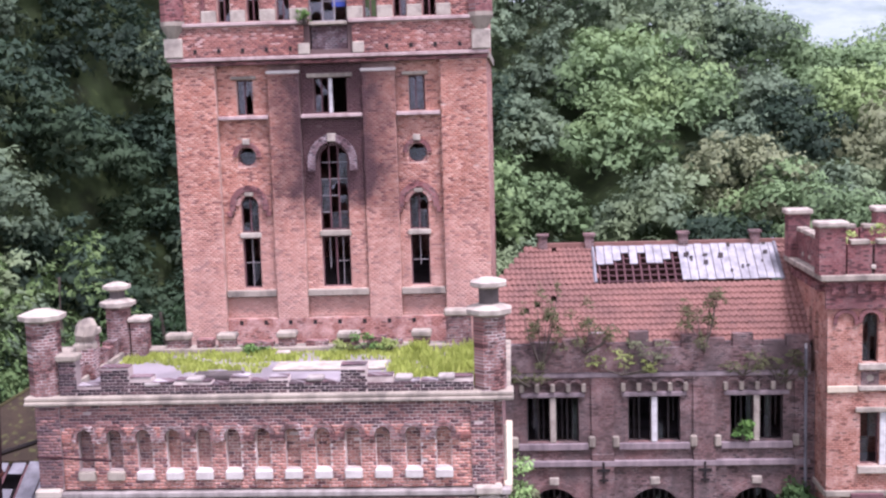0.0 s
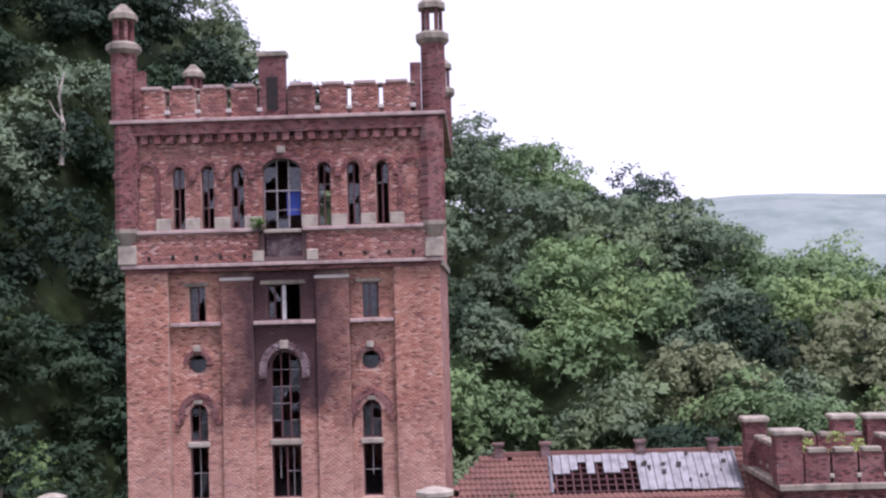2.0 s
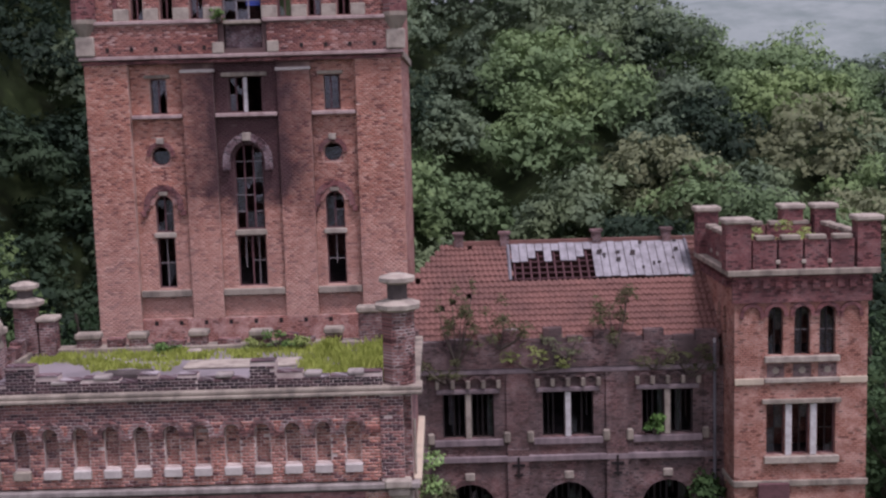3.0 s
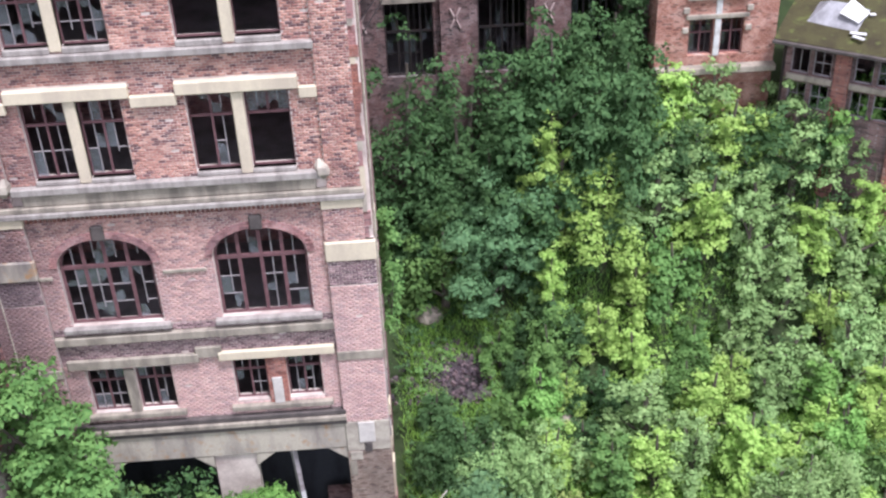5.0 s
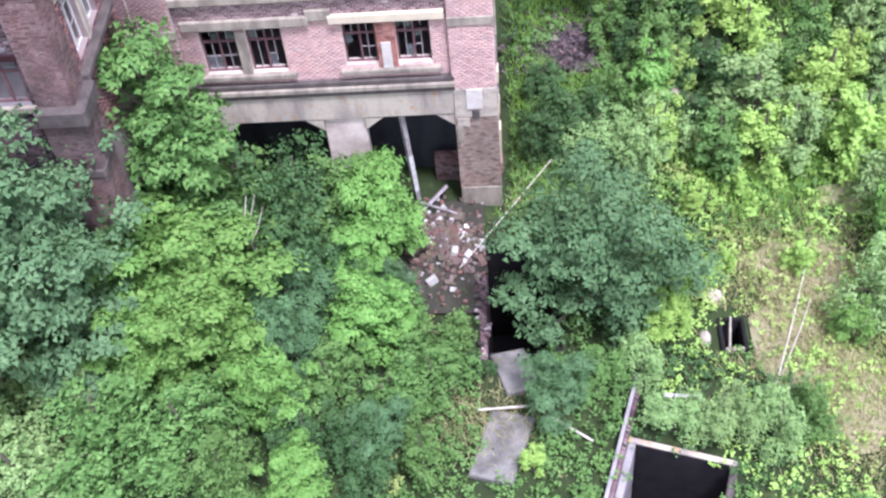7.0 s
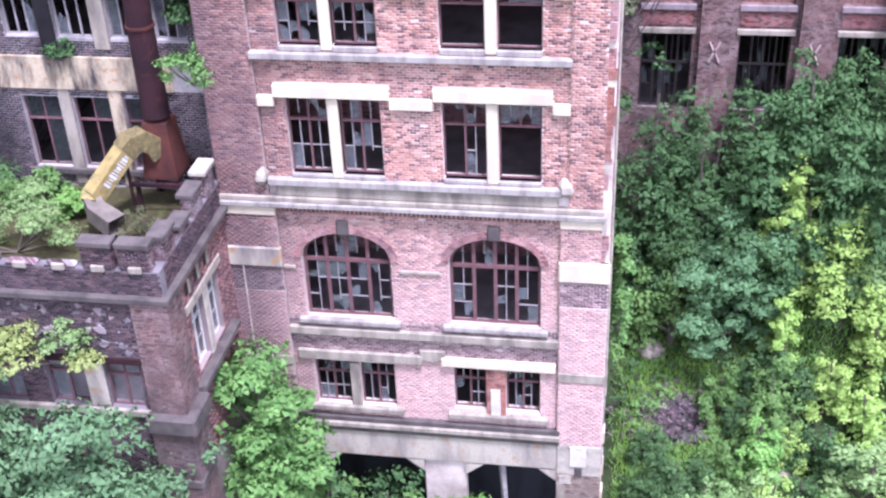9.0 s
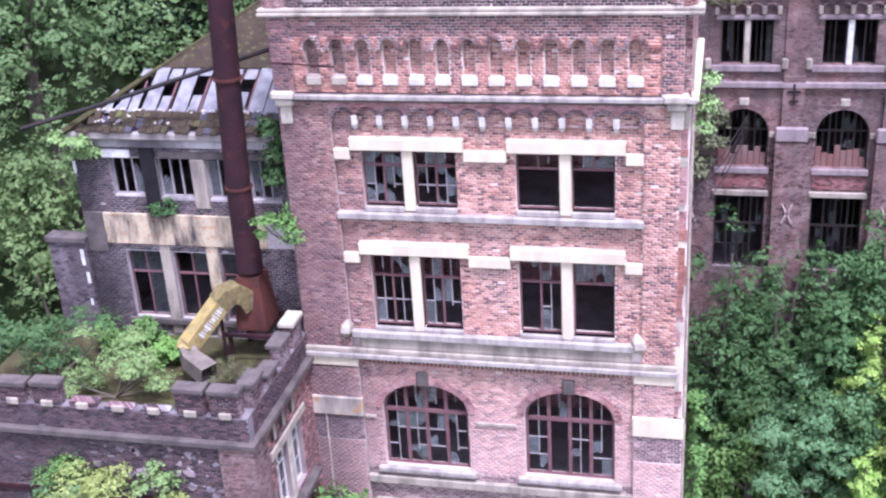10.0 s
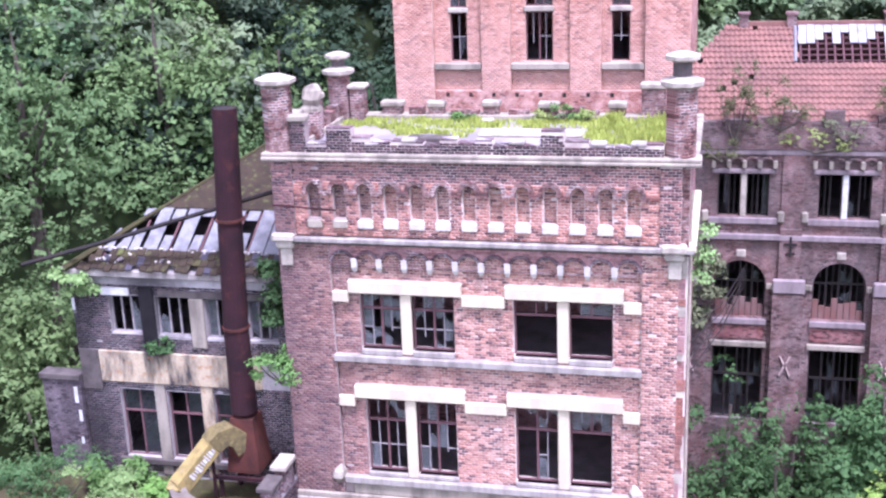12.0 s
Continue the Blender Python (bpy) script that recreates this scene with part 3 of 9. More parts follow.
def single(W, u0, u1, d0, d1, z0, z1, r=0.03):
    bm = bmesh.new()
    W.box(bm, u0, u1, d0, d1, z0, z1, r)
    return bm


def glazing(parent, W, u0, u1, z0, z1, rise=0.0, cols=2, rows=2, transom=0.72, d=0.22, frame_mat=None, kept=0.5, seed=1, missing=(), bar=0.06, thin=0.032, glass=None, leaves=2, bars=None, broken=0.6):
    """A wooden window: frame, transom, mullions and thin bars, and the panes that are left in it, whole or broken."""
    rng = random.Random(seed)
    frame_mat, glass, bars = frame_mat or WOOD_FRAME, glass or GLASS, bars or PAINT_GREY
    top = z1 - rise
    mid, half = (u0 + u1) / 2, (u1 - u0) / 2

    def head(u):
        return z1 if not rise else top + rise * math.sqrt(max(0.0, 1 - ((u - mid) / half) ** 2))
    bm = bmesh.new()
    W.box(bm, u0, u0 + bar, d, d + 0.07, z0, top)
    W.box(bm, u1 - bar, u1, d, d + 0.07, z0, top)
    W.box(bm, u0 + bar, u1 - bar, d, d + 0.07, z0, z0 + bar)
    if rise:
        arch_band(bm, W, u0 + bar, u1 - bar, top, rise - bar, bar, d, d + 0.07)
    else:
        W.box(bm, u0 + bar, u1 - bar, d, d + 0.07, z1 - bar, z1)
    win = part("window", bm, frame_mat, parent)
    zt = z0 + (z1 - z0) * transom
    if transom < 1:
        part("transom", single(W, u0 + bar, u1 - bar, d - 0.02, d + 0.07, zt - bar * 0.7, zt + bar * 0.7, 0), frame_mat, win)
    span = (u1 - u0 - 2 * bar) / leaves
    cells = []
    zones = [(z0 + bar, zt - bar * 0.7 if transom < 1 else z1 - bar, rows)]
    if transom < 1:
        zones.append((zt + bar * 0.7, z1 - bar, 1))
    for k in range(leaves):
        a = u0 + bar + k * span
        b = a + span
        if k:
            foot = zt if (k - 1, 0) in missing and (k, 0) in missing else z0 + bar
            part("mullion", single(W, a - bar * 0.6, a + bar * 0.6, d - 0.01, d + 0.06, foot, head(a) - bar, 0), frame_mat, win)
        for zi, (c, e, nr) in enumerate(zones):
            if (k, zi) in missing:
                continue
            for i in range(cols):
                ua, ub = a + (b - a) * i / cols, a + (b - a) * (i + 1) / cols
                if i and rng.random() < 0.85:
                    low = c if rng.random() < 0.75 else c + (e - c) * rng.uniform(0.2, 0.5)
                    part("bar", single(W, ua - thin / 2, ua + thin / 2, d + 0.01, d + 0.05, low, min(e, head(ua) - bar), 0), bars, win)
                for j in range(nr):
                    za, zb = c + (e - c) * j / nr, c + (e - c) * (j + 1) / nr
                    if j and zi == 0 and rng.random() < 0.7:
                        part("bar", single(W, ua, ub, d + 0.012, d + 0.048, za - thin / 2, za + thin / 2, 0), bars, win)
                    cells.append((ua + 0.01, ub - 0.01, za + 0.01, zb - 0.01))
    for ua, ub, za, zb in cells:
        if rise:
            zb = min(zb, min(head(ua), head(ub)) - 0.02)
            if zb < za + 0.08:
                continue
        if rng.random() > kept:
            continue
        gm = bmesh.new()
        if rng.random() < broken:
            # a broken pane: a ragged shard left along one side
            cut = rng.uniform(0.3, 0.85)
            pts = [(ua, za), (ub, za)]
            n = 3
            for i in range(n + 1):
                s = 1 - i / n
                pts.append((ua + (ub - ua) * s, za + (zb - za) * min(1, max(0.06, cut + rng.uniform(-0.22, 0.22)))))
            if rng.random() < 0.5:
                pts = [(u, za + zb - z) for u, z in pts]
        else:
            pts = [(ua, za), (ub, za), (ub, zb), (ua, zb)]
        lean = rng.uniform(-0.012, 0.012)
        gm.faces.new([gm.verts.new(W(u, d + 0.03 + lean * (i % 2), z)) for i, (u, z) in enumerate(pts)])
        ob = part("pane", gm, glass, win)
        ob.visible_shadow = False
    return win


# ---- ground ----
EYE = (8.0, -37.0)


def smooth(x):
    x = min(1.0, max(0.0, x))
    return x * x * (3 - 2 * x)


RIDGE = [(-180, 20), (-60, 80), (-25, 72), (-12, 62), (-1.4, 52), (2, 45.5), (5, 40.5), (8.1, 36.5), (10.9, 34), (15.9, 29.5), (25, 20.5), (60, 12), (180, 20)]


def ridge_height(az):
    for (a, h), (b, k) in zip(RIDGE, RIDGE[1:]):
        if a <= az <= b:
            return h + (k - h) * (az - a) / (b - a)
    return 20.0


def ground_height(x, y):
    dx, dy = x - EYE[0], y - EYE[1]
    r, az = math.hypot(dx, dy), math.degrees(math.atan2(dx, dy))
    h = 10.0 * smooth((y - 2) / 26)
    h += 5.0 * smooth((y - 7.5) / 7) * smooth((x - 12) / 4)
    h += 16.0 * smooth((-19 - x) / 16) * smooth((y + 8) / 16)
    ahead = smooth((100 - abs(az)) / 35)
    hill = (ridge_height(az) - 8.0) * smooth((r - 74) / 78)
    hill *= 1 - 0.9 * smooth((r - 165) / 160)
    far = 93.0 * smooth((r - 450) / 350) * (0.97 + 0.03 * math.sin(az * 0.5 + 1.0)) * (1 - 0.3 * smooth((az - 30) / 25))
    return h + ahead * (hill + far)


# openings in the ground: the pit, the basin and the shaft
# openings in the ground: origin, turn in degrees, extent in their own axes
SUNKEN = [(7.65, -5.45, 0, -1.35, 1.35, -2.85, 2.85), (11.75, -12.75, -17, 0.0, 3.5, -6.4, 0.0), (15.97, -7.75, 0, -0.3, 0.45, -0.65, 0.65)]


def in_basin(x, y, margin=0.35):
    """Whether a place lies over the sunken basin."""
    ox, oy, turn, x0, x1, y0, y1 = SUNKEN[1]
    c, q = math.cos(math.radians(turn)), math.sin(math.radians(turn))
    u, v = (x - ox) * c + (y - oy) * q, -(x - ox) * q + (y - oy) * c
    return x0 - margin < u < x1 + margin and y0 - margin < v < y1 + margin


def build_ground():
    bm = bmesh.new()
    radii = [0, 6, 12, 18, 24, 28, 32, 36, 40, 44, 48, 52, 57, 63, 70, 78, 86, 94, 102, 112, 122, 132, 144, 158, 175, 200, 240, 300, 380, 470, 540, 620, 700, 800, 950, 1300, 2200, 4200]
    n = 144
    loops = []
    for r in radii:
        ring = []
        for i in range(n):
            az = 2 * math.pi * i / n
            x, y = EYE[0] + r * math.sin(az), EYE[1] + r * math.cos(az)
            wob = 0.35 * noise.noise((x * 0.15, y * 0.15, 0)) if r < 160 else 4.0 * noise.noise((x * 0.01, y * 0.01, 0))
            z = ground_height(x, y) + wob - 0.15
            if -9 < x < 9 and -3 < y < 10:
                z = min(z, -0.02)
            ring.append(bm.verts.new((x, y, z)))
        loops.append(ring)
    for a, b in zip(loops, loops[1:]):
        for i in range(n):
            vs = (a[i], a[(i + 1) % n], b[(i + 1) % n], b[i])
            if a is loops[0]:
                continue
            f = bm.faces.new(vs)
            f.smooth = True
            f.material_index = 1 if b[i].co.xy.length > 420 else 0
    bm.faces.new(loops[1])
    for ox, oy, turn, x0, x1, y0, y1 in SUNKEN:
        m = pose(ox, oy, 0, 0, 0, turn)
        back = m.inverted()
        for co, no in (((x0, 0, 0), (1, 0, 0)), ((x1, 0, 0), (1, 0, 0)), ((0, y0, 0), (0, 1, 0)), ((0, y1, 0), (0, 1, 0))):
            co, no = m @ Vector(co), m.to_3x3() @ Vector(no)
            near = [f for f in bm.faces if abs(f.calc_center_median().x - ox) < 25 and abs(f.calc_center_median().y - oy) < 25]
            geom = near + list({e for f in near for e in f.edges}) + list({v for f in near for v in f.verts})
            bmesh.ops.bisect_plane(bm, geom=geom, plane_co=co, plane_no=no)
        inside = []
        for f in bm.faces:
            c = back @ f.calc_center_median()
            if x0 < c.x < x1 and y0 < c.y < y1:
                inside.append(f)
        bmesh.ops.delete(bm, geom=inside, context="FACES")
    ob = part("ground", bm, SOIL)
    ob.data.materials.append(FAR_WOOD_HAZED)
    return tagged(ob, "overgrown soil rising into a wooded valley side", "ground", kind="structure")


build_ground()

# ---- foliage ----
def leaf_cloud(rng, lumps, count, size, flat=0.28, inner=0.2, jitter=0.36):
    """Leaves as small triangles in sprigs, on and inside a heap of lumps (x, y, z, rx, rz). Returns verts and faces as arrays."""
    lumps = np.asarray(lumps, float)
    per = 6
    ns = max(1, count // per)
    area = lumps[:, 3] * (lumps[:, 3] + lumps[:, 4])
    pick = rng.choice(len(lumps), size=ns, p=area / area.sum())
    v = rng.normal(size=(ns, 3))
    v /= np.linalg.norm(v, axis=1)[:, None]
    v[:, 2] = np.where(v[:, 2] < -0.15, -v[:, 2], v[:, 2])
    rad = np.where(rng.random(ns) < inner, rng.uniform(0.4, 0.9, ns), rng.uniform(0.82, 1.08, ns))
    # sprays of leaves stand out and gaps fall in, so that the outline is uneven
    spray = 1 + 0.2 * np.sin(v[:, 0] * 6 + 1.7 * pick) * np.sin(v[:, 1] * 7 + 2.3 * pick) + 0.14 * np.sin(v[:, 2] * 9 + pick)
    spray += np.where(rng.random(ns) < 0.06, rng.uniform(0.1, 0.35, ns), 0)
    L = lumps[pick]
    pos = L[:, :3] + v * (rad * spray)[:, None] * np.stack([L[:, 3], L[:, 3], L[:, 4]], 1)
    out = v * (1 - flat) + np.array([0, 0, 1.0]) * flat
    pos = np.repeat(pos, per, 0)
    out = np.repeat(out, per, 0)
    n = len(pos)
    pos = pos + rng.normal(size=(n, 3)) * size * 1.15 * np.array([1, 1, 0.6])
    nrm = out + rng.normal(size=(n, 3)) * jitter
    nrm /= np.linalg.norm(nrm, axis=1)[:, None]
    t = np.cross(nrm, rng.normal(size=(n, 3)))
    t /= np.linalg.norm(t, axis=1)[:, None]
    b = np.cross(nrm, t)
    s = size * rng.uniform(0.6, 1.4, n)[:, None]
    p0, p1, p2 = pos - t * s, pos + t * s * 0.5 - b * s * 0.75, pos + t * s * 0.9 + b * s * 0.55
    verts = np.stack([p0, p1, p2], 1).reshape(-1, 3)
    faces = np.arange(n * 3).reshape(-1, 3)
    # leaves shade softly, as a spray that follows the bough's round
    soft = out * 0.7 + nrm * 0.4
    return verts, faces, np.repeat(soft / np.linalg.norm(soft, axis=1)[:, None], 3, 0)


def cloud_mesh(name, verts, faces, normals=None):
    me = bpy.data.meshes.new(name)
    me.vertices.add(len(verts))
    me.vertices.foreach_set("co", np.ascontiguousarray(verts, dtype=np.float32).ravel())
    me.loops.add(faces.size)
    me.loops.foreach_set("vertex_index", np.ascontiguousarray(faces, dtype=np.int32).ravel())
    me.polygons.add(len(faces))
    me.polygons.foreach_set("loop_start", np.arange(len(faces), dtype=np.int32) * faces.shape[1])
    me.update(calc_edges=True)
    if normals is not None:
        me.normals_split_custom_set_from_vertices(normals.astype(np.float32))
    return me


def crown_lumps(rng, h, spread, base, n, bough=1.0):
    """Lumps of a crown that starts at height base and ends at h: sprays of many heights that rise side by side, with gaps between them."""
    out = []
    stems = max(4, n // 3)
    for i in range(stems):
        far = math.sqrt((i + rng.random()) / stems)
        a = 2.4 * i + rng.uniform(-0.6, 0.6)
        top = base + (h - base) * (1 - 0.5 * far ** 2) * rng.uniform(0.72, 1.0)
        x, y = spread * 0.88 * far * math.cos(a), spread * 0.88 * far * math.sin(a)
        sway = rng.normal(0, 0.1, 2) * spread
        for k in range(3):
            s = (0.9, 0.58, 0.26)[k] + rng.uniform(-0.08, 0.08)
            r = bough * spread * rng.uniform(0.15, 0.24) * (0.75, 1.05, 1.2)[k]
            out.append((x + sway[0] * s, y + sway[1] * s, base + (top - base) * s, r, r * rng.uniform(0.8, 1.35)))
    rng.shuffle(out)
    out.append((0, 0, base + (h - base) * 0.35, spread * 0.34, (h - base) * 0.28))
    return out


def bough_lumps(rng, h, spread, base, n, r):
    """Separate flat boughs of leaves over a dome, with dark gaps between them."""
    out = []
    for _ in range(900):
        if len(out) >= n:
            break
        v = rng.normal(size=3)
        v /= np.linalg.norm(v)
        k = rng.uniform(0.45, 1.0) * (1 + 0.22 * math.sin(3 * math.atan2(v[1], v[0]) + n))
        q = r * rng.uniform(0.5, 1.35)
        x, y, z = v[0] * spread * k, v[1] * spread * k, base + (h - base) * (0.42 + 0.5 * k * v[2])
        if z < base + 0.1 * h or any(((x - a) ** 2 + (y - b) ** 2 + 1.6 * (z - c) ** 2) < (0.78 * (q + p)) ** 2 for a, b, c, p, _ in out):
            continue
        out.append((x, y, z, q, q * rng.uniform(0.5, 0.8)))
    out.append((0, 0, base + (h - base) * 0.4, spread * 0.4, (h - base) * 0.25))
    return out


def trunk_mesh(rng, h, r, lumps):
    bm = bmesh.new()
    bend = [(0.0, 0.0)]
    for i in range(4):
        bend.append((bend[-1][0] + rng.uniform(-0.03, 0.03) * h, bend[-1][1] + rng.uniform(-0.03, 0.03) * h))
    pts = [(bx, by, -0.4 + (h * 0.8 + 0.4) * i / 4) for i, (bx, by) in enumerate(bend)]
    tube(bm, pts, [r * 1.3, r, r * 0.75, r * 0.5, r * 0.25], 6)
    for lx, ly, lz, lr, _ in lumps[:7]:
        z = max(h * 0.15, lz - lr - 0.15 * h)
        k = min(3, int(4 * z / (h * 0.8)))
        tube(bm, [(bend[k][0], bend[k][1], z), (lx * 0.55, ly * 0.55, (z + lz) / 2 + 0.1), (lx, ly, lz)], [r * 0.4, r * 0.28, r * 0.1], 5)
    return bm


def make_tree(name, label, seed, h, spread, base, leaves, size, leaf, n=12, flat=0.28, trunk_r=0.16, category="tree", group="", bough=0.0):
    """A tree built at the origin: trunk with limbs, and a crown of leaves."""
    rng = np.random.default_rng(seed)
    lumps = bough_lumps(rng, h, spread, base, n, bough) if bough else crown_lumps(rng, h, spread, base, n, 1.0 if spread < 2 else 1.3)
    tree = thing(name, label, category, group=group)
    part("trunk", trunk_mesh(rng, h, trunk_r, lumps), BARK, tree)
    me = cloud_mesh("crown", *leaf_cloud(rng, lumps, leaves, size, flat))
    part("crown", me, leaf, tree)
    return tree


def copy_scaled(ob, x, y, rot, s, dz=0.0):
    c = copy_thing(ob, pose(x, y, ground_height(x, y) - 0.1 + dz, 0, 0, math.degrees(rot)))
    k = 0.85 + 0.3 * abs(math.sin(x * 12.9 + y * 7.3))
    c.scale = (s * k, s * (2 - k), s * (0.9 + 0.25 * abs(math.sin(x * 3.1 + y))))
    return c


def put_tree(ob, x, y, rot, s, dz=0.0):
    """Moves the first tree of a kind to its place."""
    ob.location, ob.rotation_euler, ob.scale = (x, y, ground_height(x, y) - 0.1 + dz), (0, 0, rot), (s, s, s)

# ---- front tower ----
def shell(owner, x0, x1, y0, y1, z1, mat, floors=(), t=0.45):
    """Side and back walls, and the floors inside."""
    bm = bmesh.new()
    wall_sheet(bm, Wall("right", x1), y0 + t, y1, -0.5, z1, (), 0, t)
    part("side_wall", bm, mat, owner)
    bm = bmesh.new()
    wall_sheet(bm, Wall("left", x0), y0 + t, y1, -0.5, z1, (), 0, t)
    part("side_wall", bm, mat, owner)
    bm = bmesh.new()
    wall_sheet(bm, Wall("back", y1), x0 + t, x1 - t, -0.5, z1, (), 0, t)
    part("back_wall", bm, mat, owner)
    for z in floors:
        bm = bmesh.new()
        box(bm, x0 + t, x1 - t, y0 + t, y1 - t, z - 0.25, z)
        part("floor_slab", bm, PLASTER_DARK, owner)


def turret(owner, x, y, z0, z1, r, upper=0.0, mat=None, cap=STONE_PALE):
    mat = mat or BRICK_FRONT
    bm = bmesh.new()
    prism(bm, [(x, y, z0, r), (x, y, z1, r)])
    t = part("turret", bm, mat, owner)
    bm = bmesh.new()
    prism(bm, [(x, y, z1, r + 0.02), (x, y, z1 + 0.08, r + 0.2), (x, y, z1 + 0.22, r + 0.21), (x, y, z1 + 0.36, r * 0.6)])
    part("cap_stone", bm, cap, t, "weathered pale cap stone")
    if upper:
        bm = bmesh.new()
        prism(bm, [(x, y, z1 + 0.33, r * 0.62), (x, y, z1 + upper, r * 0.62)])
        part("drum", bm, STONE_DARK, t)
        bm = bmesh.new()
        prism(bm, [(x, y, z1 + upper, r * 0.7), (x, y, z1 + upper + 0.08, r + 0.06), (x, y, z1 + upper + 0.2, r + 0.06), (x, y, z1 + upper + 0.3, r * 0.5)])
        part("cap_stone", bm, cap, t, "upper cap stone with lichen")
    return t


FRONT_HOLES = []
FRONT_MERLONS = []


def front_tower():
    T = thing("front_tower", "tall derelict pink-brick tower with cream stone bands and broken windows", "building")
    W = Wall("front", 0.12)
    X0, X1, Y1 = -7.15, 7.05, 7.4
    holes = [(-4.4, -0.15, -0.5, 5.35, 0.0), (1.57, 5.3, -0.5, 5.4, 0.0)]
    lower = [(-4.4, -2.98, 8.0, 10.15), (-2.56, -1.16, 8.0, 10.15), (1.21, 2.49, 8.15, 10.2), (3.27, 4.61, 8.15, 10.2)]
    arches = [(-4.42, -1.02, 12.3, 16.1, 1.12), (1.18, 4.6, 12.3, 16.15, 1.12)]
    third = [(-4.39, -2.88, 18.6, 21.6), (-2.48, -1.0, 18.6, 21.6), (1.15, 2.7, 18.6, 21.6), (3.1, 4.6, 18.6, 21.6)]
    top = [(-4.39, -2.88, 23.5, 25.65), (-2.48, -0.95, 23.5, 25.65), (1.16, 2.7, 23.5, 25.65), (3.08, 4.6, 23.5, 25.65)]
    holes += lower + arches + third + top
    bm = bmesh.new()
    wall_sheet(bm, W, X0, X1, -0.5, 30.46, holes, 0, 0.45)
    part("front_wall", bm, MORTAR, T)
    FRONT_HOLES.extend(holes)
    shell(T, X0, X1, 0.12, Y1, 30.46, BRICK_FRONT, (6.6, 11.2, 17.4, 22.6, 26.6))
    # corner piers, standing proud of the wall
    F = Wall("front", 0.0)
    for a, b in ((X0 - 0.1, -5.36), (5.56, 6.75)):
        p = part("corner_pier", single(F, a, b, 0.0, 0.117, 17.67, 27.45, 0), MORTAR, T)
    for a, b in ((X0 - 0.1, -5.2), (5.3, X1 + 0.02)):
        p = part("corner_pier", single(F, a, b, -0.06, 0.117, 6.8, 15.45, 0), MORTAR, T)
        end = b if a < 0 else 6.75
        part("pier_neck", single(F, a, end, -0.06, 0.117, 15.452, 17.238, 0), MORTAR, p)
        inner = (a, b + 0.05) if a < 0 else (a - 0.05, b)
        bm = bmesh.new()
        F.box(bm, inner[0], inner[1] + 0.04 if a > 0 else inner[1], -0.16, 0.1, 14.6, 15.45, 0.05)
        part("pier_stone", bm, CONCRETE if a < 0 else STONE_CREAM, p, "stained tan stone block" if a < 0 else "cream stone block")
        part("pier_stone", single(F, a - 0.02, b + 0.02, -0.12, 0.1, 9.98, 10.4), STONE_GREY, p)
        part("pier_stone", single(F, a - 0.02, end + 0.02, -0.12, 0.1, 16.85, 17.236), STONE_CREAM, p)
        q = part("pier_base", single(F, a, b, -0.1, 0.117, -0.5, 1.1, 0.04), STONE_GREY, T, "stained stone pier foot")
        part("pier_shaft", single(F, a, b, -0.08, 0.117, 1.11, 5.2, 0), BRICK_LIMED, T)
        part("pier_head", single(F, a, b, -0.09, 0.117, 5.21, 6.79, 0.03), STONE_PALE, T, "chipped pale stone pier head")
        # the dark piece stands in for a shaded niche below the white block
        for k, (z, h, u, w) in enumerate(((4.75, 0.45, 0.1, 0.5), (3.9, 0.8, 0.05, 0.28), (5.15, 0.5, 0.72, 0.3), (5.7, 1.05, 0.52, 0.65))):
            part("quoin", single(F, a + u, min(a + u + w, b), -0.13, -0.08, z, z + h, 0.03), (STONE_PALE, STONE_GREY, STONE_DARK, STONE_WHITE)[k], q)
    # ragged masonry where a wall once joined the corner
    torn = random.Random(31)
    z = 15.47
    while z < 30.0:
        h = torn.uniform(0.2, 0.75) if z < 27.0 else torn.uniform(0.2, 0.42)
        part("torn_masonry", single(F, 6.752 if z < 27.2 else 6.802, torn.uniform(6.9, 7.06) if z < 27.2 else 7.052, torn.uniform(0.02, 0.09), 0.117, z, z + h, 0), torn.choice((BRICK_FRONT, BRICK_FRONT, BRICK_FRIEZE, STONE_PALE, STONE_CREAM)) if z < 27.2 else BRICK_TURRET, T)
        z += h + 0.003
    # beam over the ground-floor openings, with sloping shoulders
    bm = bmesh.new()
    F.box(bm, -5.2, 5.3, -0.02, 0.11, 5.42, 6.74)
    part("lintel_beam", bm, CONCRETE, T, "streaked cream concrete beam")
    for u, s in ((-4.4, 1), (-0.15, -1), (1.57, 1), (5.3, -1)):
        bm = bmesh.new()
        for d in (0.0, 0.5):
            bm.faces.new([bm.verts.new(F(a, d, z)) for a, z in ((u, 5.36), (u + s * 0.75, 5.36), (u, 4.75))])
        bm.faces.new([bm.verts.new(F(*p)) for p in ((u + s * 0.75, 0.0, 5.36), (u, 0.0, 4.75), (u, 0.5, 4.75), (u + s * 0.75, 0.5, 5.36))])
        part("shoulder_stone", bm, CONCRETE, T)
    for z0, z1, d, m in ((6.74, 6.98, -0.12, STONE_DARK), (6.985, 7.22, -0.2, STONE_GREY), (7.225, 7.47, -0.1, STONE_DARK)):
        part("string_course", single(F, -5.3, 5.4, d, 0.115, z0, z1), m, T)
    for a, b in ((-4.75, -0.85), (0.95, 4.95)):
        part("window_sill", single(F, a, b, -0.1, 0.3, 7.75, 7.99), STONE_GREY, T)
    part("lintel", single(F, -5.0, 0.0, -0.06, 0.115, 10.3, 10.72), STONE_GREY, T)
    part("lintel", single(F, -0.1, 0.9, -0.03, 0.115, 10.5, 11.0), STONE_GREY, T)
    part("lintel", single(F, 0.75, 5.2, -0.08, 0.115, 10.32, 10.72), STONE_CREAM, T)
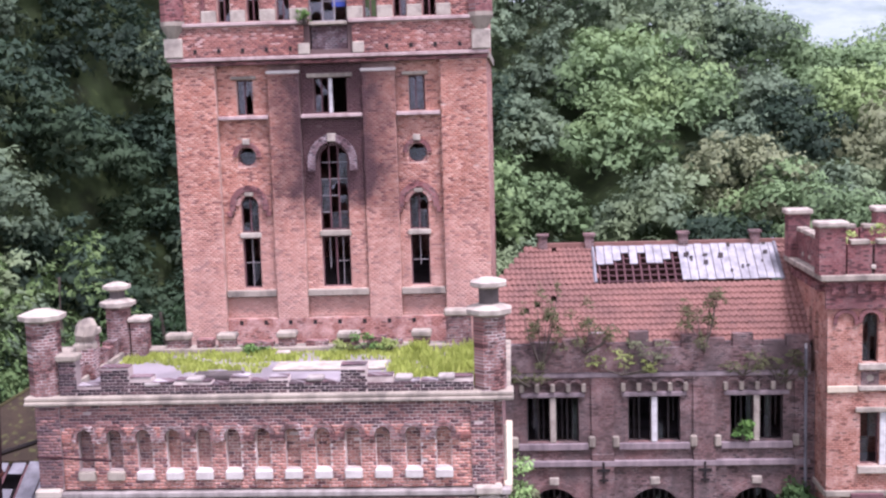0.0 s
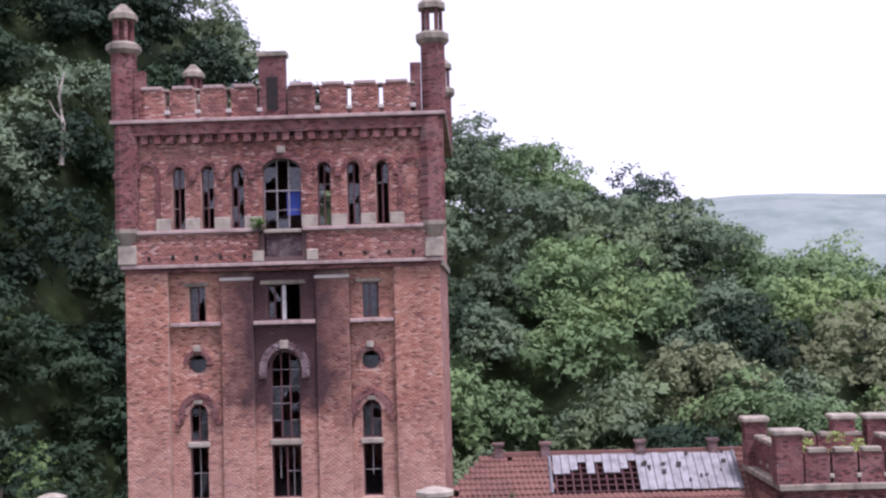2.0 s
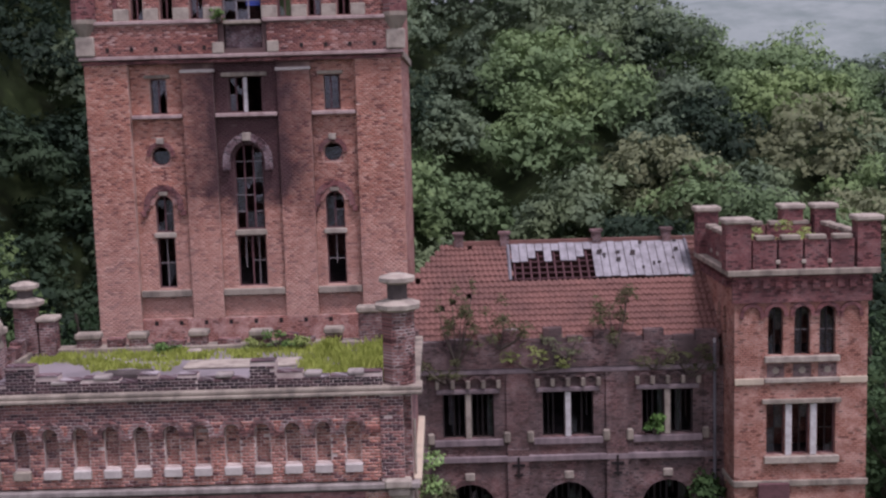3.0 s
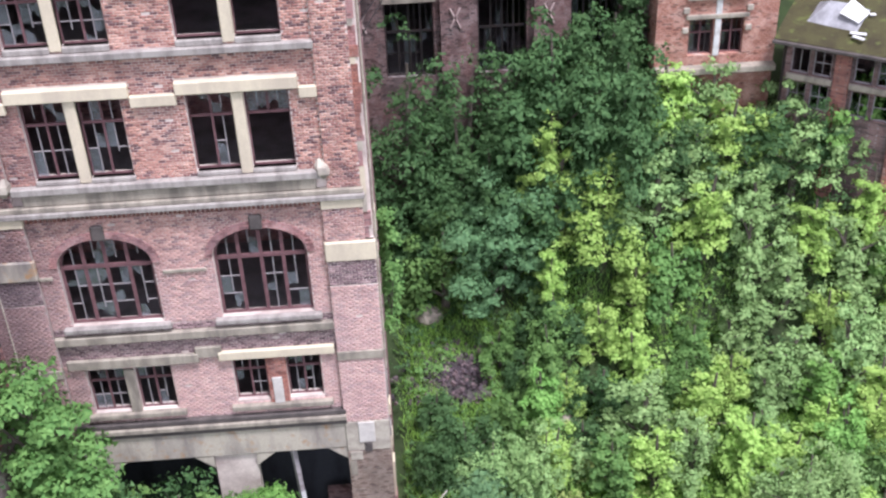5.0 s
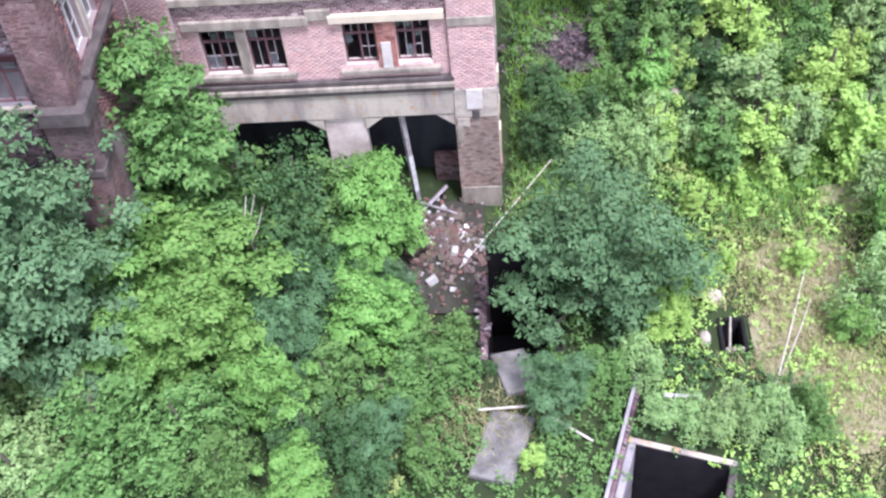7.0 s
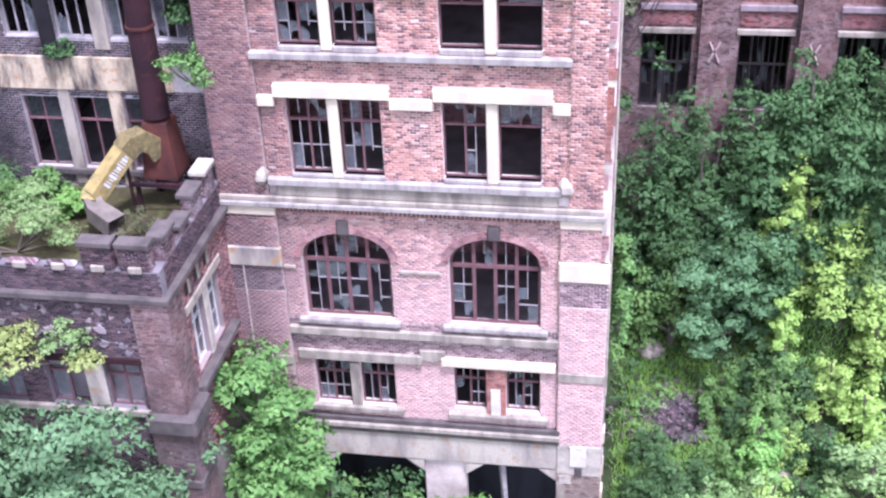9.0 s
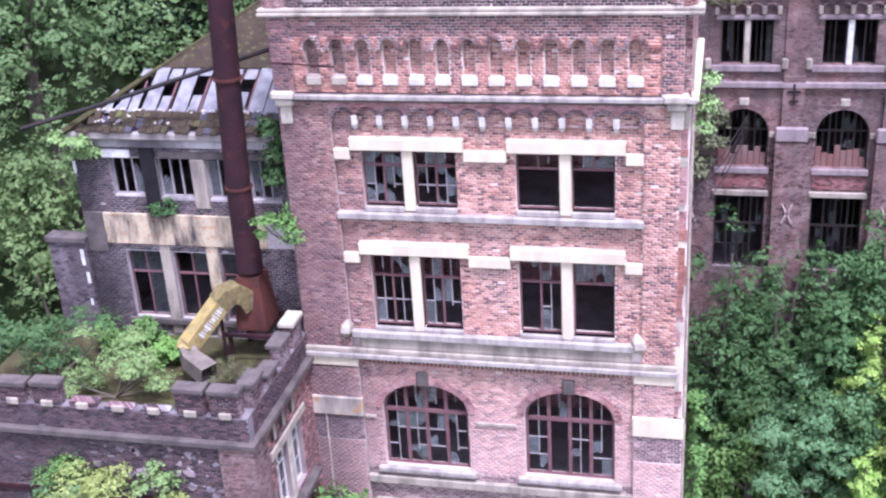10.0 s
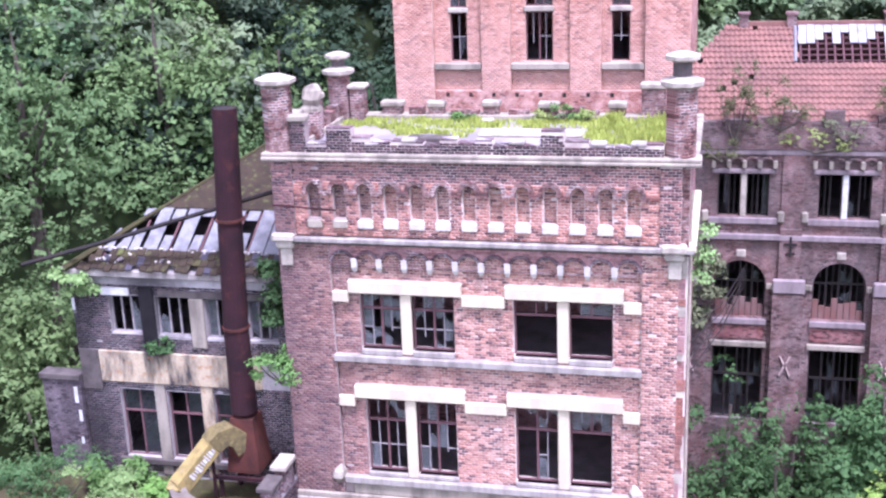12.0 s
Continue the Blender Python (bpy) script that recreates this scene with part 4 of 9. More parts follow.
    part("string_course", single(F, -5.2, 5.3, -0.1, 0.115, 11.5, 11.86), STONE_GREY, T)
    for a, b in ((-4.75, -0.75), (0.9, 4.9)):
        part("window_sill", single(F, a, b, -0.12, 0.35, 12.06, 12.28), STONE_WORN, T)
    for (a, b, c, e, rise) in arches:
        bm = bmesh.new()
        arch_band(bm, F, a - 0.02, b + 0.02, e - rise, rise + 0.02, 0.28, 0.06, 0.118, 14)
        part("arch_ring", bm, BRICK_FRONT, T)
        m = (a + b) / 2
        part("keystone", single(F, m - 0.23, m + 0.23, -0.05, 0.118, e - 0.02, e + 0.6, 0.05), STONE_DARK, T)
    part("string_course", single(F, -5.2, -4.7, 0.04, 0.118, 14.45, 14.6), STONE_GREY, T)
    part("string_course", single(F, -0.72, 0.88, 0.04, 0.118, 14.45, 14.6), STONE_GREY, T)
    # dentils and the wide band above the arches
    for i in range(64):
        u = -5.12 + i * 0.163
        part("dentil", single(F, u, u + 0.09, 0.0, 0.115, 16.98, 17.2, 0), BRICK_FRIEZE, T)
    part("string_course", single(F, -7.35, 6.86, -0.22, 0.115, 17.24, 17.45), STONE_WORN, T)
    part("string_course", single(F, -7.3, 6.82, -0.14, 0.115, 17.455, 17.66), STONE_GREY, T)
    part("window_sill", single(F, -5.3, 5.42, -0.16, 0.4, 18.14, 18.42), STONE_WORN, T)
    part("string_course", single(F, -5.0, 5.2, -0.05, 0.115, 17.68, 18.135), STONE_GREY, T)
    for u in (-5.55, 5.5):
        bm = bmesh.new()
        prism(bm, [(u, 0.0, 18.1, 0.1), (u, -0.02, 18.35, 0.3), (u + (0.05 if u < 0 else -0.05), -0.02, 18.6, 0.26), (u + (0.12 if u < 0 else -0.12), 0.0, 18.85, 0.06)], 5)
        part("scroll_stone", bm, STONE_PALE, T, "carved pale stone scroll")
    for zs, z in (((18.6, 21.6), 21.6), ((23.5, 25.65), 25.65)):
        for a, b in ((-4.75, -0.65), (0.88, 4.95)):
            part("lintel", single(F, a, b, -0.09, 0.5, z, z + 0.46), STONE_CREAM, T, "cream stone lintel")
        for a, b in ((-5.35, -4.75), (-0.65, 0.88), (4.95, 5.56)):
            part("lintel", single(F, a, b, -0.07, 0.115, z - 0.36, z + 0.05), STONE_CREAM, T, "cream stone impost block")
        for u in (-2.68, 2.89):
            part("mullion", single(F, u - 0.2, u + 0.2, 0.02, 0.5, zs[0] - 0.15, z - 0.003), STONE_CREAM, T, "cream stone mullion")
    part("window_sill", single(F, -5.42, 5.6, -0.14, 0.4, 23.02, 23.28), STONE_WORN, T)
    for a, b in ((-4.39, -2.88), (-2.48, -0.95), (1.16, 2.7), (3.08, 4.6)):
        part("sill_slope", single(F, a, b, 0.0, 0.5, 23.29, 23.5), STONE_WORN, T)
        part("sill_slope", single(F, a, b, 0.0, 0.5, 18.43, 18.6), STONE_WORN, T)
    part("mullion", single(F, -2.97, -2.57, 0.03, 0.5, 7.9, 10.14), STONE_GREY, T)
    part("mullion", single(F, 2.5, 3.26, 0.03, 0.5, 8.0, 10.19), BRICK_FRIEZE, T)
    part("mullion", single(F, 2.66, 3.05, -0.03, 0.025, 8.0, 9.3), STONE_WHITE, T)
    # table of small arches, with pale blocks between them
    pitch = (5.56 + 5.36) / 12
    bm = bmesh.new()
    wall_sheet(bm, F, -5.36, 5.56, 26.62, 27.45, [(-5.36 + i * pitch + 0.09, -5.36 + (i + 1) * pitch - 0.09, 26.63, 27.14, 0.36) for i in range(12)], 0, 0.117)
    part("arch_table", bm, BRICK_FRONT, T)
    for i in range(12):
        u = -5.36 + i * pitch
        bm = bmesh.new()
        arch_band(bm, F, u + 0.1, u + pitch - 0.1, 26.78, 0.36, 0.1, -0.075, 0.0, 10)
        part("arch_ring", bm, BRICK_SOOTY, T)
        if i:
            bm = bmesh.new()
            prism(bm, [(u, 0.03, 26.45, 0.08), (u, 0.0, 26.62, 0.14), (u, -0.01, 26.95, 0.15)], 4, 45)
            part("corbel", bm, STONE_WHITE, T, "white-painted corbel block")
    part("cornice", single(F, -7.4, 7.25, -0.28, 0.115, 27.54, 27.72), STONE_WORN, T)
    part("cornice", single(F, -7.25, 7.1, -0.14, 0.115, 27.452, 27.498, 0), STONE_DARK, T)
    part("cornice", single(Wall("right", 7.05), 0.12, 7.4, -0.25, -0.003, 27.5, 27.76), STONE_CREAM, T)
    for u in (-6.95, 6.6):
        bm = bmesh.new()
        F.box(bm, u - 0.2, u + 0.24, -0.14, 0.0, 26.6, 27.3, 0.06)
        F.box(bm, u - 0.32, u + 0.34, -0.26, 0.05, 27.25, 27.53, 0.08)
        F.box(bm, u - 0.42, u + 0.4, -0.36, 0.1, 27.55, 27.84, 0.06)
        part("corner_corbel", bm, STONE_PALE, T, "broken cream corner corbel")
    # frieze of thirteen blind niches
    bm = bmesh.new()
    centres = [-5.745 + i * 0.9176 for i in range(13)]
    wall_sheet(bm, F, -6.5, 6.1, 27.77, 30.45, [(c - 0.22, c + 0.22, 28.4, 29.66, 0.22) for c in centres], -0.08, 0.11)
    part("frieze", bm, MORTAR, T, "orange-red brick frieze with blind niches")
    for i, c in enumerate(centres):
        bm = bmesh.new()
        arch_band(bm, F, c - 0.24, c + 0.24, 29.44, 0.25, 0.15, -0.24, -0.08, 10, legs=0.14)
        F.box(bm, c + 0.392, c + 0.524, -0.22, -0.08, 29.26, 29.45)
        part("niche_hood", bm, BRICK_TURRET, T)
        part("niche_sill", single(F, c - 0.27, c + 0.27, -0.24, -0.05, 28.08, 28.36), STONE_WHITE if i > 1 else STONE_GREY, T, "pale stone niche sill")
    for a, b in ((-7.25, -6.502), (6.102, 6.8)):
        part("frieze_corner", single(F, a, b, -0.14, 0.117, 27.74, 30.45, 0), MORTAR, T, "brick corner of the frieze")
    for a, b in ((-6.5, -6.2), (5.75, 6.1)):
        part("impost", single(F, a, b, -0.14, -0.08, 29.25, 29.5), BRICK_FRIEZE, T)
    for s, d in ((0, -0.28), (0.09, -0.2)):
        part("parapet_ledge", single(F, -7.55, 7.4, d, 0.6, 30.46 + s * 1.4, 30.58 + s * 1.5), STONE_GREY, T, "grey coping ledge with moss")
    for side, at in (("right", 7.05), ("left", -7.15)):
        part("parapet_ledge", single(Wall(side, at), 0.62, 7.6, -0.26, 0.5, 30.46, 30.7), STONE_GREY, T)
    part("parapet_ledge", single(Wall("back", 7.4), -7.1, 7.0, -0.2, 0.5, 30.462, 30.702), STONE_GREY, T)
    # turrets
    turret(T, -7.02, 0.35, 30.5, 33.0, 0.51, 0, BRICK_TURRET)
    turret(T, 6.72, 0.35, 30.5, 32.95, 0.52, 0.82, BRICK_TURRET)
    turret(T, -6.9, 6.9, 30.5, 32.28, 0.44, 0.62, BRICK_TURRET)
    post = part("corner_post", single(F, -6.42, -5.85, 6.65, 7.25, 30.4, 31.75, 0.03), BRICK_TURRET, T, "broken brick post with a pale cap")
    part("cap_stone", single(F, -6.5, -5.77, 6.57, 7.33, 31.75, 31.93, 0.05), STONE_PALE, post)
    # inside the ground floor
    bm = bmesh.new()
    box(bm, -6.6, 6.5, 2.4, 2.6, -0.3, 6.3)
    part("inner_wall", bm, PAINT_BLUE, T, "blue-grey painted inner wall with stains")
    bm = bmesh.new()
    soft_box(bm, 4.1, 5.25, 1.5, 1.9, -0.3, 1.5, 0.05)
    part("low_wall", bm, BRICK_BACK, T, "broken grimy brick low wall inside the doorway")
    # broken battlements
    rng = random.Random(7)
    def battlements(W, spans, d0, d1):
        for u0, u1, h, cap in spans:
            steps = max(1, int((u1 - u0) / 0.55))
            bm, tops_at = bmesh.new(), []
            for i in range(steps):
                a, b = u0 + (u1 - u0) * i / steps, u0 + (u1 - u0) * (i + 1) / steps
                hh = h if cap else max(0.12, h + rng.uniform(-0.16, 0.1))
                W.box(bm, a, b, d0, d1, 30.66, 30.72 + hh)
                tops_at.append((a, b, 30.72 + hh))
            p = part("merlon", bm, MORTAR if W.side == "front" else BRICK_TURRET, T)
            if W.side == "front" and not cap:
                top = bmesh.new()
                for f in list(tops_at):
                    W.box(top, f[0] + 0.02, f[1] - 0.02, d0 - 0.012, d1 + 0.01, f[2], f[2] + 0.05)
                part("top_course", top, BRICK_SOOTY, p)
            if W.side == "front":
                FRONT_MERLONS.append((p, u0, u1, d0, 30.72 + h - (0.0 if cap else 0.12)))
            if cap:
                part("coping_stone", single(W, u0 - 0.06, u1 + 0.06, d0 - 0.08, d1 + 0.08, 30.721 + h, 30.95 + h, 0.05), STONE_GREY, p)
    Wp = Wall("front", 0.0)
    battlements(Wp, [(-6.5, -5.95, 1.05, True), (-5.95, -5.2, 0.35, False), (-5.2, -4.3, 0.95, False), (-4.3, -2.9, 0.5, False), (-2.9, -1.2, 0.42, False), (-1.2, 0.6, 0.5, False),
                     (0.6, 2.2, 0.42, False), (2.2, 3.0, 0.85, False), (3.0, 4.6, 0.4, False), (4.6, 6.2, 0.38, False)], 0.02, 0.42)
    for u, h in ((-3.6, 0.3), (-2.3, 0.42), (1.4, 0.4), (4.1, 0.38), (5.4, 0.38)):
        part("loose_coping", single(Wp, u - 0.26, u + 0.26, -0.02, 0.44, 30.72 + h - 0.06, 30.8 + h, 0.04), STONE_WORN, T)
    battlements(Wall("back", 7.4), [(-5.2, -4.4, 0.28, True), (-4.1, -3.5, 0.2, False), (-3.3, -2.7, 0.26, True), (-2.4, -1.3, 0.16, False), (-1.1, -0.5, 0.3, True), (-0.1, 0.7, 0.22, False), (1.1, 1.8, 0.24, True), (2.2, 3.4, 0.2, False), (3.8, 4.4, 0.26, True), (5.0, 5.9, 1.0, True), (6.0, 7.0, 0.3, False)], 0.0, 0.4)
    battlements(Wall("left", -7.15), [(1.1, 2.0, 0.9, True), (2.2, 3.4, 0.5, False), (3.6, 4.4, 1.1, True), (4.6, 6.3, 0.45, False)], 0.0, 0.4)
    battlements(Wall("right", 7.05), [(1.0, 2.6, 0.9, False), (2.6, 4.4, 0.5, False), (4.4, 7.0, 0.45, False)], 0.0, 0.4)
    bm = bmesh.new()
    soft_box(bm, -7.12, -6.5, 3.0, 3.6, 30.5, 31.55, 0.03)
    part("pinnacle_base", bm, BRICK_TURRET, T)
    bm = bmesh.new()
    prism(bm, [(-6.82, 3.3, 31.5, 0.34), (-6.82, 3.3, 31.66, 0.36), (-6.8, 3.3, 31.78, 0.28), (-6.78, 3.3, 32.0, 0.4), (-6.74, 3.32, 32.3, 0.38), (-6.7, 3.3, 32.48, 0.24), (-6.64, 3.27, 32.56, 0.1)], 7)
    for v in bm.verts:
        v.co += Vector((0.12, 0.12, 0.06)) * noise.noise(v.co * 2.3)
    part("broken_pinnacle", bm, STONE_GREY, T, "broken grey stone pinnacle")
    bm = bmesh.new()
    box(bm, X0 + 0.4, X1 - 0.4, 0.5, Y1 - 0.4, 30.25, 30.5)
    part("flat_roof", bm, ROOF_FELT, T, "wet grey felted flat roof")
    # windows
    k = 20
    for (a, b, c, e) in lower:
        k += 1
        glazing(T, W, a, b, c, e, 0, 2, 2, 0.7, 0.2, kept=0.22, seed=k)
    for i, (a, b, c, e, rise) in enumerate(arches):
        glazing(T, W, a, b, c, e, rise, 2, 3, 0.66, 0.2, kept=0.32, seed=40 + i, leaves=4, bar=0.11, missing=() if i == 0 else ((1, 0),))
    for i, (a, b, c, e) in enumerate(third):
        glazing(T, W, a, b, c, e, 0, 2, 2, 0.68, 0.2, kept=0.5 if i < 3 else 0.9, seed=50 + i, missing={2: ((0, 0),), 3: ((0, 0), (1, 0))}.get(i, ()))
    for i, (a, b, c, e) in enumerate(top):
        glazing(T, W, a, b, c, e, 0, 2, 2, 0.7, 0.2, kept=(0.85, 0.55, 0.3, 0.3)[i], seed=60 + i, missing=((0, 0), (1, 0)) if i > 1 else ())
    return T


front_tower()

# ---- tall tower behind ----
TALL_MERLONS = []


def tall_tower():
    T = thing("winding_tower", "tall red-brick winding tower with battlements and soot stains", "building", (0, 22, 0))
    W = Wall("front", 0.35)
    F = Wall("front", 0.0)
    X0, X1, Y1, C = -8.75, 6.35, 14.5, -1.2
    side = [(-5.82, -4.95), (2.46, 3.38)]
    holes = [(a, b, 30.5, 35.05, 0.44) for a, b in side] + [(-1.9, -0.5, 30.5, 37.45, 0.7)]
    holes += [(-5.76, -4.97, 38.98, 40.66), (2.6, 3.38, 38.98, 40.66), (-2.0, -0.4, 38.98, 40.66)]
    holes += [(-5.86, -4.96, 36.52, 37.42, 0.45), (2.5, 3.4, 36.52, 37.42, 0.45)]
    bm = bmesh.new()
    wall_sheet(bm, W, X0 + 0.05, X1 - 0.05, -0.5, 41.36, holes, 0, 0.5)
    part("front_wall", bm, MORTAR_RED, T)
    bm = bmesh.new()
    wall_sheet(bm, Wall("right", X1), 0.9, Y1, -0.5, 48.4, (), 0, 0.5)
    part("side_wall", bm, BRICK_TALL, T)
    bm = bmesh.new()
    wall_sheet(bm, Wall("left", X0), 0.9, Y1, -0.5, 48.4, (), 0, 0.5)
    part("side_wall", bm, BRICK_TALL, T)
    bm = bmesh.new()
    back = [(-1.9, -0.3, 43.4, 46.6)]
    wall_sheet(bm, Wall("back", Y1), X0, X1, -0.5, 48.4, back, 0, 0.5)
    part("back_wall", bm, BRICK_TALL, T)
    for z in (30.2, 38.0, 42.5):
        bm = bmesh.new()
        box(bm, X0 + 0.5, X1 - 0.5, 0.9, Y1 - 0.5, z - 0.25, z)
        part("floor_slab", bm, PLASTER_DARK, T)
    bm = bmesh.new()
    box(bm, X0 + 0.5, X1 - 0.5, 0.6, Y1 - 0.5, 48.1, 48.35)
    part("flat_roof", bm, ROOF_FELT, T)
    # piers and inner strips
    for a, b in ((X0, -6.7), (4.15, X1)):
        part("corner_pier", single(F, a, b, 0.0, 0.347, -0.5, 41.36, 0), MORTAR_RED, T)
    for a, b in ((-4.18, -2.66), (0.38, 1.96)):
        s = part("pilaster", single(F, a, b, 0.12, 0.347, -0.5, 40.9, 0), MORTAR_RED, T)
        part("pilaster_cap", single(F, a - 0.06, b + 0.06, 0.05, 0.347, 40.9, 41.06), STONE_WHITE, s)
    part("plinth_band", single(F, -6.69, 4.14, 0.1, 0.346, 27.0, 29.0, 0), BRICK_TALL, T)
    for a, b in ((-6.66, -4.2), (-2.64, 0.36), (1.98, 4.13)):
        part("window_sill", single(F, a, b, 0.05, 0.6, 30.1, 30.42), STONE_GREY, T)
        part("window_sill", single(F, a + 0.02, b - 0.02, 0.0, 0.6, 38.76, 38.95), STONE_PINK, T)
    for a, b in side:
        part("transom", single(F, a - 0.1, b + 0.1, 0.25, 0.7, 33.0, 33.24), STONE_PALE, T)
        bm = bmesh.new()
        arch_band(bm, F, a - 0.25, b + 0.25, 34.55, 0.75, 0.28, 0.2, 0.35, 12, legs=0.2)
        part("arch_ring", bm, BRICK_TALL_TOP, T)
        bm = bmesh.new()
        arch_band(bm, F, a - 0.02, b + 0.02, 34.6, 0.46, 0.22, 0.27, 0.35, 12)
        part("arch_ring", bm, BRICK_TALL, T)
        m = (a + b) / 2
        for u in (a - 0.65, b + 0.4):
            part("label_stop", single(F, u, u + 0.25, 0.15, 0.35, 34.05, 34.32), BRICK_TALL_TOP, T)
        part("keystone", single(F, m - 0.22, m + 0.22, 0.2, 0.35, 35.05, 35.25), STONE_GREY, T)
        bm = bmesh.new()
        arch_band(bm, F, m - 0.5, m + 0.5, 36.97, 0.5, 0.2, 0.24, 0.35, 12)
        part("arch_ring", bm, BRICK_TALL_TOP, T)
        part("keystone", single(F, m - 0.18, m + 0.18, 0.15, 0.35, 37.55, 37.85), STONE_PALE, T)
        # round frame that makes the opening a circle
        bm = bmesh.new()
        pts = [(m + 0.45 * math.cos(t), 36.97 + 0.45 * math.sin(t)) for t in [math.pi + math.pi * i / 10 for i in range(11)]]
        for p, q in zip(pts, pts[1:]):
            for d in (0.36, 0.8):
                bm.faces.new([bm.verts.new(F(*s)) for s in ((p[0], d, p[1]), (q[0], d, q[1]), (q[0], d, 36.5), (p[0], d, 36.5))])
            bm.faces.new([bm.verts.new(F(*s)) for s in ((p[0], 0.36, p[1]), (q[0], 0.36, q[1]), (q[0], 0.8, q[1]), (p[0], 0.8, p[1]))])
        part("oculus_ring", bm, BRICK_TALL, T)
        part("lintel", single(F, m - 0.62, m + 0.62, 0.2, 0.36, 40.68, 40.85), STONE_GREY, T)
    bm = bmesh.new()
    arch_band(bm, F, -2.05, -0.35, 36.6, 1.0, 0.35, 0.12, 0.35, 12, legs=0.4)
    part("arch_ring", bm, BRICK_SOOTY, T)
    part("keystone", single(F, -1.4, -1.0, 0.05, 0.35, 37.6, 38.0), STONE_PALE, T)
    part("transom", single(F, -1.98, -0.42, 0.25, 0.7, 33.02, 33.28), STONE_GREY, T)
    part("lintel", single(F, -2.3, -0.1, 0.2, 0.36, 40.68, 40.88), STONE_GREY, T)
    part("mullion", single(F, -1.28, -1.1, 0.4, 0.6, 38.96, 40.66), PAINT_WHITE, T, "white-painted window post")
    for a, b in side:
        glazing(T, W, a, b, 30.5, 32.98, 0, 2, 2, 1.0, 0.2, kept=0.1, seed=int(a * 7) + 90, leaves=1, bar=0.06, glass=GLASS_CLEAR)
        glazing(T, W, a, b, 33.26, 35.05, 0.44, 1, 2, 1.0, 0.2, kept=1.0, seed=int(a * 5) + 91, leaves=2, bar=0.05, glass=GLASS_CLEAR, broken=0.35)
        m = (a + b) / 2
        glazing(T, W, m - 0.45, m + 0.45, 36.52, 37.42, 0.45, 1, 1, 1.0, 0.25, kept=1.0, seed=3, leaves=1, bar=0.05, glass=GLASS_CLEAR, broken=0.0)
        glazing(T, W, m - 0.42, m + 0.42, 38.98, 40.66, 0, 1, 1, 1.0, 0.25, kept=1.0, seed=int(m * 3) + 8, leaves=2, bar=0.05, glass=GLASS_CLEAR, broken=0.3)
    glazing(T, W, -1.9, -0.5, 30.5, 33.0, 0, 2, 2, 1.0, 0.2, kept=0.08, seed=95, leaves=2, bar=0.06, glass=GLASS_CLEAR)
    glazing(T, W, -1.9, -0.5, 33.3, 37.45, 0.7, 1, 5, 1.0, 0.2, kept=0.5, seed=99, leaves=3, bar=0.05, glass=GLASS_CLEAR)
    glazing(T, W, -2.0, -1.3, 38.98, 40.66, 0, 1, 2, 1.0, 0.25, kept=0.6, seed=97, leaves=2, bar=0.05, glass=GLASS_CLEAR)
    # belt between the stages
    part("string_course", single(F, X0 - 0.15, X1 + 0.15, -0.3, 0.6, 41.57, 41.75), STONE_PINK, T)
    part("brick_course", single(F, X0 - 0.05, X1 + 0.05, -0.12, 0.6, 41.365, 41.525, 0), BRICK_TALL_TOP, T)
    part("string_course", single(Wall("right", X1), 0.61, Y1, -0.15, 0.3, 41.37, 41.75), STONE_GREY, T)
    W2 = Wall("front", -0.1)
    tops = [(c - 0.31, c + 0.31, 43.42, 46.45, 0.31) for c in (-6.08, -4.68, -3.24, 0.93, 2.34, 3.72)]
    tops += [(-2.0, -0.18, 42.0, 46.7, 0.6)]
    bm = bmesh.new()
    wall_sheet(bm, W2, X0 - 0.1, X1 + 0.1, 41.76, 48.42, tops, 0, 0.6)
    part("upper_wall", bm, MORTAR_RED, T)
    F2 = Wall("front", -0.22)
    part("upper_band", single(F2, X0, -2.25, 0.0, 0.117, 41.77, 43.19, 0), MORTAR_RED, T)
    part("upper_band", single(F2, 0.05, X1, 0.0, 0.117, 41.77, 43.19, 0), MORTAR_RED, T)
    for a, b in ((-8.1, -2.05), (-0.12, 5.7)):
        part("window_sill", single(F2, a, b, -0.14, 0.3, 43.2, 43.38), STONE_PINK, T)
    for a, b in ((-7.15, -6.42), (-5.74, -5.02), (-4.34, -3.58), (-2.9, -2.02), (-0.16, 0.6), (1.27, 2.0), (2.68, 3.38), (4.06, 4.75)):
        part("window_block", single(F2, a, b, -0.06, 0.115, 43.385, 43.95), STONE_PALE, T, "pale stone block between windows")
    for c in (-7.58, 5.1):
        bm = bmesh.new()
        arch_band(bm, F2, c - 0.42, c + 0.42, 46.1, 0.45, 0.2, 0.0, 0.117, 10, legs=2.2)
        part("blind_arch", bm, BRICK_TALL_TOP, T)
    for c in (-6.08, -4.68, -3.24, 0.93, 2.34, 3.72):
        bm = bmesh.new()
        arch_band(bm, F2, c - 0.34, c + 0.34, 46.14, 0.34, 0.2, 0.02, 0.117, 10)
        part("arch_ring", bm, BRICK_TALL_TOP, T)
        part("impost", single(F2, c + 0.52, c + 0.86, -0.04, 0.117, 45.75, 46.05), BRICK_TALL_TOP, T)
        glazing(T, W2, c - 0.31, c + 0.31, 43.42, 46.45, 0.31, 1, 3, 1.0, 0.25, kept=0.6 if c < -4 else 0.3, seed=int(c * 11) + 200, leaves=2, bar=0.05, glass=GLASS_CLEAR)
    bm = bmesh.new()
    arch_band(bm, F2, -2.05, -0.13, 46.1, 0.62, 0.35, 0.0, 0.117, 14)
    part("arch_ring", bm, BRICK_TALL_TOP, T)
    part("keystone", single(F2, -1.3, -0.88, -0.06, 0.117, 46.95, 47.3), STONE_PALE, T)
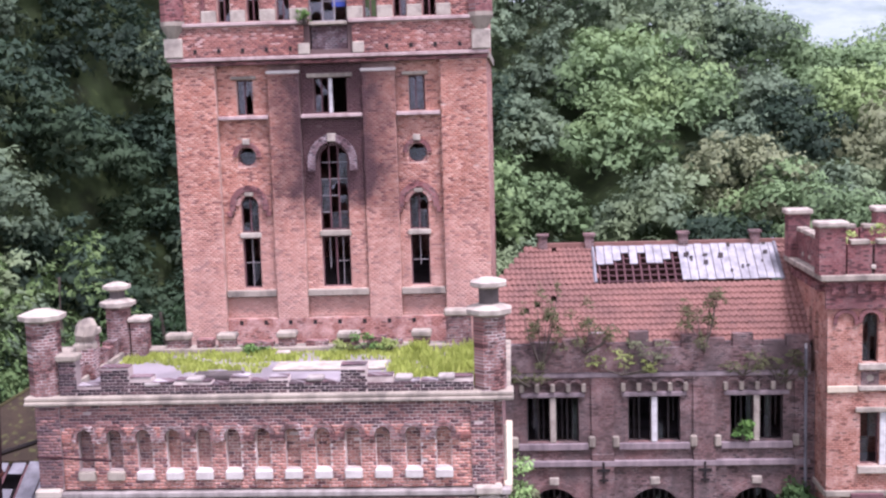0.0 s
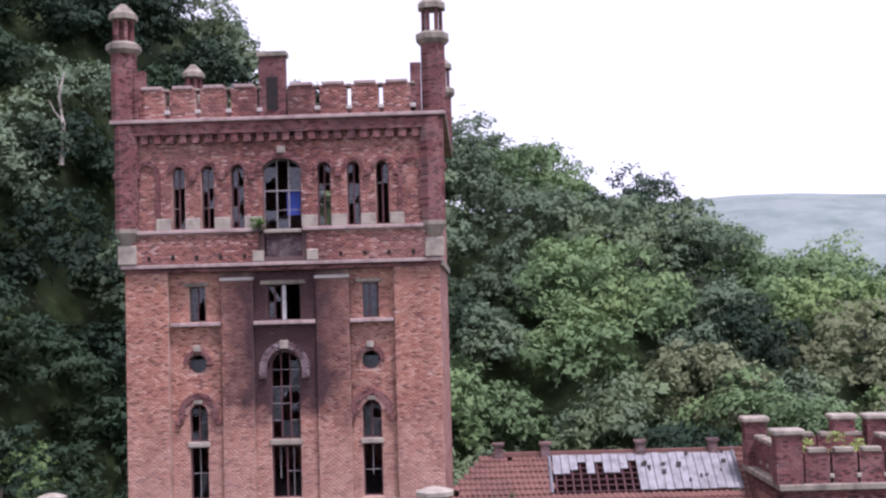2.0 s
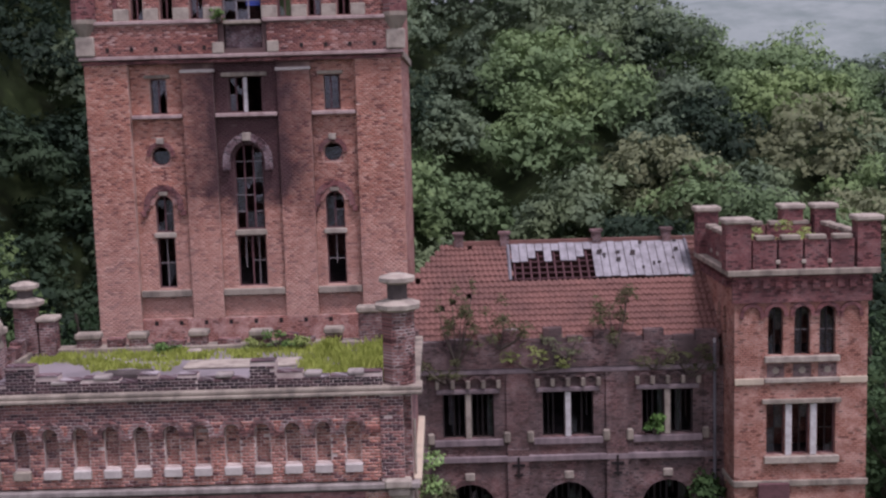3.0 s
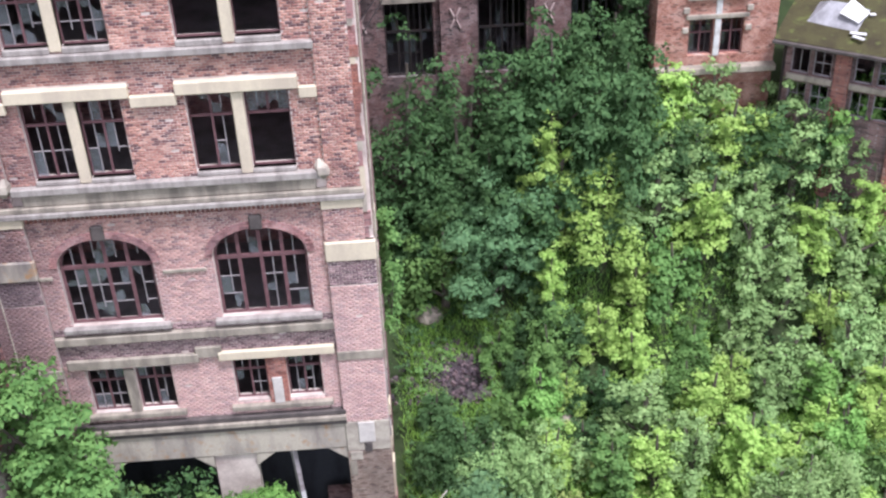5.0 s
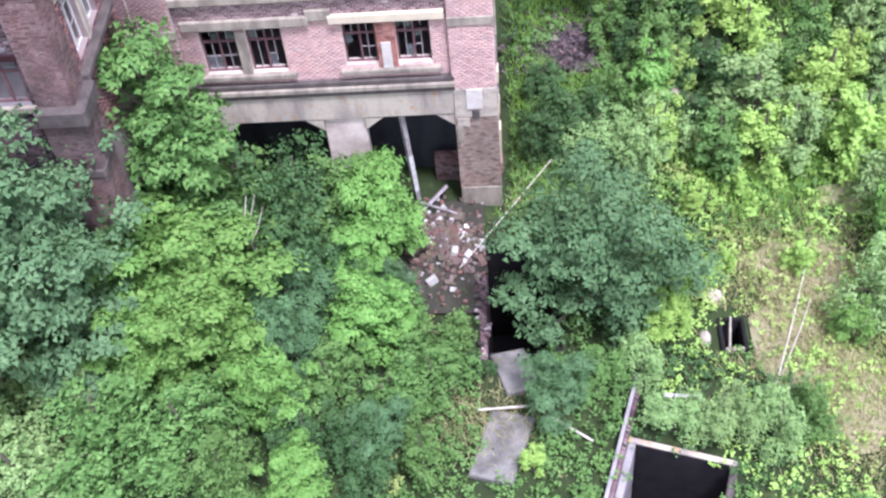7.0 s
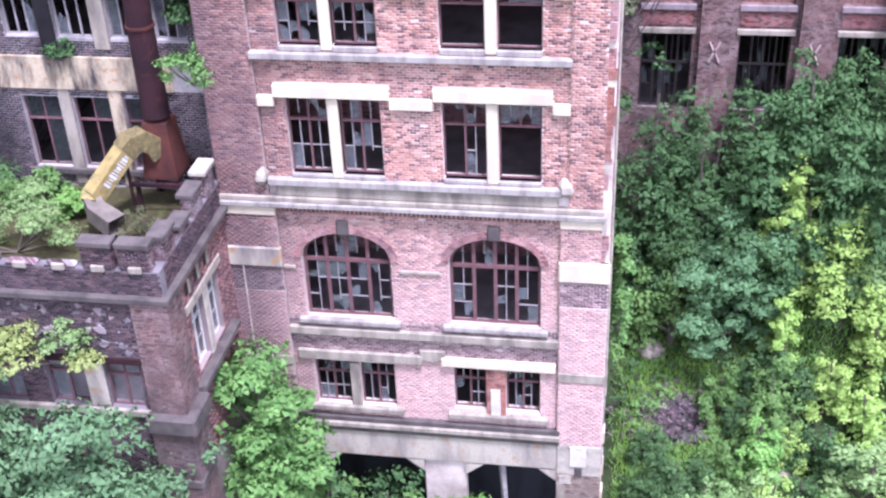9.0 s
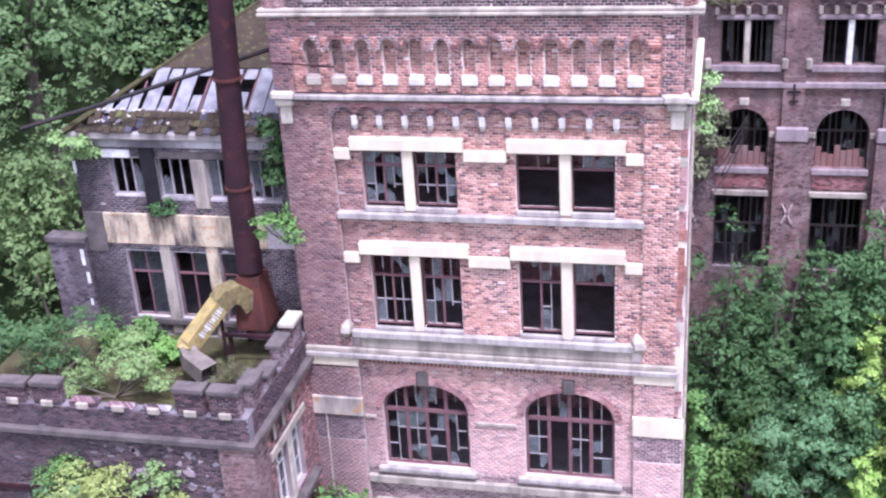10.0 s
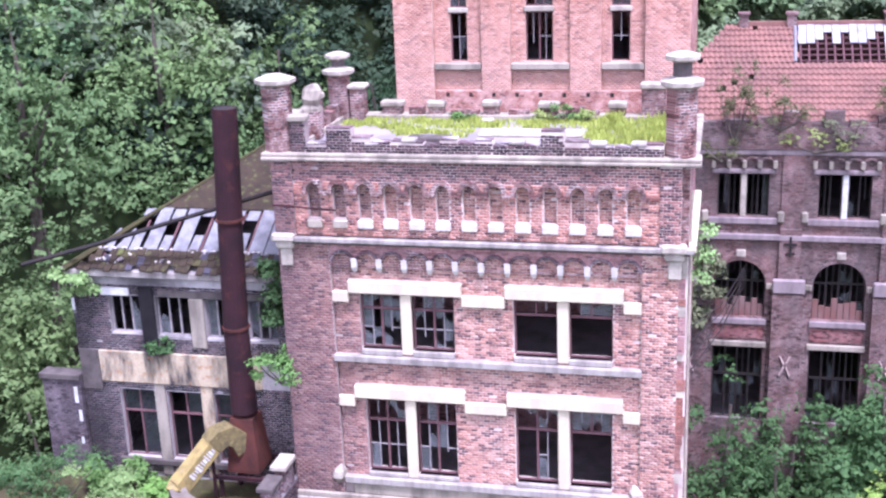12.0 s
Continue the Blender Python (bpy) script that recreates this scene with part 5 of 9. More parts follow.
    glazing(T, W2, -2.0, -0.18, 43.3, 46.7, 0.6, 1, 2, 0.55, 0.25, kept=0.5, seed=222, leaves=3, bar=0.05, frame_mat=PAINT_GREY, glass=GLASS_CLEAR)
    part("balcony_slab", single(F2, -2.0, -0.18, -0.1, 0.7, 43.12, 43.28), STONE_GREY, T)
    bm = bmesh.new()
    W2.box(bm, -1.95, -0.22, 0.2, 0.5, 42.0, 43.11)
    part("panel", bm, BRICK_SOOTY, T)
    bm = bmesh.new()
    W2.box(bm, -0.95, -0.3, 0.5, 0.54, 44.0, 45.2)
    part("tarpaulin", bm, BLUE, T, "blue tarpaulin hung inside a window")
    for a in (-2.55, 0.05):
        part("corbel_block", single(F2, a, a + 0.55, -0.08, 0.117, 41.78, 42.3), STONE_PALE, T)
    # dark plates stand in for the shade inside the putlog holes
    for i in range(12):
        u = -7.6 + i * 1.15
        if -2.5 < u < 0.2:
            continue
        bm = bmesh.new()
        F2.box(bm, u, u + 0.16, -0.032, 0.02, 41.95, 42.15)
        part("putlog_hole", bm, IRON, T)
    for i in range(8):
        u = -6.1 + i * 1.22
        bm = bmesh.new()
        F.box(bm, u, u + 0.18, 0.096, 0.12, 28.7, 28.92)
        part("putlog_hole", bm, IRON, T)
    # corner shafts with corbels
    for u in (X0 + 0.05, X1 - 0.35):
        part("corner_stone", single(F2, u - 0.3, u + 0.6, -0.14, 0.117, 41.77, 42.7, 0.05), STONE_PALE, T)
        bm = bmesh.new()
        prism(bm, [(u + 0.15, -0.05, 42.7, 0.3), (u + 0.15, -0.05, 43.3, 0.62), (u + 0.15, -0.05, 43.5, 0.62)])
        part("corner_corbel", bm, STONE_GREY, T)
        bm = bmesh.new()
        prism(bm, [(u + 0.15, -0.05, 43.5, 0.6), (u + 0.15, -0.05, 48.4, 0.6)])
        part("corner_shaft", bm, BRICK_TALL_TOP, T)
        part("shaft_ring", single(F2, u - 0.5, u + 0.8, -0.1, 0.2, 45.9, 46.2), BRICK_TALL_TOP, T)
    # corbel table and parapet
    for i in range(22):
        u = X0 + 0.95 + i * 0.62
        part("corbel", single(F2, u, u + 0.34, -0.16, 0.117, 47.55, 47.95, 0), BRICK_TALL_TOP, T)
    part("corbel_course", single(F2, X0 - 0.2, X1 + 0.2, -0.22, 0.117, 47.96, 48.515, 0), BRICK_TALL_TOP, T)
    part("cornice", single(F2, X0 - 0.5, X1 + 0.5, -0.38, 0.6, 48.52, 48.7), STONE_PINK, T)
    part("cornice", single(Wall("right", X1), 0.4, Y1 + 0.4, -0.5, 0.4, 48.431, 48.701), STONE_GREY, T)
    part("cornice", single(Wall("left", X0), 0.4, Y1 + 0.4, -0.5, 0.4, 48.431, 48.701), STONE_GREY, T)
    part("cornice", single(Wall("back", Y1), X0 + 0.42, X1 - 0.42, -0.4, 0.4, 48.432, 48.702), STONE_GREY, T)

    TALL_MERLONS.clear()

    def ramparts(Wx, u0, u1, step, slits, h=0.0):
        n = round((u1 - u0) / step)
        step = (u1 - u0) / n
        for i in range(n):
            a, b = u0 + i * step, u0 + (i + 1) * step
            bm = bmesh.new()
            wall_sheet(bm, Wx, a + 0.1 * slits, b - 0.1 * slits, 48.7, 50.15 + h, (), 0, 0.4)
            p = part("merlon", bm, MORTAR_RED if slits else BRICK_TALL_TOP, T)
            if slits:
                TALL_MERLONS.append((p, a + 0.1, b - 0.1))
            part("coping_stone", single(Wx, a + 0.24, b - 0.24, -0.08, 0.48, 50.151 + h, 50.32 + h, 0.03), STONE_PINK, p)
            if slits:
                part("slit_stone", single(Wx, b - 0.14, b + 0.14, -0.08, 0.2, 48.95, 49.15), STONE_WHITE, p)
                part("slit_stone", single(Wx, b - 0.13, b + 0.13, -0.08, 0.2, 50.05, 50.18), STONE_GREY, p)
                part("slit_base", single(Wx, b - 0.1, b + 0.1, 0.0, 0.4, 48.7, 49.0, 0), BRICK_TALL_TOP, p)
                part("slit_head", single(Wx, b - 0.1, b + 0.1, 0.0, 0.4, 50.0, 50.15 + h, 0), BRICK_TALL_TOP, p)
    P = Wall("front", -0.3)
    ramparts(P, -8.0, -2.05, 1.42, True)
    ramparts(P, -0.8, 5.3, 1.42, True)
    ramparts(Wall("back", Y1), X0 + 0.6, X1 - 0.6, 1.75, False, 0.75)
    ramparts(Wall("right", X1), 1.0, Y1 - 0.6, 1.7, False, 0.3)
    ramparts(Wall("left", X0), 1.0, Y1 - 0.6, 1.7, False, 0.3)
    part("centre_merlon", single(P, -2.05, -0.8, -0.05, 0.5, 48.7, 51.6, 0), BRICK_TALL_TOP, T)
    part("coping_stone", single(P, -2.15, -0.7, -0.15, 0.6, 51.6, 51.85), STONE_GREY, T)
    part("soot_niche", single(P, -1.7, -1.15, -0.07, 0.0, 49.0, 50.6, 0), IRON, T)
    for x, y in ((X0 + 0.05, 0.1), (X1 - 0.05, 0.1), (X0 + 0.05, Y1 - 0.2), (X1 - 0.05, Y1 - 0.2)):
        bm = bmesh.new()
        prism(bm, [(x, y, 48.7, 0.62), (x, y, 52.0, 0.62)])
        t = part("turret", bm, BRICK_TALL_TOP, T)
        bm = bmesh.new()
        prism(bm, [(x, y, 52.0, 0.66), (x, y, 52.2, 0.85), (x, y, 52.45, 0.85), (x, y, 52.6, 0.6)])
        part("cap_stone", bm, STONE_GREY, t)
        for i in range(6):
            a = 2 * math.pi * i / 6
            bm = bmesh.new()
            prism(bm, [(x + 0.42 * math.cos(a), y + 0.42 * math.sin(a), 52.6, 0.1), (x + 0.42 * math.cos(a), y + 0.42 * math.sin(a), 53.7, 0.1)], 6)
            part("lantern_post", bm, BRICK_TALL_TOP, t)
        bm = bmesh.new()
        prism(bm, [(x, y, 53.7, 0.7), (x, y, 53.95, 0.7), (x, y, 54.5, 0.15)])
        part("lantern_roof", bm, STONE_GREY, t)
        part("shoulder", single(P, x + 0.6 if x < 0 else x - 1.1, x + 1.1 if x < 0 else x - 0.6, 0.0 + (y - 0.1), 0.4 + (y - 0.1), 48.7, 51.1, 0), BRICK_TALL_TOP, t)
    return T


tall_tower()

# ---- low wing with a terrace ----
WING_MERLONS = []


def low_wing():
    T = thing("low_wing", "low sooty-brick wing with a battlemented roof terrace and broken windows", "building")
    F = Wall("front", -6.2)
    S = Wall("right", -7.2)
    X0 = -19.5
    pairs = [(-12.06, -10.64), (-9.88, -8.59), (-16.3, -14.9), (-14.3, -13.0)]
    holes = [(a, b, 12.4, 14.32) for a, b in pairs] + [(a, b, 6.4, 9.0) for a, b in pairs]
    bm = bmesh.new()
    wall_sheet(bm, F, X0, -7.2, -0.5, 16.97, holes, 0, 0.45)
    part("front_wall", bm, MORTAR_SOOT, T)
    bm = bmesh.new()
    wall_sheet(bm, S, -5.75, 0.1, -0.5, 16.97, [(-4.4, -3.15, 12.75, 15.42), (-2.75, -1.6, 12.75, 15.42)], 0, 0.45)
    part("side_wall", bm, MORTAR, T)
    part("corner_pier", single(F, -8.4, -7.1, -0.12, -0.003, -0.5, 16.95, 0), BRICK_BACK, T)
    part("corner_pier", single(S, -6.195, -5.0, -0.1, -0.003, -0.5, 16.95, 0), BRICK_BACK, T)
    for z, h, d in ((11.6, 0.75, 0.45), (9.0, 0.45, 0.3)):
        bm = bmesh.new()
        soft_box(bm, -8.55, -7.2 + d, -6.2 - d, -4.9, z, z + h, 0.08)
        part("pier_cap", bm, STONE_DARK, T, "worn dark stone set-off")
    bm = bmesh.new()
    soft_box(bm, -8.5, -6.95, -6.45, -5.0, -0.5, 11.6, 0.03)
    part("pier_foot", bm, BRICK_BACK, T)
    part("parapet_ledge", single(F, X0, -6.98, -0.24, 0.4, 16.98, 17.22), STONE_DARK, T, "blackened stone ledge")
    part("parapet_ledge", single(S, -5.79, 0.1, -0.24, 0.4, 16.981, 17.221), STONE_DARK, T)
    part("lintel_beam", single(F, X0, -8.42, -0.08, 0.3, 14.33, 14.62), RUST, T, "rusted steel lintel")
    part("window_sill", single(S, -5.0, -0.8, -0.35, 0.3, 12.3, 12.6, 0.05), STONE_DARK, T)
    part("window_sill", single(F, X0, -8.42, -0.14, 0.3, 12.1, 12.38), STONE_GREY, T)
    part("mullion", single(F, -10.62, -9.9, -0.04, 0.4, 12.39, 14.32), CONCRETE, T)
    part("mullion", single(F, -14.88, -14.32, -0.04, 0.4, 12.39, 14.32), CONCRETE, T)
    part("mullion", single(S, -3.14, -2.76, -0.05, 0.4, 12.61, 15.4), STONE_PALE, T)
    part("lintel", single(S, -4.8, -1.2, -0.08, 0.115, 15.43, 15.8), STONE_GREY, T)
    # dark plates on the wall paint the slots' shaded insides
    for y in (-4.42, -3.5, -2.5):
        part("vent_slot", single(S, y - 0.14, y + 0.14, -0.02, 0.05, 16.1, 16.6, 0), IRON, T)
        part("vent_slot", single(S, y + 0.16, y + 0.34, -0.06, 0.02, 16.05, 16.65, 0.02), STONE_GREY, T)
    k = 300
    for a, b in pairs:
        k += 1
        glazing(T, F, a, b, 12.4, 14.32, 0, 1, 1, 0.7, 0.2, kept=0.5, seed=k)
        glazing(T, F, a, b, 6.4, 9.0, 0, 1, 1, 0.7, 0.2, kept=0.3, seed=k + 20)
    for a, b in ((-4.4, -3.15), (-2.75, -1.6)):
        k += 1
        glazing(T, S, a, b, 12.75, 15.42, 0, 1, 2, 0.7, 0.2, kept=0.4, seed=k, frame_mat=PAINT_WHITE)
    # scraps of old plaster left on the front wall
    scraps = random.Random(15)
    for k in range(44):
        u, z, r = scraps.uniform(-13.6, -8.6), scraps.uniform(14.8, 16.7), 0.05 + 0.2 * scraps.random() ** 2
        bm = bmesh.new()
        ring = []
        for i in range(9):
            a = 2 * math.pi * i / 9
            q = r * scraps.uniform(0.35, 1.25)
            ring.append((u + 1.15 * q * math.cos(a), z + 0.95 * q * math.sin(a)))
        back = [bm.verts.new(F(a, -0.002, b)) for a, b in ring]
        front = [bm.verts.new(F(u + (a - u) * 0.85, -0.04, z + (b - z) * 0.85)) for a, b in ring]
        bm.faces.new(front)
        for i in range(9):
            bm.faces.new((back[i], back[(i + 1) % 9], front[(i + 1) % 9], front[i]))
        bmesh.ops.recalc_face_normals(bm, faces=bm.faces)
        part("plaster_scrap", bm, scraps.choice((STONE_MAUVE, MORTAR_SOOT, MORTAR_SOOT)), T)
    # parapet with battlements, partly fallen
    part("parapet", single(F, X0, -7.2, 0.02, 0.42, 17.2, 18.15, 0), MORTAR_SOOT, T, "sooty brick parapet")
    part("parapet", single(S, -5.78, 0.1, 0.02, 0.42, 17.2, 18.15, 0), MORTAR_SOOT, T, "sooty brick parapet")
    rng = random.Random(3)
    u = -19.3
    while u < -7.3:
        w = 1.05
        whole = u > -9.9
        fallen = -13.9 < u < -9.9
        h = 0.85 if whole else rng.uniform(0.06, 0.26) if fallen else rng.uniform(0.5, 0.85)
        b = min(u + w, -7.15)
        bm = bmesh.new()
        F.box(bm, u, b, 0.02, 0.42, 18.15, 18.15 + h)
        m = part("merlon", bm, BRICK_SOOTY, T)
        WING_MERLONS.append((m, u, b, 18.15 + h))
        if not fallen:
            part("coping_stone", single(F, u - 0.06, b + 0.06, -0.06, 0.5, 18.151 + h, 18.36 + h, 0.03), STONE_DARK, m)
        part("sill_block", single(F, u + 0.3, u + 0.75, -0.1, 0.02, 18.1, 18.35), STONE_GREY, m)
        u += 1.36 if u < -9.9 else 1.28
    for i, (a, h) in enumerate(((-5.5, 0.8), (-4.1, 0.35), (-2.7, 0.75), (-1.3, 0.9))):
        bm = bmesh.new()
        S.box(bm, a, a + 0.95, 0.02, 0.42, 18.15, 18.15 + h)
        m = part("merlon", bm, BRICK_SOOTY, T)
        part("coping_stone", single(S, a - 0.08, a + 1.03, -0.08, 0.55, 18.151 + h, 18.34 + h, 0.03), STONE_PALE if i == 3 else STONE_DARK, m)
    bm = bmesh.new()
    box(bm, X0, -7.6, -5.76, 1.3, 16.6, 16.96)
    part("terrace", bm, MOSS, T, "mossy flat roof terrace")
    bm = bmesh.new()
    box(bm, X0, -7.7, -5.7, -5.5, -0.4, 16.5)
    box(bm, X0, -7.7, -5.7, 1.2, 11.7, 11.95)
    part("inner_wall", bm, PLASTER_DARK, T)
    return T


def rear_house():
    T = thing("rear_house", "grey sooty-brick annex with stained concrete beam and collapsing metal roof", "building")
    F = Wall("front", 1.4)
    upper = [(-15.04, -13.72, 23.05, 24.62), (-13.07, -11.66, 23.0, 24.62), (-11.03, -9.75, 23.0, 24.62), (-9.3, -8.1, 23.0, 24.62)]
    lower = [(-15.02, -13.54, 17.72, 20.68), (-13.0, -11.55, 17.72, 20.68), (-11.0, -9.6, 17.72, 20.68)]
    bm = bmesh.new()
    wall_sheet(bm, F, -16.6, -7.2, -0.5, 25.44, upper + lower, 0, 0.4)
    part("front_wall", bm, MORTAR_GREY, T)
    bm = bmesh.new()
    wall_sheet(bm, Wall("left", -16.6), 1.8, 11, -0.5, 25.05, (), 0, 0.4)
    part("side_wall", bm, BRICK_GREY, T)
    bm = bmesh.new()
    wall_sheet(bm, Wall("back", 11.0), -16.2, -7.2, -0.5, 25.05, (), 0, 0.4)
    part("back_wall", bm, BRICK_GREY, T)
    bm = bmesh.new()
    wall_sheet(bm, Wall("right", -7.2), 7.5, 10.6, -0.5, 25.05, (), 0, 0.4)
    part("side_wall", bm, BRICK_GREY, T)
    for z in (21.1, 16.95):
        bm = bmesh.new()
        box(bm, -16.2, -7.3, 1.8, 10.6, z - 0.2, z)
        part("floor_slab", bm, PLASTER_DARK, T)
    part("beam", single(F, -15.7, -8.9, -0.12, -0.003, 21.0, 22.32), CONCRETE_RUSTY, T, "rust-streaked cream concrete beam")
    part("beam_end", single(F, -16.58, -15.72, -0.06, -0.003, 20.6, 22.3), STONE_DARK, T)
    part("lintel", single(F, -15.3, -14.1, -0.1, 0.2, 24.63, 24.95), PAINT_WHITE, T)
    part("lintel", single(F, -12.9, -8.0, -0.08, 0.2, 24.63, 24.92), STONE_DARK, T)
    part("post", single(F, -13.7, -13.1, -0.09, 0.3, 22.4, 25.04), SOOT_AND_PIT_SHADE, T, "blackened post")
    part("post", single(F, -11.64, -11.05, -0.09, 0.3, 22.6, 24.62), STONE_GREY, T, "grey plastered post")
    for a, b, m in ((-13.5, -13.04, STONE_GREY), (-11.53, -11.02, CONCRETE_RUSTY)):
        part("post", single(F, a, b, -0.06, 0.3, 17.0, 21.0), m, T)
    part("window_sill", single(F, -15.3, -9.4, -0.14, 0.3, 17.45, 17.7), STONE_DARK, T)
    part("eave", single(F, -16.9, -7.25, -0.3, 0.3, 25.45, 25.72), STONE_WORN, T, "dark stained concrete eave")
    # the lower wall beside it, with faded white marks
    p = part("garden_wall", single(F, -18.3, -16.62, -0.2, 0.3, -0.5, 21.0, 0), BRICK_GREY, T, "sooty grey stone wall")
    part("wall_coping", single(F, -18.4, -16.6, -0.3, 0.4, 21.0, 21.25), STONE_DARK, p)
    for z, h, w, u in ((20.0, 0.7, 0.16, -16.95), (19.2, 0.5, 0.14, -16.85), (18.2, 0.3, 0.12, -16.9), (24.0, 1.6, 0.12, -16.5)):
        part("faded_mark", single(F, u, u + w, -0.208, -0.203, z, z + h, 0), PAINT_WHITE, p, "flaking white painted mark")
    k = 340
    for a, b, c, e in upper:
        k += 1
        glazing(T, F, a, b, c, e, 0, 1, 1, 1.0, 0.2, kept=0.4, seed=k, frame_mat=PAINT_GREY, bar=0.05, leaves=3)
    for a, b, c, e in lower:
        k += 1
        glazing(T, F, a, b, c, e, 0, 1, 1, 0.66, 0.2, kept=0.5, seed=k, frame_mat=WOOD_FRAME, bar=0.05, glass=GLASS_CLEAR)
    # hipped roof: mossy eave, metal sheets with gaps, tiles above
    def slope(y):
        return 25.74 + 0.62 * (y - 1.0)

    def hip(y):
        return -16.4 + (y - 1.0) / 6.0 * 6.4
    def strip(name, y0, y1, x0a, x0b, x1, mat, thick=0.05, lift=0.0, label=""):
        bm = bmesh.new()
        lo = [bm.verts.new(p) for p in ((x0a, y0, slope(y0) + lift), (x1, y0, slope(y0) + lift), (x1, y1, slope(y1) + lift), (x0b, y1, slope(y1) + lift))]
        hi = [bm.verts.new((v.co.x, v.co.y, v.co.z + thick)) for v in lo]
        bm.faces.new(lo[::-1]), bm.faces.new(hi)
        for i in range(4):
            bm.faces.new((lo[i], lo[(i + 1) % 4], hi[(i + 1) % 4], hi[i]))
        return part(name, bm, mat, roof, label)
    roof = part("roof", single(F, -16.5, -7.3, -0.25, 9.2, 25.722, 25.738, 0), PLASTER_DARK, T)
    # eave tiles in short rows, slipped and mossy
    loose = random.Random(44)
    for row in range(3):
        for k in range(31):
            xa = -16.3 + k * 0.292 + 0.1 * (row % 2)
            y0, y1 = 1.0 + row * 0.27, 1.31 + row * 0.27
            if xa < hip(y1) or xa > -7.6 or loose.random() < 0.07:
                continue
            dy = loose.uniform(-0.07, 0.04)
            strip("eave_tile", y0 + dy, y1 + dy, xa, xa + loose.uniform(-0.02, 0.02), xa + 0.27, loose.choice((MOSS_BROWN,) * 9 + (MOSS, SLATE)), 0.05, 0.03 * row + loose.uniform(0, 0.04), label="mossy eave tile" if row == 0 and k == 3 else "")
    strip("tiles", 3.75, 7.0, hip(3.75), hip(7.0), -7.25, MOSS_BROWN, 0.1, label="moss-browned tiled upper slope")
    rng = random.Random(12)
    x = hip(1.8) + 0.1
    gaps = {2, 4, 6, 8, 9, 12}
    i = 0
    while x < -7.5:
        w = 0.62
        b = min(x + w, -7.3)
        if i in gaps:
            strip("metal_sheet", 1.82, 2.5 + rng.uniform(0, 0.4), x + 0.02, x + 0.06, b - 0.2, ZINC, 0.02, 0.02)
            strip("metal_sheet", 3.3 + rng.uniform(0, 0.2), 3.74, x + 0.02, x + 0.06, b - 0.1, ZINC, 0.02, 0.02)
        else:
            xa, xb = max(x, hip(1.8)), max(x + 0.03, hip(3.7))
            if xb < b - 0.05:
                strip("metal_sheet", 1.82, 3.74, xa, xb, b - 0.03, ZINC, 0.03, 0.03 + rng.uniform(0, 0.05))
            else:
                strip("metal_sheet", 1.82, 1.82 + (b - x) / 1.07 + 0.4, xa, b - 0.1, b - 0.03, ZINC, 0.03, 0.03)
        x += w
        i += 1
    bm = bmesh.new()
    for j in range(60):
        x, y = loose.uniform(-15.6, -7.7), loose.choice((loose.uniform(1.2, 1.9), 1.85))
        if x < hip(y) + 0.1:
            continue
        q = loose.uniform(0.015, 0.05)
        box(bm, x - q * loose.uniform(0.6, 2.2), x + q, y - 0.04, y + 0.04, slope(y) + 0.1, slope(y) + 0.12 + q)
    part("debris", bm, STONE_WHITE, roof, "white flakes of broken roofing")
    for j in range(12):
        x = -15.2 + j * 0.65
        y1 = min(3.8, 1.0 + (x + 16.4) / 6.4 * 6.0)
        bm = bmesh.new()
        tube(bm, [(x, 1.7, slope(1.7) - 0.1), (x, y1, slope(y1) - 0.1)], [0.05, 0.05], 4)
        part("rafter", bm, WOOD_FRAME, roof)
    bm = bmesh.new()
    tube(bm, [(-16.5, 0.95, 25.78), (-13.2, 4.0, slope(4.0) + 0.1), (-10.0, 7.0, slope(7.0) + 0.1)], [0.14, 0.08, 0.06], 6)
    part("hip_ridge", bm, MOSS, roof, "green moss along the hip")
    bm = bmesh.new()
    vs = [bm.verts.new(p) for p in ((-16.5, 1.0, 25.75), (-10.0, 7.0, slope(7.0)), (-16.5, 11.0, 25.75))]
    bm.faces.new(vs)
    vs = [bm.verts.new(p) for p in ((-7.2, 7.0, slope(7.0)), (-10.0, 7.0, slope(7.0)), (-16.5, 11.0, 25.75), (-7.2, 11.0, 25.75))]
    bm.faces.new(vs)
    part("back_slope", bm, MOSS_BROWN, roof)
    bm = bmesh.new()
    tube(bm, [(-7.55, 3.2, 27.2), (-8.6, 5.2, 28.45)], [0.09, 0.09], 5)
    part("flashing", bm, ZINC, roof)
    return T


low_wing()
rear_house()


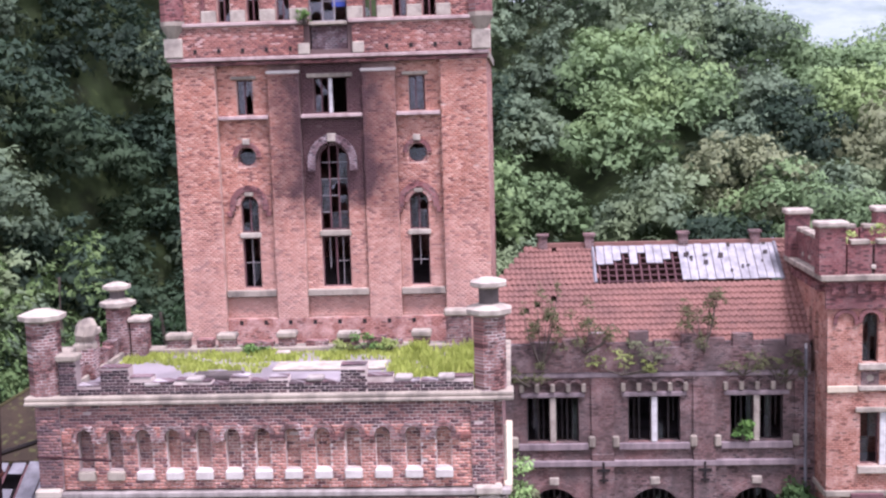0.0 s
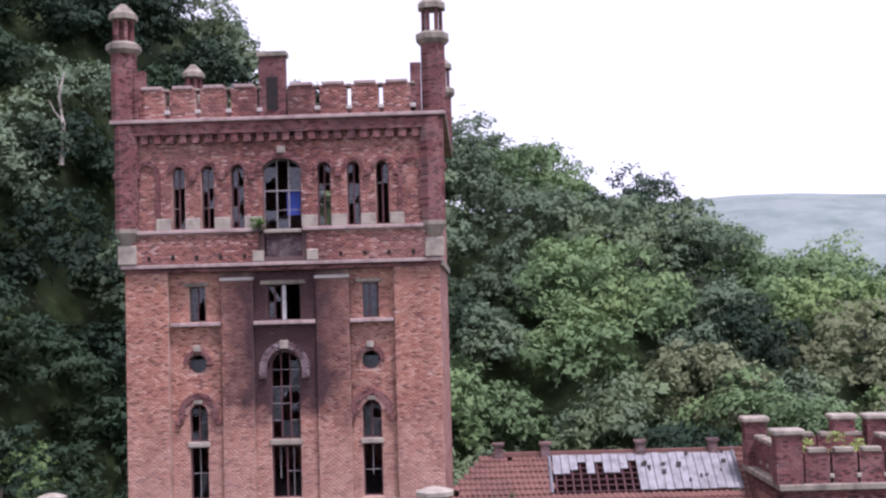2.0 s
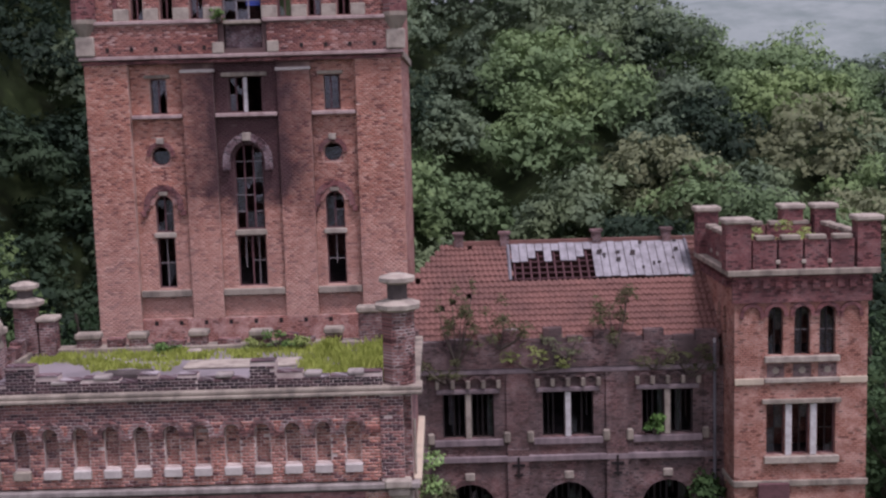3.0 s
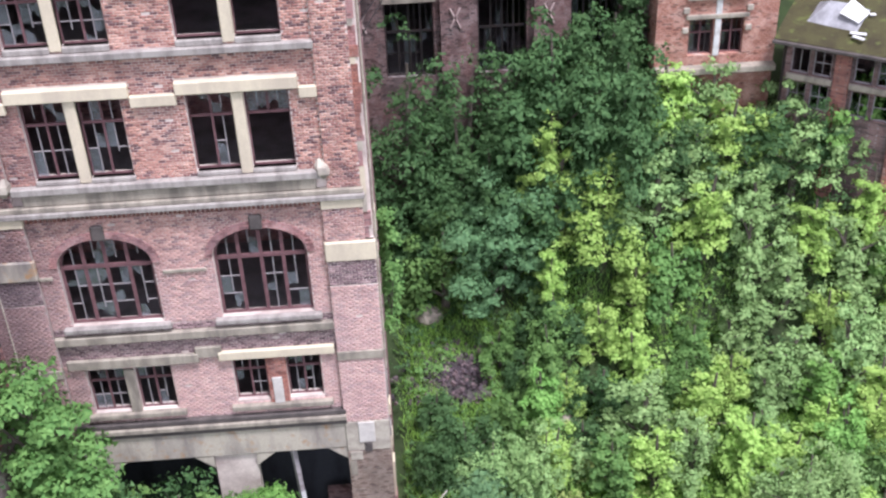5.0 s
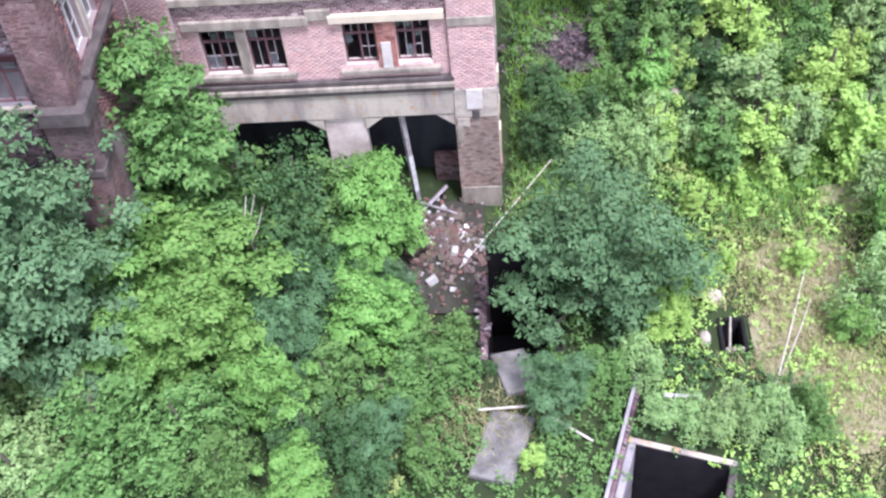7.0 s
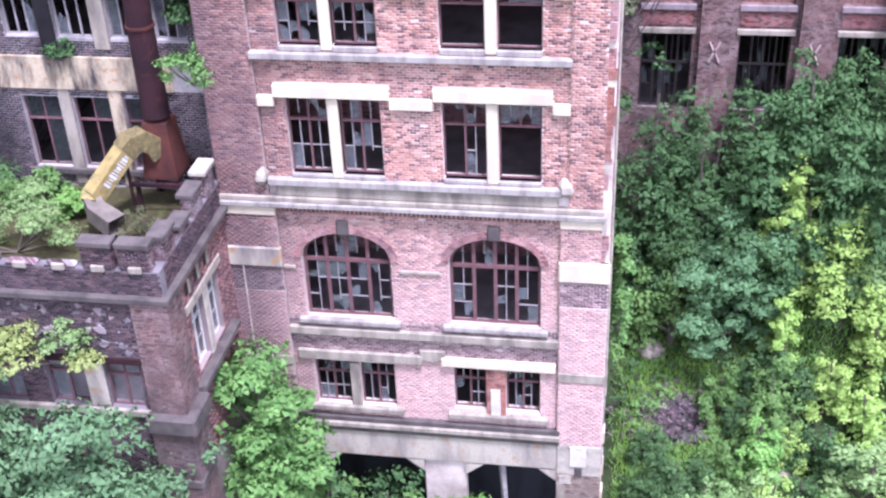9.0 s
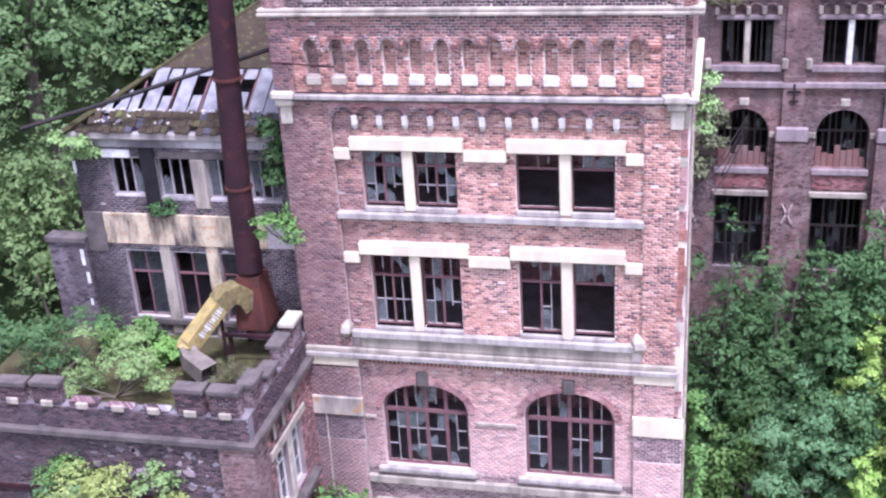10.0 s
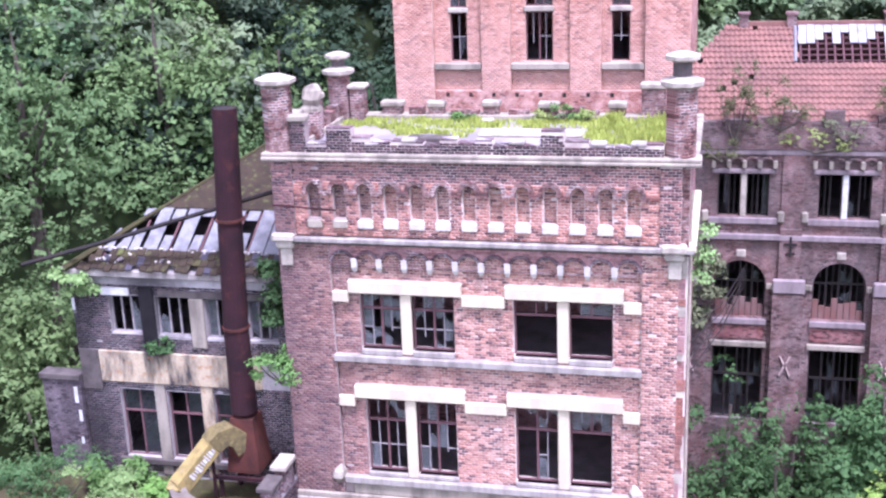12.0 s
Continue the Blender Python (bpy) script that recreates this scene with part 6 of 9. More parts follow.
def chimney():
    T = thing("steel_chimney", "tall rusted steel flue leaning above the terrace", "chimney", (-9.25, 0.3, 16.95))
    ox, oy, oz = -9.25, 0.3, 16.95
    def loc(p):
        return (p[0] - ox, p[1] - oy, p[2] - oz)
    axis = [(-9.27, 0.3, 20.6), (-9.3, 0.3, 24.0), (-9.15, 0.3, 28.15), (-8.97, 0.3, 32.2)]
    for i, (a, b) in enumerate(zip(axis, axis[1:])):
        bm = bmesh.new()
        r0, r1 = (0.47, 0.45) if i else (0.5, 0.47)
        tube(bm, [loc(a), loc((a[0] * 0.5 + b[0] * 0.5, 0.3, (a[2] + b[2]) / 2)), loc(b)], [r0, (r0 + r1) / 2, r1], 20)
        if i == 2:
            top = max(bm.faces, key=lambda f: f.calc_center_median().z)
            bmesh.ops.delete(bm, geom=[top], context="FACES_ONLY")
        part("flue_section", bm, RUST, T, smooth=False)
        if i:
            bm = bmesh.new()
            tube(bm, [loc((a[0], a[1], a[2] - 0.05)), loc((a[0], a[1], a[2] + 0.05))], [0.52, 0.52], 20)
            part("flange_ring", bm, RUST_BRIGHT, T, "orange-rusted flange ring")
    bm = bmesh.new()
    tube(bm, [loc((-9.0, 0.3, 31.3)), loc((-8.97, 0.3, 32.19))], [0.41, 0.41], 20)
    part("flue_lining", bm, IRON, T)
    bm = bmesh.new()
    prism(bm, [(0, 0, 1.35, 0.92), (0, 0, 1.48, 0.92), (0, 0, 3.5, 0.64)], 4, 45)
    part("hood", bm, RUST_BRIGHT, T, "flared orange-rusted hood")
    for sx in (-0.85, 0.85):
        for sy in (-0.85, 0.85):
            bm = bmesh.new()
            box(bm, sx - 0.07, sx + 0.07, sy - 0.07, sy + 0.07, 0, 1.35)
            part("leg", bm, RUST, T)
    for sy in (-0.95, 0.95):
        bm = bmesh.new()
        box(bm, -1.1, 1.1, sy - 0.06, sy + 0.06, 1.2, 1.36)
        part("base_beam", bm, RUST, T)
    return T


def duct():
    T = thing("air_duct", "bent square yellow duct with moss and pale scrawls on the terrace", "duct", (-10.8, -1.7, 16.95))
    o = Vector((-10.8, -1.7, 16.95))
    def run(name, pts, s, mat, label="", cap=True):
        bm = bmesh.new()
        loops = []
        for i, p in enumerate(pts):
            p = Vector(p) - o
            a, b = Vector(pts[max(i - 1, 0)]), Vector(pts[min(i + 1, len(pts) - 1)])
            d = (b - a).normalized()
            side = d.cross(Vector((0, 0, 1))).normalized()
            up = side.cross(d)
            loops.append([bm.verts.new(p + side * x * s[i] + up * z * s[i]) for x, z in ((-1, -1), (1, -1), (1, 1), (-1, 1))])
        for a, b in zip(loops, loops[1:]):
            for i in range(4):
                bm.faces.new((a[i], a[(i + 1) % 4], b[(i + 1) % 4], b[i]))
        if cap:
            bm.faces.new(loops[0])
        ob = part(name, bm, mat, T, label)
        m = ob.modifiers.new("wall", "SOLIDIFY")
        m.thickness, m.offset = 0.03, -1
        return ob
    run("duct_elbow", [(-9.35, 0.0, 19.2), (-9.5, -0.15, 19.7), (-9.75, -0.42, 19.98), (-10.0, -0.68, 19.93), (-10.2, -0.9, 19.7)], [0.34, 0.36, 0.37, 0.37, 0.34], DUCT_MOSS, "moss-covered duct elbow")
    run("duct_body", [(-10.1, -0.78, 19.82), (-11.1, -2.05, 18.5), (-11.13, -2.25, 18.33)], [0.31, 0.31, 0.3], DUCT_YELLOW, "faded yellow duct")
    run("duct_mouth", [(-11.13, -2.2, 18.33), (-10.9, -2.5, 18.12), (-9.95, -3.05, 17.88)], [0.3, 0.32, 0.36], DUCT_GREY, "grey duct mouth", cap=False)
    for k in range(11):
        t, w, tall = 0.16 + 0.058 * k, 0.022 + 0.03 * (k % 3 == 1), 0.1 + 0.07 * ((k * 5) % 4) / 3
        bm = bmesh.new()
        a, b = Vector((-10.1, -0.78, 19.82)) - o, Vector((-11.1, -2.05, 18.5)) - o
        d = (b - a).normalized()
        side = d.cross(Vector((0, 0, 1))).normalized()
        if side.x < 0:
            side = -side
        up = side.cross(d).normalized()
        c = a + (b - a) * t + side * 0.325
        vs = [bm.verts.new(c + d * w * x + up * tall * z + side * y) for y in (0, 0.006) for x, z in ((-1, -1), (1, -1), (1, 1), (-1, 1))]
        bm.faces.new(vs[:4]), bm.faces.new(vs[4:])
        part("scrawl", bm, PAINT_WHITE, T, "pale scrawled mark")
    for p, z in (((-10.2, -0.9), 19.3), ((-11.1, -2.1), 17.95)):
        bm = bmesh.new()
        x, y = p[0] - o.x, p[1] - o.y
        box(bm, x - 0.05, x + 0.05, y - 0.05, y + 0.05, 0, z - o.z)
        part("support_leg", bm, RUST, T)
    return T


chimney()
duct()


# ---- long hall and its end tower ----
def long_hall():
    T = thing("long_hall", "grimy brown-brick hall with tall arched windows and a clay-tile roof", "building", (7, 18.1, 0))
    o = Vector((7, 18.1, 0))
    F = Wall("front", 0.0)
    def U(x):
        return x - 7.0
    bays = [U(9.08), U(13.66), U(18.24)]
    holes = []
    for c in bays:
        holes += [(c - 1.17, c - 0.14, 23.74, 25.84), (c + 0.14, c + 1.17, 23.74, 25.84), (c - 1.2, c + 1.2, 18.62, 21.55, 1.2), (c - 1.2, c + 1.2, 13.2, 17.1)]
    bm = bmesh.new()
    wall_sheet(bm, F, U(6.0), U(20.6), -0.5, 28.3, holes, 0, 0.5)
    part("front_wall", bm, BRICK_BACK, T)
    bm = bmesh.new()
    wall_sheet(bm, Wall("left", U(6.0)), 0.5, 12, -0.5, 28.3, (), 0, 0.5)
    part("side_wall", bm, BRICK_BACK, T)
    bm = bmesh.new()
    wall_sheet(bm, Wall("right", U(20.6)), 0.5, 12, -0.5, 28.3, (), 0, 0.5)
    part("side_wall", bm, BRICK_BACK, T)
    bm = bmesh.new()
    wall_sheet(bm, Wall("back", 12.0), U(6.5), U(20.1), -0.5, 28.3, (), 0, 0.5)
    part("back_wall", bm, BRICK_BACK, T)
    for z in (12.6, 17.9, 23.0, 28.0):
        bm = bmesh.new()
        box(bm, U(6.5), U(20.1), 0.5, 11.5, z - 0.2, z)
        part("floor_slab", bm, PLASTER_DARK, T)
    # piers between the bays
    for c in (U(6.75), U(11.33), U(15.9), U(20.4)):
        a, b = c - 0.5, c + 0.5
        p = part("pier", single(F, a, b, -0.18, -0.003, -0.5, 23.2, 0), BRICK_BACK, T)
        q = part("pier_foot", single(F, a - 0.22, b + 0.22, -0.4, -0.183, -0.5, 20.0, 0), BRICK_BACK, T)
        part("pier_cap", single(F, a - 0.25, b + 0.25, -0.46, -0.184, 20.05, 20.75, 0.06), STONE_MAUVE, q)
        part("upper_pier", single(F, a, b, -0.1, -0.003, 23.2, 26.9, 0), BRICK_BACK, T)
        for z in (22.3, 16.35):
            bm = bmesh.new()
            d = -0.2 if z > 20 else -0.42
            if z > 20:
                F.box(bm, c - 0.05, c + 0.05, d - 0.04, d, z - 0.45, z + 0.55)
                F.box(bm, c - 0.3, c + 0.3, d - 0.041, d - 0.001, z + 0.1, z + 0.22)
                F.box(bm, c - 0.2, c + 0.2, d - 0.042, d - 0.002, z - 0.35, z - 0.25)
            else:
                # two bent straps, back to back
                for e in (-1, 1):
                    tube(bm, [F(c + e * 0.24, d - 0.03, z - 0.5), F(c + e * 0.07, d - 0.03, z - 0.12), F(c + e * 0.07, d - 0.03, z + 0.12), F(c + e * 0.24, d - 0.03, z + 0.5)], [0.05, 0.055, 0.055, 0.05], 5)
            part("wall_anchor", bm, IRON if z > 20 else STONE_PINK, p if z > 20 else q, "iron wall anchor")
    for i, c in enumerate(bays):
        part("lintel", single(F, c - 1.45, c + 1.45, -0.1, 0.45, 25.85, 26.06), STONE_MAUVE, T)
        part("mullion", single(F, c - 0.135, c + 0.135, -0.03, 0.45, 23.72, 25.848), STONE_PALE if i != 1 else PAINT_WHITE, T)
        part("window_sill", single(F, c - 1.6, c + 1.6, -0.12, 0.45, 23.38, 23.7), STONE_MAUVE, T)
        for s in (-1.75, 1.75):
            part("scroll_stone", single(F, c + s - 0.16, c + s + 0.16, -0.2, 0.0, 23.5, 24.05, 0.08), STONE_GREY, T)
        for k in range(5):
            u = c - 1.4 + k * 0.7
            part("corbel", single(F, u - 0.1, u + 0.1, -0.22, -0.003, 26.12, 26.5), STONE_GREY, T)
            if k < 4:
                bm = bmesh.new()
                arch_band(bm, F, u + 0.1, u + 0.6, 26.35, 0.24, 0.1, -0.16, -0.003, 8)
                part("arch_ring", bm, BRICK_BACK, T)
        bm = bmesh.new()
        arch_band(bm, F, c - 1.22, c + 1.22, 20.35, 1.22, 0.3, -0.08, -0.003, 14)
        part("arch_ring", bm, BRICK_BACK, T)
        part("keystone", single(F, c - 0.22, c + 0.22, -0.14, -0.003, 21.75, 22.1), STONE_PALE, T)
        for s in (-1.42, 1.42):
            part("impost", single(F, c + s - 0.2, c + s + 0.2, -0.14, -0.003, 20.15, 20.45), STONE_GREY, T)
        part("window_sill", single(F, c - 1.3, c + 1.3, -0.15, 0.45, 18.3, 18.6), STONE_MAUVE, T)
        part("apron_panel", single(F, c - 1.2, c + 1.2, -0.05, -0.003, 17.55, 18.2, 0), BRICK_TALL_TOP, T)
        part("lintel", single(F, c - 1.35, c + 1.35, -0.15, 0.3, 17.12, 17.4), STONE_GREY, T)
        for k in range(8):
            u = c - 1.15 + k * 0.29
            part("board", single(F, u, u + 0.26, 0.25, 0.3, 18.62, 19.45 + 0.2 * math.sin(k * 2.3 + i) + 0.12 * math.sin(k * 5.1), 0), BOARD, T, "weathered reddish board")
        glazing(T, F, c - 1.2, c + 1.2, 18.62, 21.55, 1.2, 2, 2, 0.62, 0.32, kept=0.22, seed=400 + i, leaves=4, bar=0.06, frame_mat=IRON, bars=IRON, glass=GLASS_CLEAR)
        glazing(T, F, c - 1.2, c + 1.2, 13.2, 17.1, 0, 2, 2, 0.6, 0.25, kept=0.2, seed=410 + i, leaves=4, bar=0.07, frame_mat=IRON, bars=IRON, glass=GLASS_CLEAR)
        glazing(T, F, c - 1.17, c - 0.14, 23.74, 25.84, 0, 2, 1, 1.0, 0.25, kept=0.25, seed=420 + i, leaves=2, bar=0.05, bars=IRON, frame_mat=IRON, glass=GLASS_CLEAR)
        glazing(T, F, c + 0.14, c + 1.17, 23.74, 25.84, 0, 2, 1, 1.0, 0.25, kept=0.25, seed=430 + i, leaves=2, bar=0.05, bars=IRON, frame_mat=IRON, glass=GLASS_CLEAR)
    part("string_course", single(F, U(6.0), U(20.6), -0.2, -0.003, 22.62, 22.9), STONE_MAUVE, T)
    part("string_course", single(F, U(6.0), U(20.6), -0.12, -0.003, 26.75, 27.0), STONE_MAUVE, T)
    part("parapet", single(F, U(6.0), U(20.6), -0.15, 0.35, 27.02, 28.1, 0), BRICK_BACK, T)
    rng = random.Random(8)
    u = U(6.1)
    while u < U(20.3):
        w = rng.uniform(0.7, 1.1)
        part("merlon", single(F, u, min(u + w, U(20.5)), -0.12, 0.3, 28.1, 28.15 + rng.uniform(0.1, 0.75), 0), BRICK_BACK, T)
        u += w + rng.uniform(0.05, 0.5)
    bm = bmesh.new()
    tube(bm, [(U(20.35), -0.3, 6.0), (U(20.35), -0.3, 28.0)], [0.07, 0.07], 6)
    part("downpipe", bm, ZINC, T)
    # roof of clay tiles in courses
    ey, ez, ry, rz = 0.35, 28.2, 5.9, 32.0
    x0, x1 = U(6.3), U(20.9)
    n = 17
    roof = part("roof", single(F, x0, x1, 0.5, 11.6, 27.9, 27.98, 0), PLASTER_DARK, T)
    def at(s):
        return ey + (ry - ey) * s, ez + (rz - ez) * s
    rows = [bmesh.new() for _ in range(2)]
    for i in range(n):
        (y0, za), (y1, zb) = at(i / n), at((i + 1) / n)
        left = x0 + max(0.0, (i / n - 0.55)) * 4.2
        m = 56
        for k in range(m):
            a, b = left + (x1 - left) * k / m, left + (x1 - left) * (k + 1) / m
            cx = (a + b) / 2
            patch = U(11.45) < cx < U(20.2) and i / n > 0.58
            if patch or (rng.random() < 0.006):
                continue
            j = rng.uniform(-0.012, 0.02)
            mid = (a + b) / 2
            pts = [(a, y0 - 0.06, za + 0.06 + j), (mid, y0 - 0.06, za + 0.13 + j), (b, y0 - 0.06, za + 0.06 + j), (b, y1, zb + j), (mid, y1, zb + 0.07 + j), (a, y1, zb + j)]
            bm = rows[0 if i < 9 else 1]
            v = [bm.verts.new(p) for p in pts]
            bm.faces.new((v[0], v[1], v[4], v[5])), bm.faces.new((v[1], v[2], v[3], v[4]))
            w = [bm.verts.new((p[0], p[1], p[2] - 0.06)) for p in pts[:3]]
            bm.faces.new((v[0], v[1], w[1], w[0])), bm.faces.new((v[1], v[2], w[2], w[1]))
    for bm in rows:
        tagged(part("roof_tiles", bm, TILE, roof, "faded red clay roof tiles"), kind="stuff")
    # bare patch with zinc sheets and open battens
    y0, za = at(0.6)
    y1, zb = at(1.0)
    for k in range(22):
        a = U(11.5) + k * 0.4
        b = a + 0.37
        if k in (2, 3, 5, 8, 9):
            pieces = ((0.0, 0.3), (0.75, 1.0)) if k % 2 else ((0.55, 1.0),)
        else:
            pieces = ((0.0, 1.0),)
        if k in (0, 1, 2, 3, 4, 5, 6, 7, 8, 9):
            pieces = tuple((max(p, 0.45), q) for p, q in pieces if q > 0.45)
        for p, q in pieces:
            bm = bmesh.new()
            lift = 0.07 + rng.uniform(0, 0.05)
            pts = [(a, y0 + (y1 - y0) * p, za + (zb - za) * p + lift), (b, y0 + (y1 - y0) * p, za + (zb - za) * p + lift), (b, y0 + (y1 - y0) * q, za + (zb - za) * q + lift), (a, y0 + (y1 - y0) * q, za + (zb - za) * q + lift)]
            lo = [bm.verts.new(s) for s in pts]
            hi = [bm.verts.new((s[0], s[1], s[2] + 0.03)) for s in pts]
            bm.faces.new(lo[::-1]), bm.faces.new(hi)
            for i in range(4):
                bm.faces.new((lo[i], lo[(i + 1) % 4], hi[(i + 1) % 4], hi[i]))
            part("roof_sheet", bm, ZINC_PALE, roof, "weathered grey roof sheet")
    # dark quads laid over the sheets paint the shade in holes
    for k in range(14):
        a, q = U(15.8) + rng.uniform(0, 4.0), rng.uniform(0.62, 0.95)
        (ya, zc), (yb, zd) = at(q), at(q + rng.uniform(0.02, 0.06))
        bm = bmesh.new()
        w = rng.uniform(0.05, 0.16)
        bm.faces.new([bm.verts.new(p) for p in ((a - w, ya, zc + 0.165), (a + w * 0.7, ya, zc + 0.165), (a + w, yb, zd + 0.165), (a - w * 0.5, yb, zd + 0.165))])
        part("rust_hole", bm, IRON, roof)
    for k in range(7):
        s = 0.62 + k * 0.06
        y, z = at(s)
        bm = bmesh.new()
        box(bm, U(11.5), U(15.6), y - 0.03, y + 0.03, z - 0.03, z + 0.02)
        part("batten", bm, WOOD_FRAME, roof)
    for k in range(11):
        x = U(11.6) + k * 0.4
        bm = bmesh.new()
        tube(bm, [(x, y0, za - 0.03), (x, y1, zb - 0.03)], [0.04, 0.04], 4)
        part("rafter", bm, WOOD_FRAME, roof)
    for a, b, s0, s1 in ((U(11.35), U(11.5), 0.58, 1.02), (U(20.2), U(20.35), 0.58, 1.02)):
        bm = bmesh.new()
        (ya, zc), (yb, zd) = at(s0), at(s1)
        tube(bm, [(a, ya, zc + 0.12), (a, yb, zd + 0.12)], [0.09, 0.09], 5)
        part("roof_edge", bm, ZINC, roof)
    bm = bmesh.new()
    box(bm, U(8.6), x1, ry - 0.14, ry + 0.14, rz, rz + 0.2)
    part("ridge_tiles", bm, TILE, roof)
    bm = bmesh.new()
    v = [bm.verts.new(p) for p in ((U(8.3), ry, rz), (x1, ry, rz), (x1, 11.6, 28.2), (x0, 11.6, 28.2))]
    bm.faces.new(v)
    v = [bm.verts.new(p) for p in ((x0, ey, ez), (x0, ey + 3.0, ez + 2.06), (U(8.3), ry, rz), (x0, 11.6, 28.2))]
    bm.faces.new(v)
    part("back_slope", bm, TILE, roof)
    for x in (8.9, 11.2, 15.8, 19.3):
        bm = bmesh.new()
        box(bm, U(x) - 0.22, U(x) + 0.22, ry - 0.25, ry + 0.2, rz - 0.3, rz + 0.55)
        box(bm, U(x) - 0.3, U(x) + 0.3, ry - 0.32, ry + 0.27, rz + 0.55, rz + 0.66)
        part("chimney_stub", bm, BRICK_BACK, roof)
    return T


def end_tower():
    T = thing("end_tower", "square red-brick stair tower with battlements and triple arched windows", "building", (20.8, 16, 0))
    F = Wall("front", 0.0)
    L = Wall("left", 0.0)
    def U(x):
        return x - 20.8
    X1 = 5.85
    D = 6.2
    tri = [(1.47, 2.14), (2.62, 3.33), (3.73, 4.44)]
    mid = [(1.42, 2.24), (2.55, 3.34), (3.65, 4.48)]
    pair = [(1.6, 2.78), (3.15, 4.25)]
    holes = [(a, b, 27.72, 29.9, 0.34) for a, b in tri] + [(a, b, 23.2, 25.55) for a, b in mid] + [(a, b, 17.6, 20.9, 0.56) for a, b in pair] + [(a, b, 14.4, 16.25) for a, b in pair]
    bm = bmesh.new()
    wall_sheet(bm, F, 0, X1, -0.5, 31.3, holes, 0, 0.45)
    part("front_wall", bm, BRICK_SALMON, T)
    bm = bmesh.new()
    wall_sheet(bm, L, 0.45, D, -0.5, 31.3, [(1.5, 2.1, 27.8, 29.7, 0.3), (2.6, 3.2, 27.8, 29.7, 0.3)], 0, 0.45)
    part("side_wall", bm, BRICK_SALMON, T)
    bm = bmesh.new()
    wall_sheet(bm, Wall("right", X1), 0.45, D, -0.5, 31.3, (), 0, 0.45)
    part("side_wall", bm, BRICK_SALMON, T)
    bm = bmesh.new()
    wall_sheet(bm, Wall("back", D), 0.45, X1 - 0.45, -0.5, 31.3, (), 0, 0.45)
    part("back_wall", bm, BRICK_SALMON, T)
    for z in (13.5, 22.0, 27.0, 31.2):
        bm = bmesh.new()
        box(bm, 0.45, X1 - 0.45, 0.45, D - 0.45, z - 0.25, z)
        part("floor_slab", bm, PLASTER_DARK, T)
    # upper stage stands a little proud
    bm = bmesh.new()
    wall_sheet(bm, F, -0.12, X1 + 0.12, 30.1, 31.3, (), -0.14, -0.003)
    part("upper_band", bm, BRICK_TALL_TOP, T)
    for i in range(11):
        u = 0.1 + i * 0.54
        part("corbel", single(F, u, u + 0.3, -0.26, -0.143, 30.75, 31.1, 0), BRICK_TALL_TOP, T)
        if i < 10:
            v = 0.5 + i * 0.54
            part("corbel", single(L, v, v + 0.3, -0.26, -0.003, 30.75, 31.1, 0), BRICK_TALL_TOP, T)
    part("cornice", single(F, -0.4, X1 + 0.4, -0.42, 0.4, 31.32, 31.58), STONE_GREY, T)
    for side, at in (("left", 0.0), ("right", X1)):
        part("cornice", single(Wall(side, at), 0.42, D + 0.4, -0.4, 0.3, 31.321, 31.581), STONE_GREY, T)
    part("cornice", single(Wall("back", D), 0.32, X1 - 0.32, -0.4, 0.3, 31.322, 31.582), STONE_GREY, T)
    for c in (0.75, 5.1):
        bm = bmesh.new()
        arch_band(bm, F, c - 0.36, c + 0.36, 29.55, 0.36, 0.16, -0.1, -0.003, 10, legs=0.15)
        part("blind_arch", bm, BRICK_TALL_TOP, T)
    for i, (a, b) in enumerate(tri):
        bm = bmesh.new()
        arch_band(bm, F, a - 0.02, b + 0.02, 29.56, 0.36, 0.18, -0.1, -0.003, 10, legs=0.1)
        part("arch_ring", bm, BRICK_TALL_TOP, T)
        glazing(T, F, a, b, 27.72, 29.9, 0.34, 1, 2, 1.0, 0.25, kept=0.6, seed=500 + i, leaves=2, bar=0.05, glass=GLASS_CLEAR, frame_mat=IRON)
        part("apron_panel", single(F, a - 0.05, b + 0.05, -0.03, -0.003, 26.75, 27.35, 0), BRICK_BACK, T)
        bm = bmesh.new()
        prism(bm, [((a + b) / 2, -0.033, 27.05, 0.16), ((a + b) / 2, -0.033, 27.051, 0.16)], 8)
        bmesh.ops.rotate(bm, verts=bm.verts, cent=((a + b) / 2, -0.033, 27.05), matrix=Matrix.Rotation(radians(90), 3, "X"))
        part("roundel", bm, STONE_GREY, T)
    part("window_sill", single(F, 1.3, 4.6, -0.2, 0.4, 27.42, 27.7), STONE_PALE, T)
    part("window_sill", single(F, 1.3, 4.6, -0.14, -0.003, 26.5, 26.72), STONE_PALE, T)
    for a, b in ((0.0, 1.28), (4.62, X1)):
        part("string_course", single(F, a, b, -0.08, -0.003, 26.42, 26.72), STONE_CREAM, T)
    part("lintel", single(F, 1.2, 4.7, -0.16, -0.003, 25.56, 25.78), STONE_GREY, T)
    part("window_sill", single(F, 1.3, 4.62, -0.18, 0.4, 22.85, 23.18), STONE_PALE, T)
    for u in (2.395, 3.495):
        part("mullion", single(F, u - 0.145, u + 0.145, -0.03, 0.4, 23.19, 25.55), PAINT_WHITE, T, "white stone mullion")
    for i, (a, b) in enumerate(mid):
        glazing(T, F, a, b, 23.2, 25.55, 0, 2, 2, 1.0, 0.25, kept=0.2, seed=510 + i, leaves=1, bar=0.05, glass=GLASS_CLEAR, bars=IRON)
    part("string_course", single(F, -0.06, X1 + 0.06, -0.14, -0.003, 21.8, 22.08), STONE_GREY, T)
    part("string_course", single(L, 0.0, D, -0.1, -0.003, 21.8, 22.08), STONE_GREY, T)
